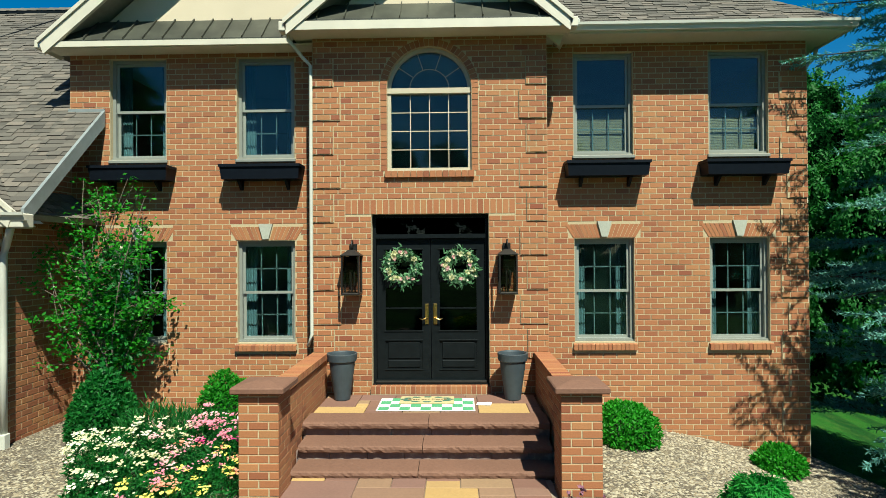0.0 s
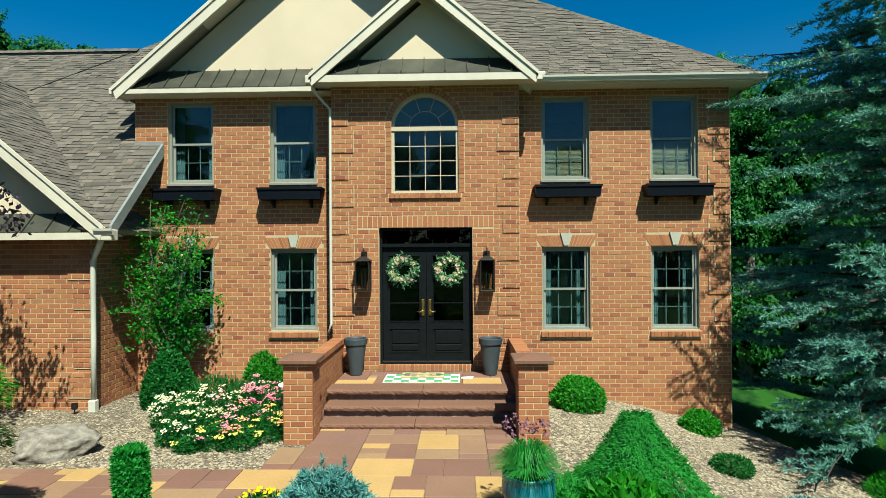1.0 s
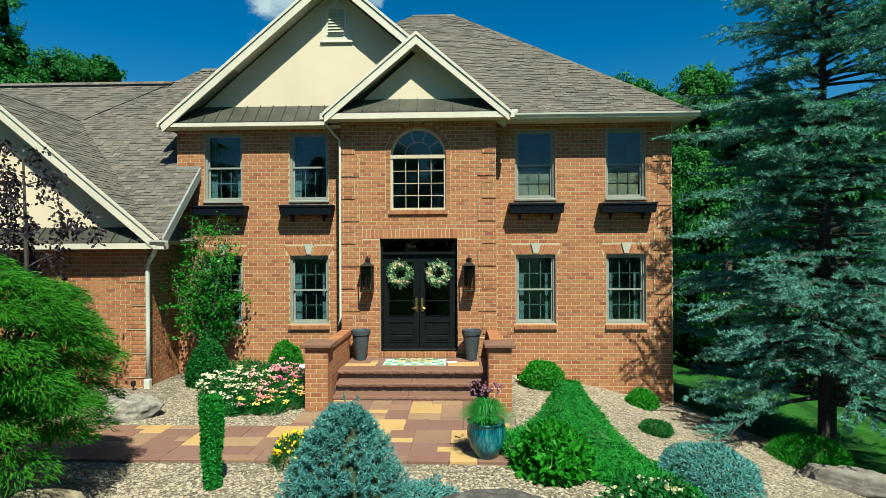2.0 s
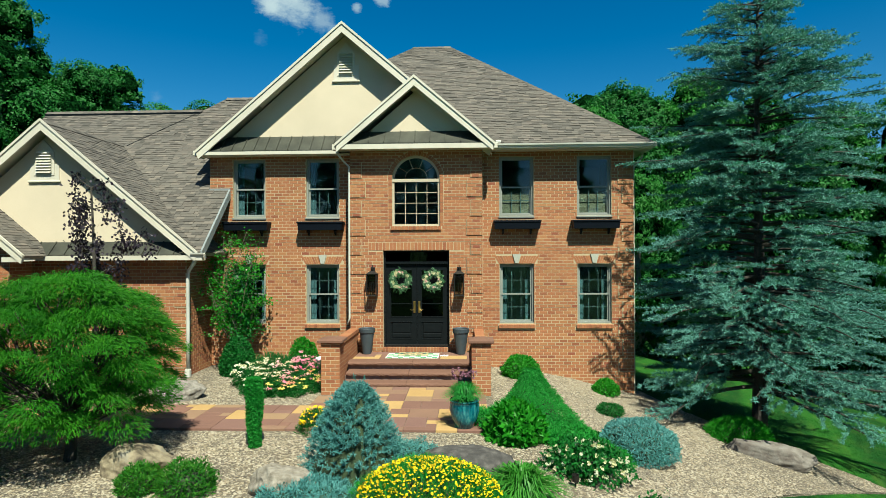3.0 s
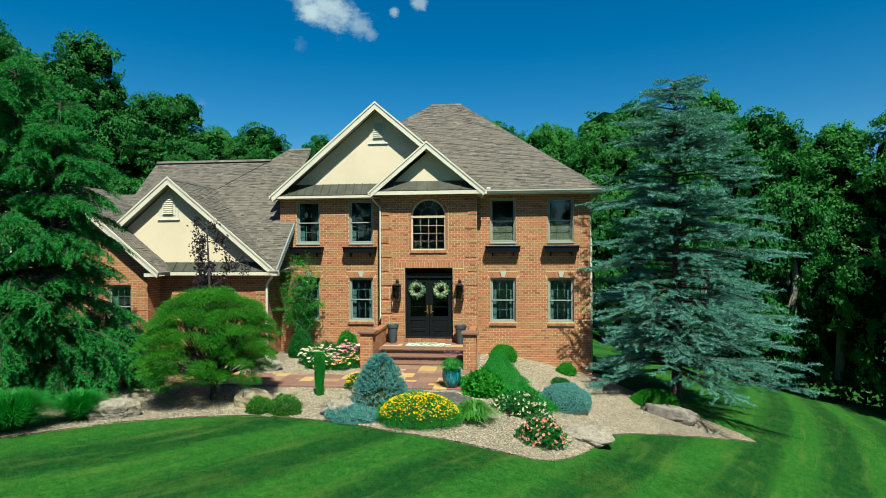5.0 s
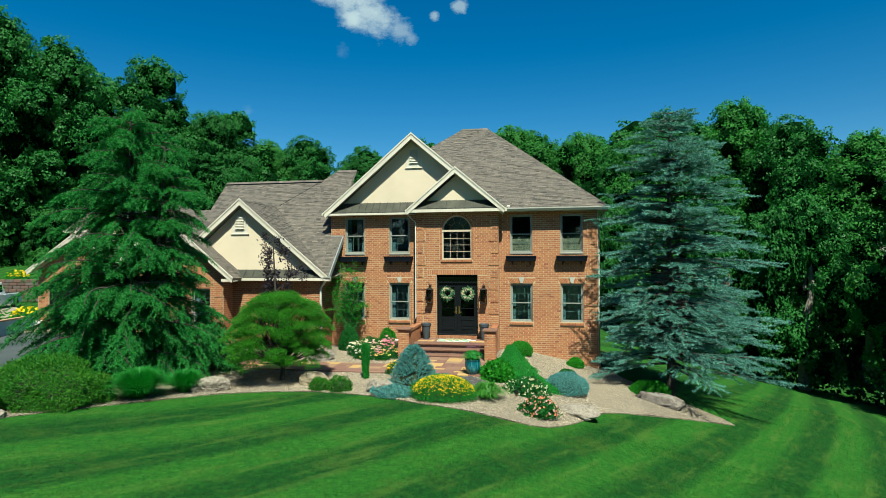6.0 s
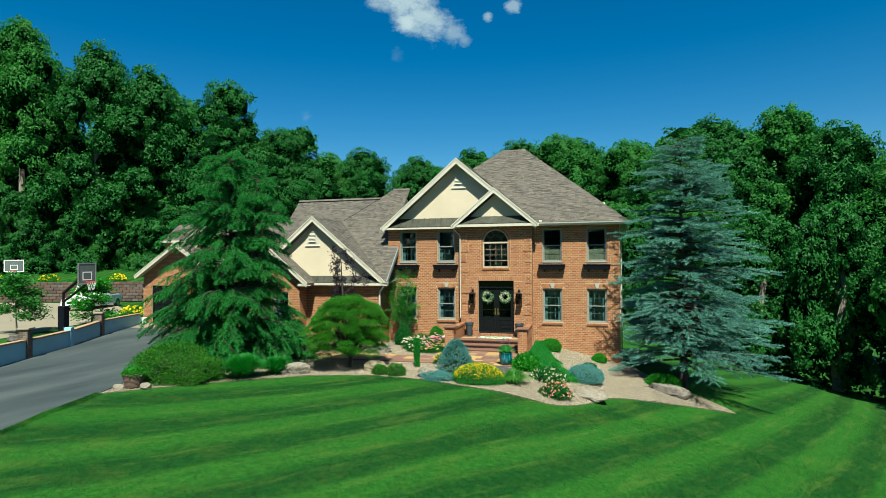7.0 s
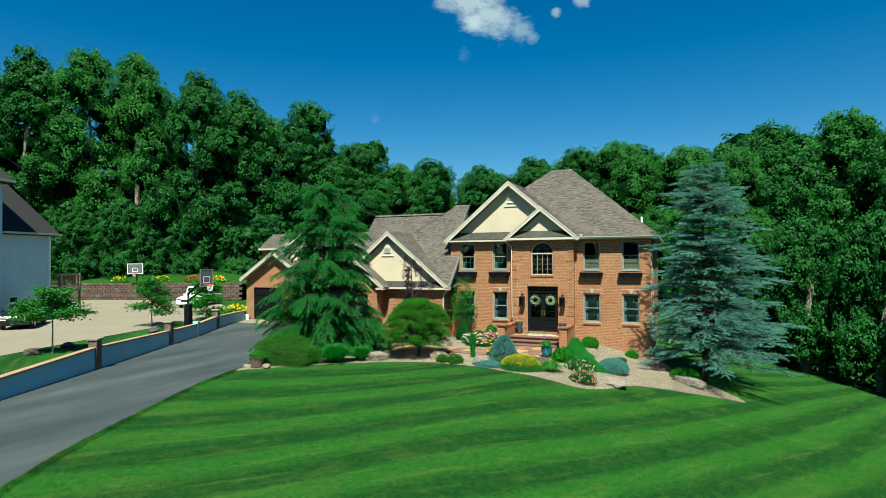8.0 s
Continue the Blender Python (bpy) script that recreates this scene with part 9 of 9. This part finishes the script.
# soldier course over the door, bricks round the arch
m = []
n = 27
for i in range(n):
    x0, x1 = -1.22 + 2.44 * (i + 0.07) / n, -1.22 + 2.44 * (i + 0.93) / n
    m.append((x0, x1))
lintel = part("lintel", Mesh().box(-1.215, 1.215, BAY_Y - 0.002, BAY_Y + 0.01, 3.067, 3.263).make("soldier_bed", M_MORTAR), house, "soldier course of upright bricks over the door")
sold = Mesh().box(0, m[0][1] - m[0][0], BAY_Y - 0.005, BAY_Y + 0.02, 3.065, 3.265).make("brick", M_BRICK_ONE)
for x0, x1 in m:
    part("brick", sold, lintel, loc=(x0, 0, 0))
ring_bed = part("arch_ring", arch_band(Mesh(), ARCH_R + 0.004, ARCH_R + 0.107, BAY_Y - 0.002, BAY_Y + 0.01, ARCH_Z).make("arch_ring_bed", M_MORTAR), house, "ring of bricks round the half-round window")
n = 30
for i in range(n):
    m = Mesh()
    a0, a1 = math.pi * (i + 0.06) / n, math.pi * (i + 0.94) / n
    m.prism([(r * math.cos(t), ARCH_Z + r * math.sin(t)) for r, t in ((ARCH_R + 0.006, a0), (ARCH_R + 0.105, a0), (ARCH_R + 0.105, a1), (ARCH_R + 0.006, a1))], BAY_Y - 0.006, BAY_Y + 0.02)
    part("brick", m.make("brick", M_BRICK_ONE), ring_bed)
surround = part("surround", Mesh().box(-0.64, 0.64, BAY_Y - 0.03, BAY_Y + 0.06, 3.59, 3.67).make("arch_sill_bed", M_MORTAR), house, "brick jambs and sill of the arched window")
for s in (-1, 1):
    n = 14
    for i in range(n):
        z0, z1 = ARCH_B + (ARCH_Z - ARCH_B) * (i + 0.05) / n, ARCH_B + (ARCH_Z - ARCH_B) * (i + 0.95) / n
        m = Mesh().box(min(s * 0.611, s * 0.70), max(s * 0.611, s * 0.70), BAY_Y - 0.006, BAY_Y + 0.02, z0, z1)
        part("brick", m.make("brick", M_BRICK_ONE), surround)
n = 14
for i in range(n):
    m = Mesh().box(-0.64 + 1.28 * (i + 0.05) / n, -0.64 + 1.28 * (i + 0.95) / n, BAY_Y - 0.05, BAY_Y + 0.055, 3.585, 3.675)
    part("brick", m.make("brick", M_BRICK_ONE), surround)

# piers and cheek walls, four faces each
for t in PIERS:
    cx, cy = t.location.x, t.location.y
    if t.name.startswith("porch_pier"):
        for k in range(4):
            ca, sa = math.cos(radians(90 * k)), math.sin(radians(90 * k))
            lay_bricks(t, (0.195 * sa, -0.195 * ca, 0), 90 * k, -0.203, 0.203, -0.12, 1.135, singles=(-1, 1, -1, 2), seed=20 + k)
    else:
        for k in (1, 3):
            ca, sa = math.cos(radians(90 * k)), math.sin(radians(90 * k))
            lay_bricks(t, (0.09 * sa, 0, 0), 90 * k, -1.08 if k == 1 else -1.06, 1.06 if k == 1 else 1.08, -0.15, 1.005, singles=(-1.2, 1.2, -1, 2), seed=30 + k)


def clip(poly, a, b):
    """The part of a flat outline on the left of the line from a to b."""
    out = []
    for i in range(len(poly)):
        p, q = poly[i], poly[(i + 1) % len(poly)]
        sp = (b[0] - a[0]) * (p[1] - a[1]) - (b[1] - a[1]) * (p[0] - a[0])
        sq = (b[0] - a[0]) * (q[1] - a[1]) - (b[1] - a[1]) * (q[0] - a[0])
        if sp >= 0:
            out.append(p)
        if sp * sq < 0:
            t = sp / (sp - sq)
            out.append((p[0] + (q[0] - p[0]) * t, p[1] + (q[1] - p[1]) * t))
    return out


def shingle_roof(ob, pts, n, seed, single_limit):
    """Courses of shingle tabs on a roof slope, each a thin wedge, cut to the slope's outline."""
    rng = random.Random(seed)
    o = pts[0]
    ex = (pts[1] - pts[0]).normalized()
    ey = n.cross(ex)
    if ey.z < 0:
        ex, ey = -ex, -ey
    flat = [((p - o).dot(ex), (p - o).dot(ey)) for p in pts]
    area = sum(flat[i][0] * flat[(i + 1) % len(flat)][1] - flat[(i + 1) % len(flat)][0] * flat[i][1] for i in range(len(flat)))
    if area < 0:
        flat = flat[::-1]
    us, vs = [p[0] for p in flat], [p[1] for p in flat]
    verts, faces, singles = [], [], 0
    v, row = min(vs) - 0.02, 0
    H = 0.098
    while v < max(vs):
        u = min(us) - rng.uniform(0, 0.3)
        while u < max(us):
            wd = rng.choice((0.12, 0.16, 0.20, 0.26))
            lift = rng.choice((0.0, 0.0, 0.007))
            poly = [(u + 0.003, v), (u + wd - 0.003, v), (u + wd - 0.003, v + H + 0.03), (u + 0.003, v + H + 0.03)]
            for i in range(len(flat)):
                poly = clip(poly, flat[i], flat[(i + 1) % len(flat)])
                if len(poly) < 3:
                    break
            if len(poly) >= 3:
                def up(p):
                    t = (p[1] - v) / (H + 0.03)
                    return 0.013 + lift - 0.010 * t
                base = [o + ex * p[0] + ey * p[1] for p in poly]
                top = [b + n * up(p) for b, p in zip(base, poly)]
                k = len(poly)
                if singles < single_limit and len(poly) == 4 and 1 < row < 30:
                    c = base[0]
                    q = Mesh().add([x - c for x in top] + [x - c for x in base], [tuple(range(k))] + [(i, k + i, k + (i + 1) % k, (i + 1) % k) for i in range(k)])
                    part("shingle", q.make("shingle", M_SHINGLE_ONE), ob, loc=c)
                    singles += 1
                else:
                    b0 = len(verts)
                    verts += top + base
                    faces.append(tuple(b0 + i for i in range(k)))
                    faces += [(b0 + i, b0 + k + i, b0 + k + (i + 1) % k, b0 + (i + 1) % k) for i in range(k)]
            u += wd
        v += H
        row += 1
    me = bpy.data.meshes.new("shingles")
    me.from_pydata(verts, [], faces)
    me.polygons.foreach_set("use_smooth", [False] * len(me.polygons))
    me.materials.append(M_SHINGLE)
    tagged(part("shingle_field", me, ob, "grey-brown asphalt shingles"), kind="stuff")


for k, (ob, pts, n) in enumerate(ROOFS):
    shingle_roof(ob, pts, n, 50 + k, 160 if "main_front" in ob.data.name or "wing_front_b" in ob.data.name or "wing_gable_right" in ob.data.name else 0)
# ridge caps
for a, b in (((-0.55, RIDGE_Y, RIDGE_Z), (0.73, RIDGE_Y, RIDGE_Z)), ((GX, GY, GZ), (GX, 3.6, GZ)), ((0, BY, BZ), (0, 1.5, BZ)), ((AX, AY, AZ), (AX, 1.5, AZ)), ((-12.0, 2.76, 7.45), (-7.0, 2.76, 7.45)), ((-6.42, 3.30, 7.99), (LEFT_X, 3.30, 7.99)), ((PX, PY, PZ), (PX, 1.0, PZ)), ((-20.85, 3.0, 5.17), (-20.85, 6, 5.17)),
             ((5.95, -0.45, EAVE), (0.70, RIDGE_Y, RIDGE_Z))):
    a, b = Vector(a), Vector(b)
    n = max(4, int((b - a).length / 0.2))
    d = (b - a).normalized()
    side = d.cross(Vector((0, 0, 1))).normalized()
    cap = part("ridge_cap", Mesh().tube([a + Vector((0, 0, -0.03)), b + Vector((0, 0, -0.03))], 0.03, 4).make("ridge_bed", M_UNDERLAY), house, "shingle ridge cap")
    rise = Vector((0, 0, 0))
    if a.x in (AX, -12.0, -0.55):
        rise.z = 0.035
        w = [v + side * k * 0.12 + Vector((0, 0, h)) for v in (a, b) for k, h in ((-1, -0.095), (0, 0.0), (1, -0.095), (1, -0.045), (0, 0.05), (-1, -0.045))]
        part("ridge_vent", Mesh().add(w, [tuple(range(5, -1, -1)), tuple(range(6, 12))] + [(i, (i + 1) % 6, 6 + (i + 1) % 6, 6 + i) for i in range(6)]).make("ridge_vent", M_BLACK), cap, "black vent strip under the cap")
    for i in range(n):
        m = Mesh()
        p, q = a + (b - a) * (i / n) + rise, a + (b - a) * ((i + 1.15) / n) + rise
        lo, hi = Vector((0, 0, 0.02)), Vector((0, 0, 0.032))
        m.add([p + side * 0.13 + lo - Vector((0, 0, 0.09)), p + hi, p - side * 0.13 + lo - Vector((0, 0, 0.09)), q + side * 0.13 - Vector((0, 0, 0.09)) + lo * 0.4, q + lo, q - side * 0.13 - Vector((0, 0, 0.09)) + lo * 0.4],
              [(0, 3, 4, 1), (1, 4, 5, 2), (0, 1, 2)])
        part("cap_shingle", m.make("cap_shingle", M_SHINGLE_ONE), cap)


part("seam", Mesh().tube([(-8.62, 1.45, 6.15), (-7.0, 2.75, 7.45)], 0.018, 6).make("roof_seam", M_BLACK), house, "thin dark seam where two roof slopes meet")


# paving: random ashlar on a grid of hand-wide modules
def pave(parent, x0, y0, cols, rows, unit, top, keep, seed, thick=0.05):
    rng = random.Random(seed)
    used = [[not keep(x0 + (i + 0.5) * unit, y0 + (j + 0.5) * unit) for i in range(cols)] for j in range(rows)]
    for j in range(rows):
        for i in range(cols):
            if used[j][i]:
                continue
            sizes = [(4, 2), (3, 2), (2, 2), (3, 3), (2, 3), (4, 3), (2, 1), (3, 1)]
            rng.shuffle(sizes)
            for a, b in sizes + [(1, 1)]:
                if i + a <= cols and j + b <= rows and not any(used[j + q][i + p] for p in range(a) for q in range(b)):
                    break
            for p in range(a):
                for q in range(b):
                    used[j + q][i + p] = True
            slab("paver", x0 + i * unit + 0.003, x0 + (i + a) * unit - 0.003, y0 + j * unit + 0.003, y0 + (j + b) * unit - 0.003, top + rng.uniform(-0.002, 0.002), parent, thick)


porch = thing("porch_paving", (0, 0, 0), "multicoloured sandstone paving on the porch", "paving", kind="structure")
pave(porch, -1.44, -1.42, 18, 7, 0.16, 0.505, lambda x, y: y < BAY_Y - 0.02, 3)
patio = thing("front_walk", (0, 0, 0), "brown, plum and tan sandstone front walk", "pavement", kind="structure")


def on_walk(x, y):
    return (-1.36 < x < 1.36 and -5.30 < y < -2.38) or (-1.36 < x < 1.62 and -5.35 < y < -2.98) or (-12.2 < x < -1.3 and -5.35 < y < -3.85) or (-1.75 < x < -1.3 and -4.0 < y < -3.2)


part("joints", Mesh().box(-1.36, 1.36, -5.3, -2.38, -0.1, 0.084).box(-12.0, -1.36, -5.3, -3.9, -0.1, 0.082).make("walk_joints", M_JOINT), patio)
pave(patio, -12.2, -5.36, 77, 17, 0.18, 0.100, on_walk, 9, 0.06)
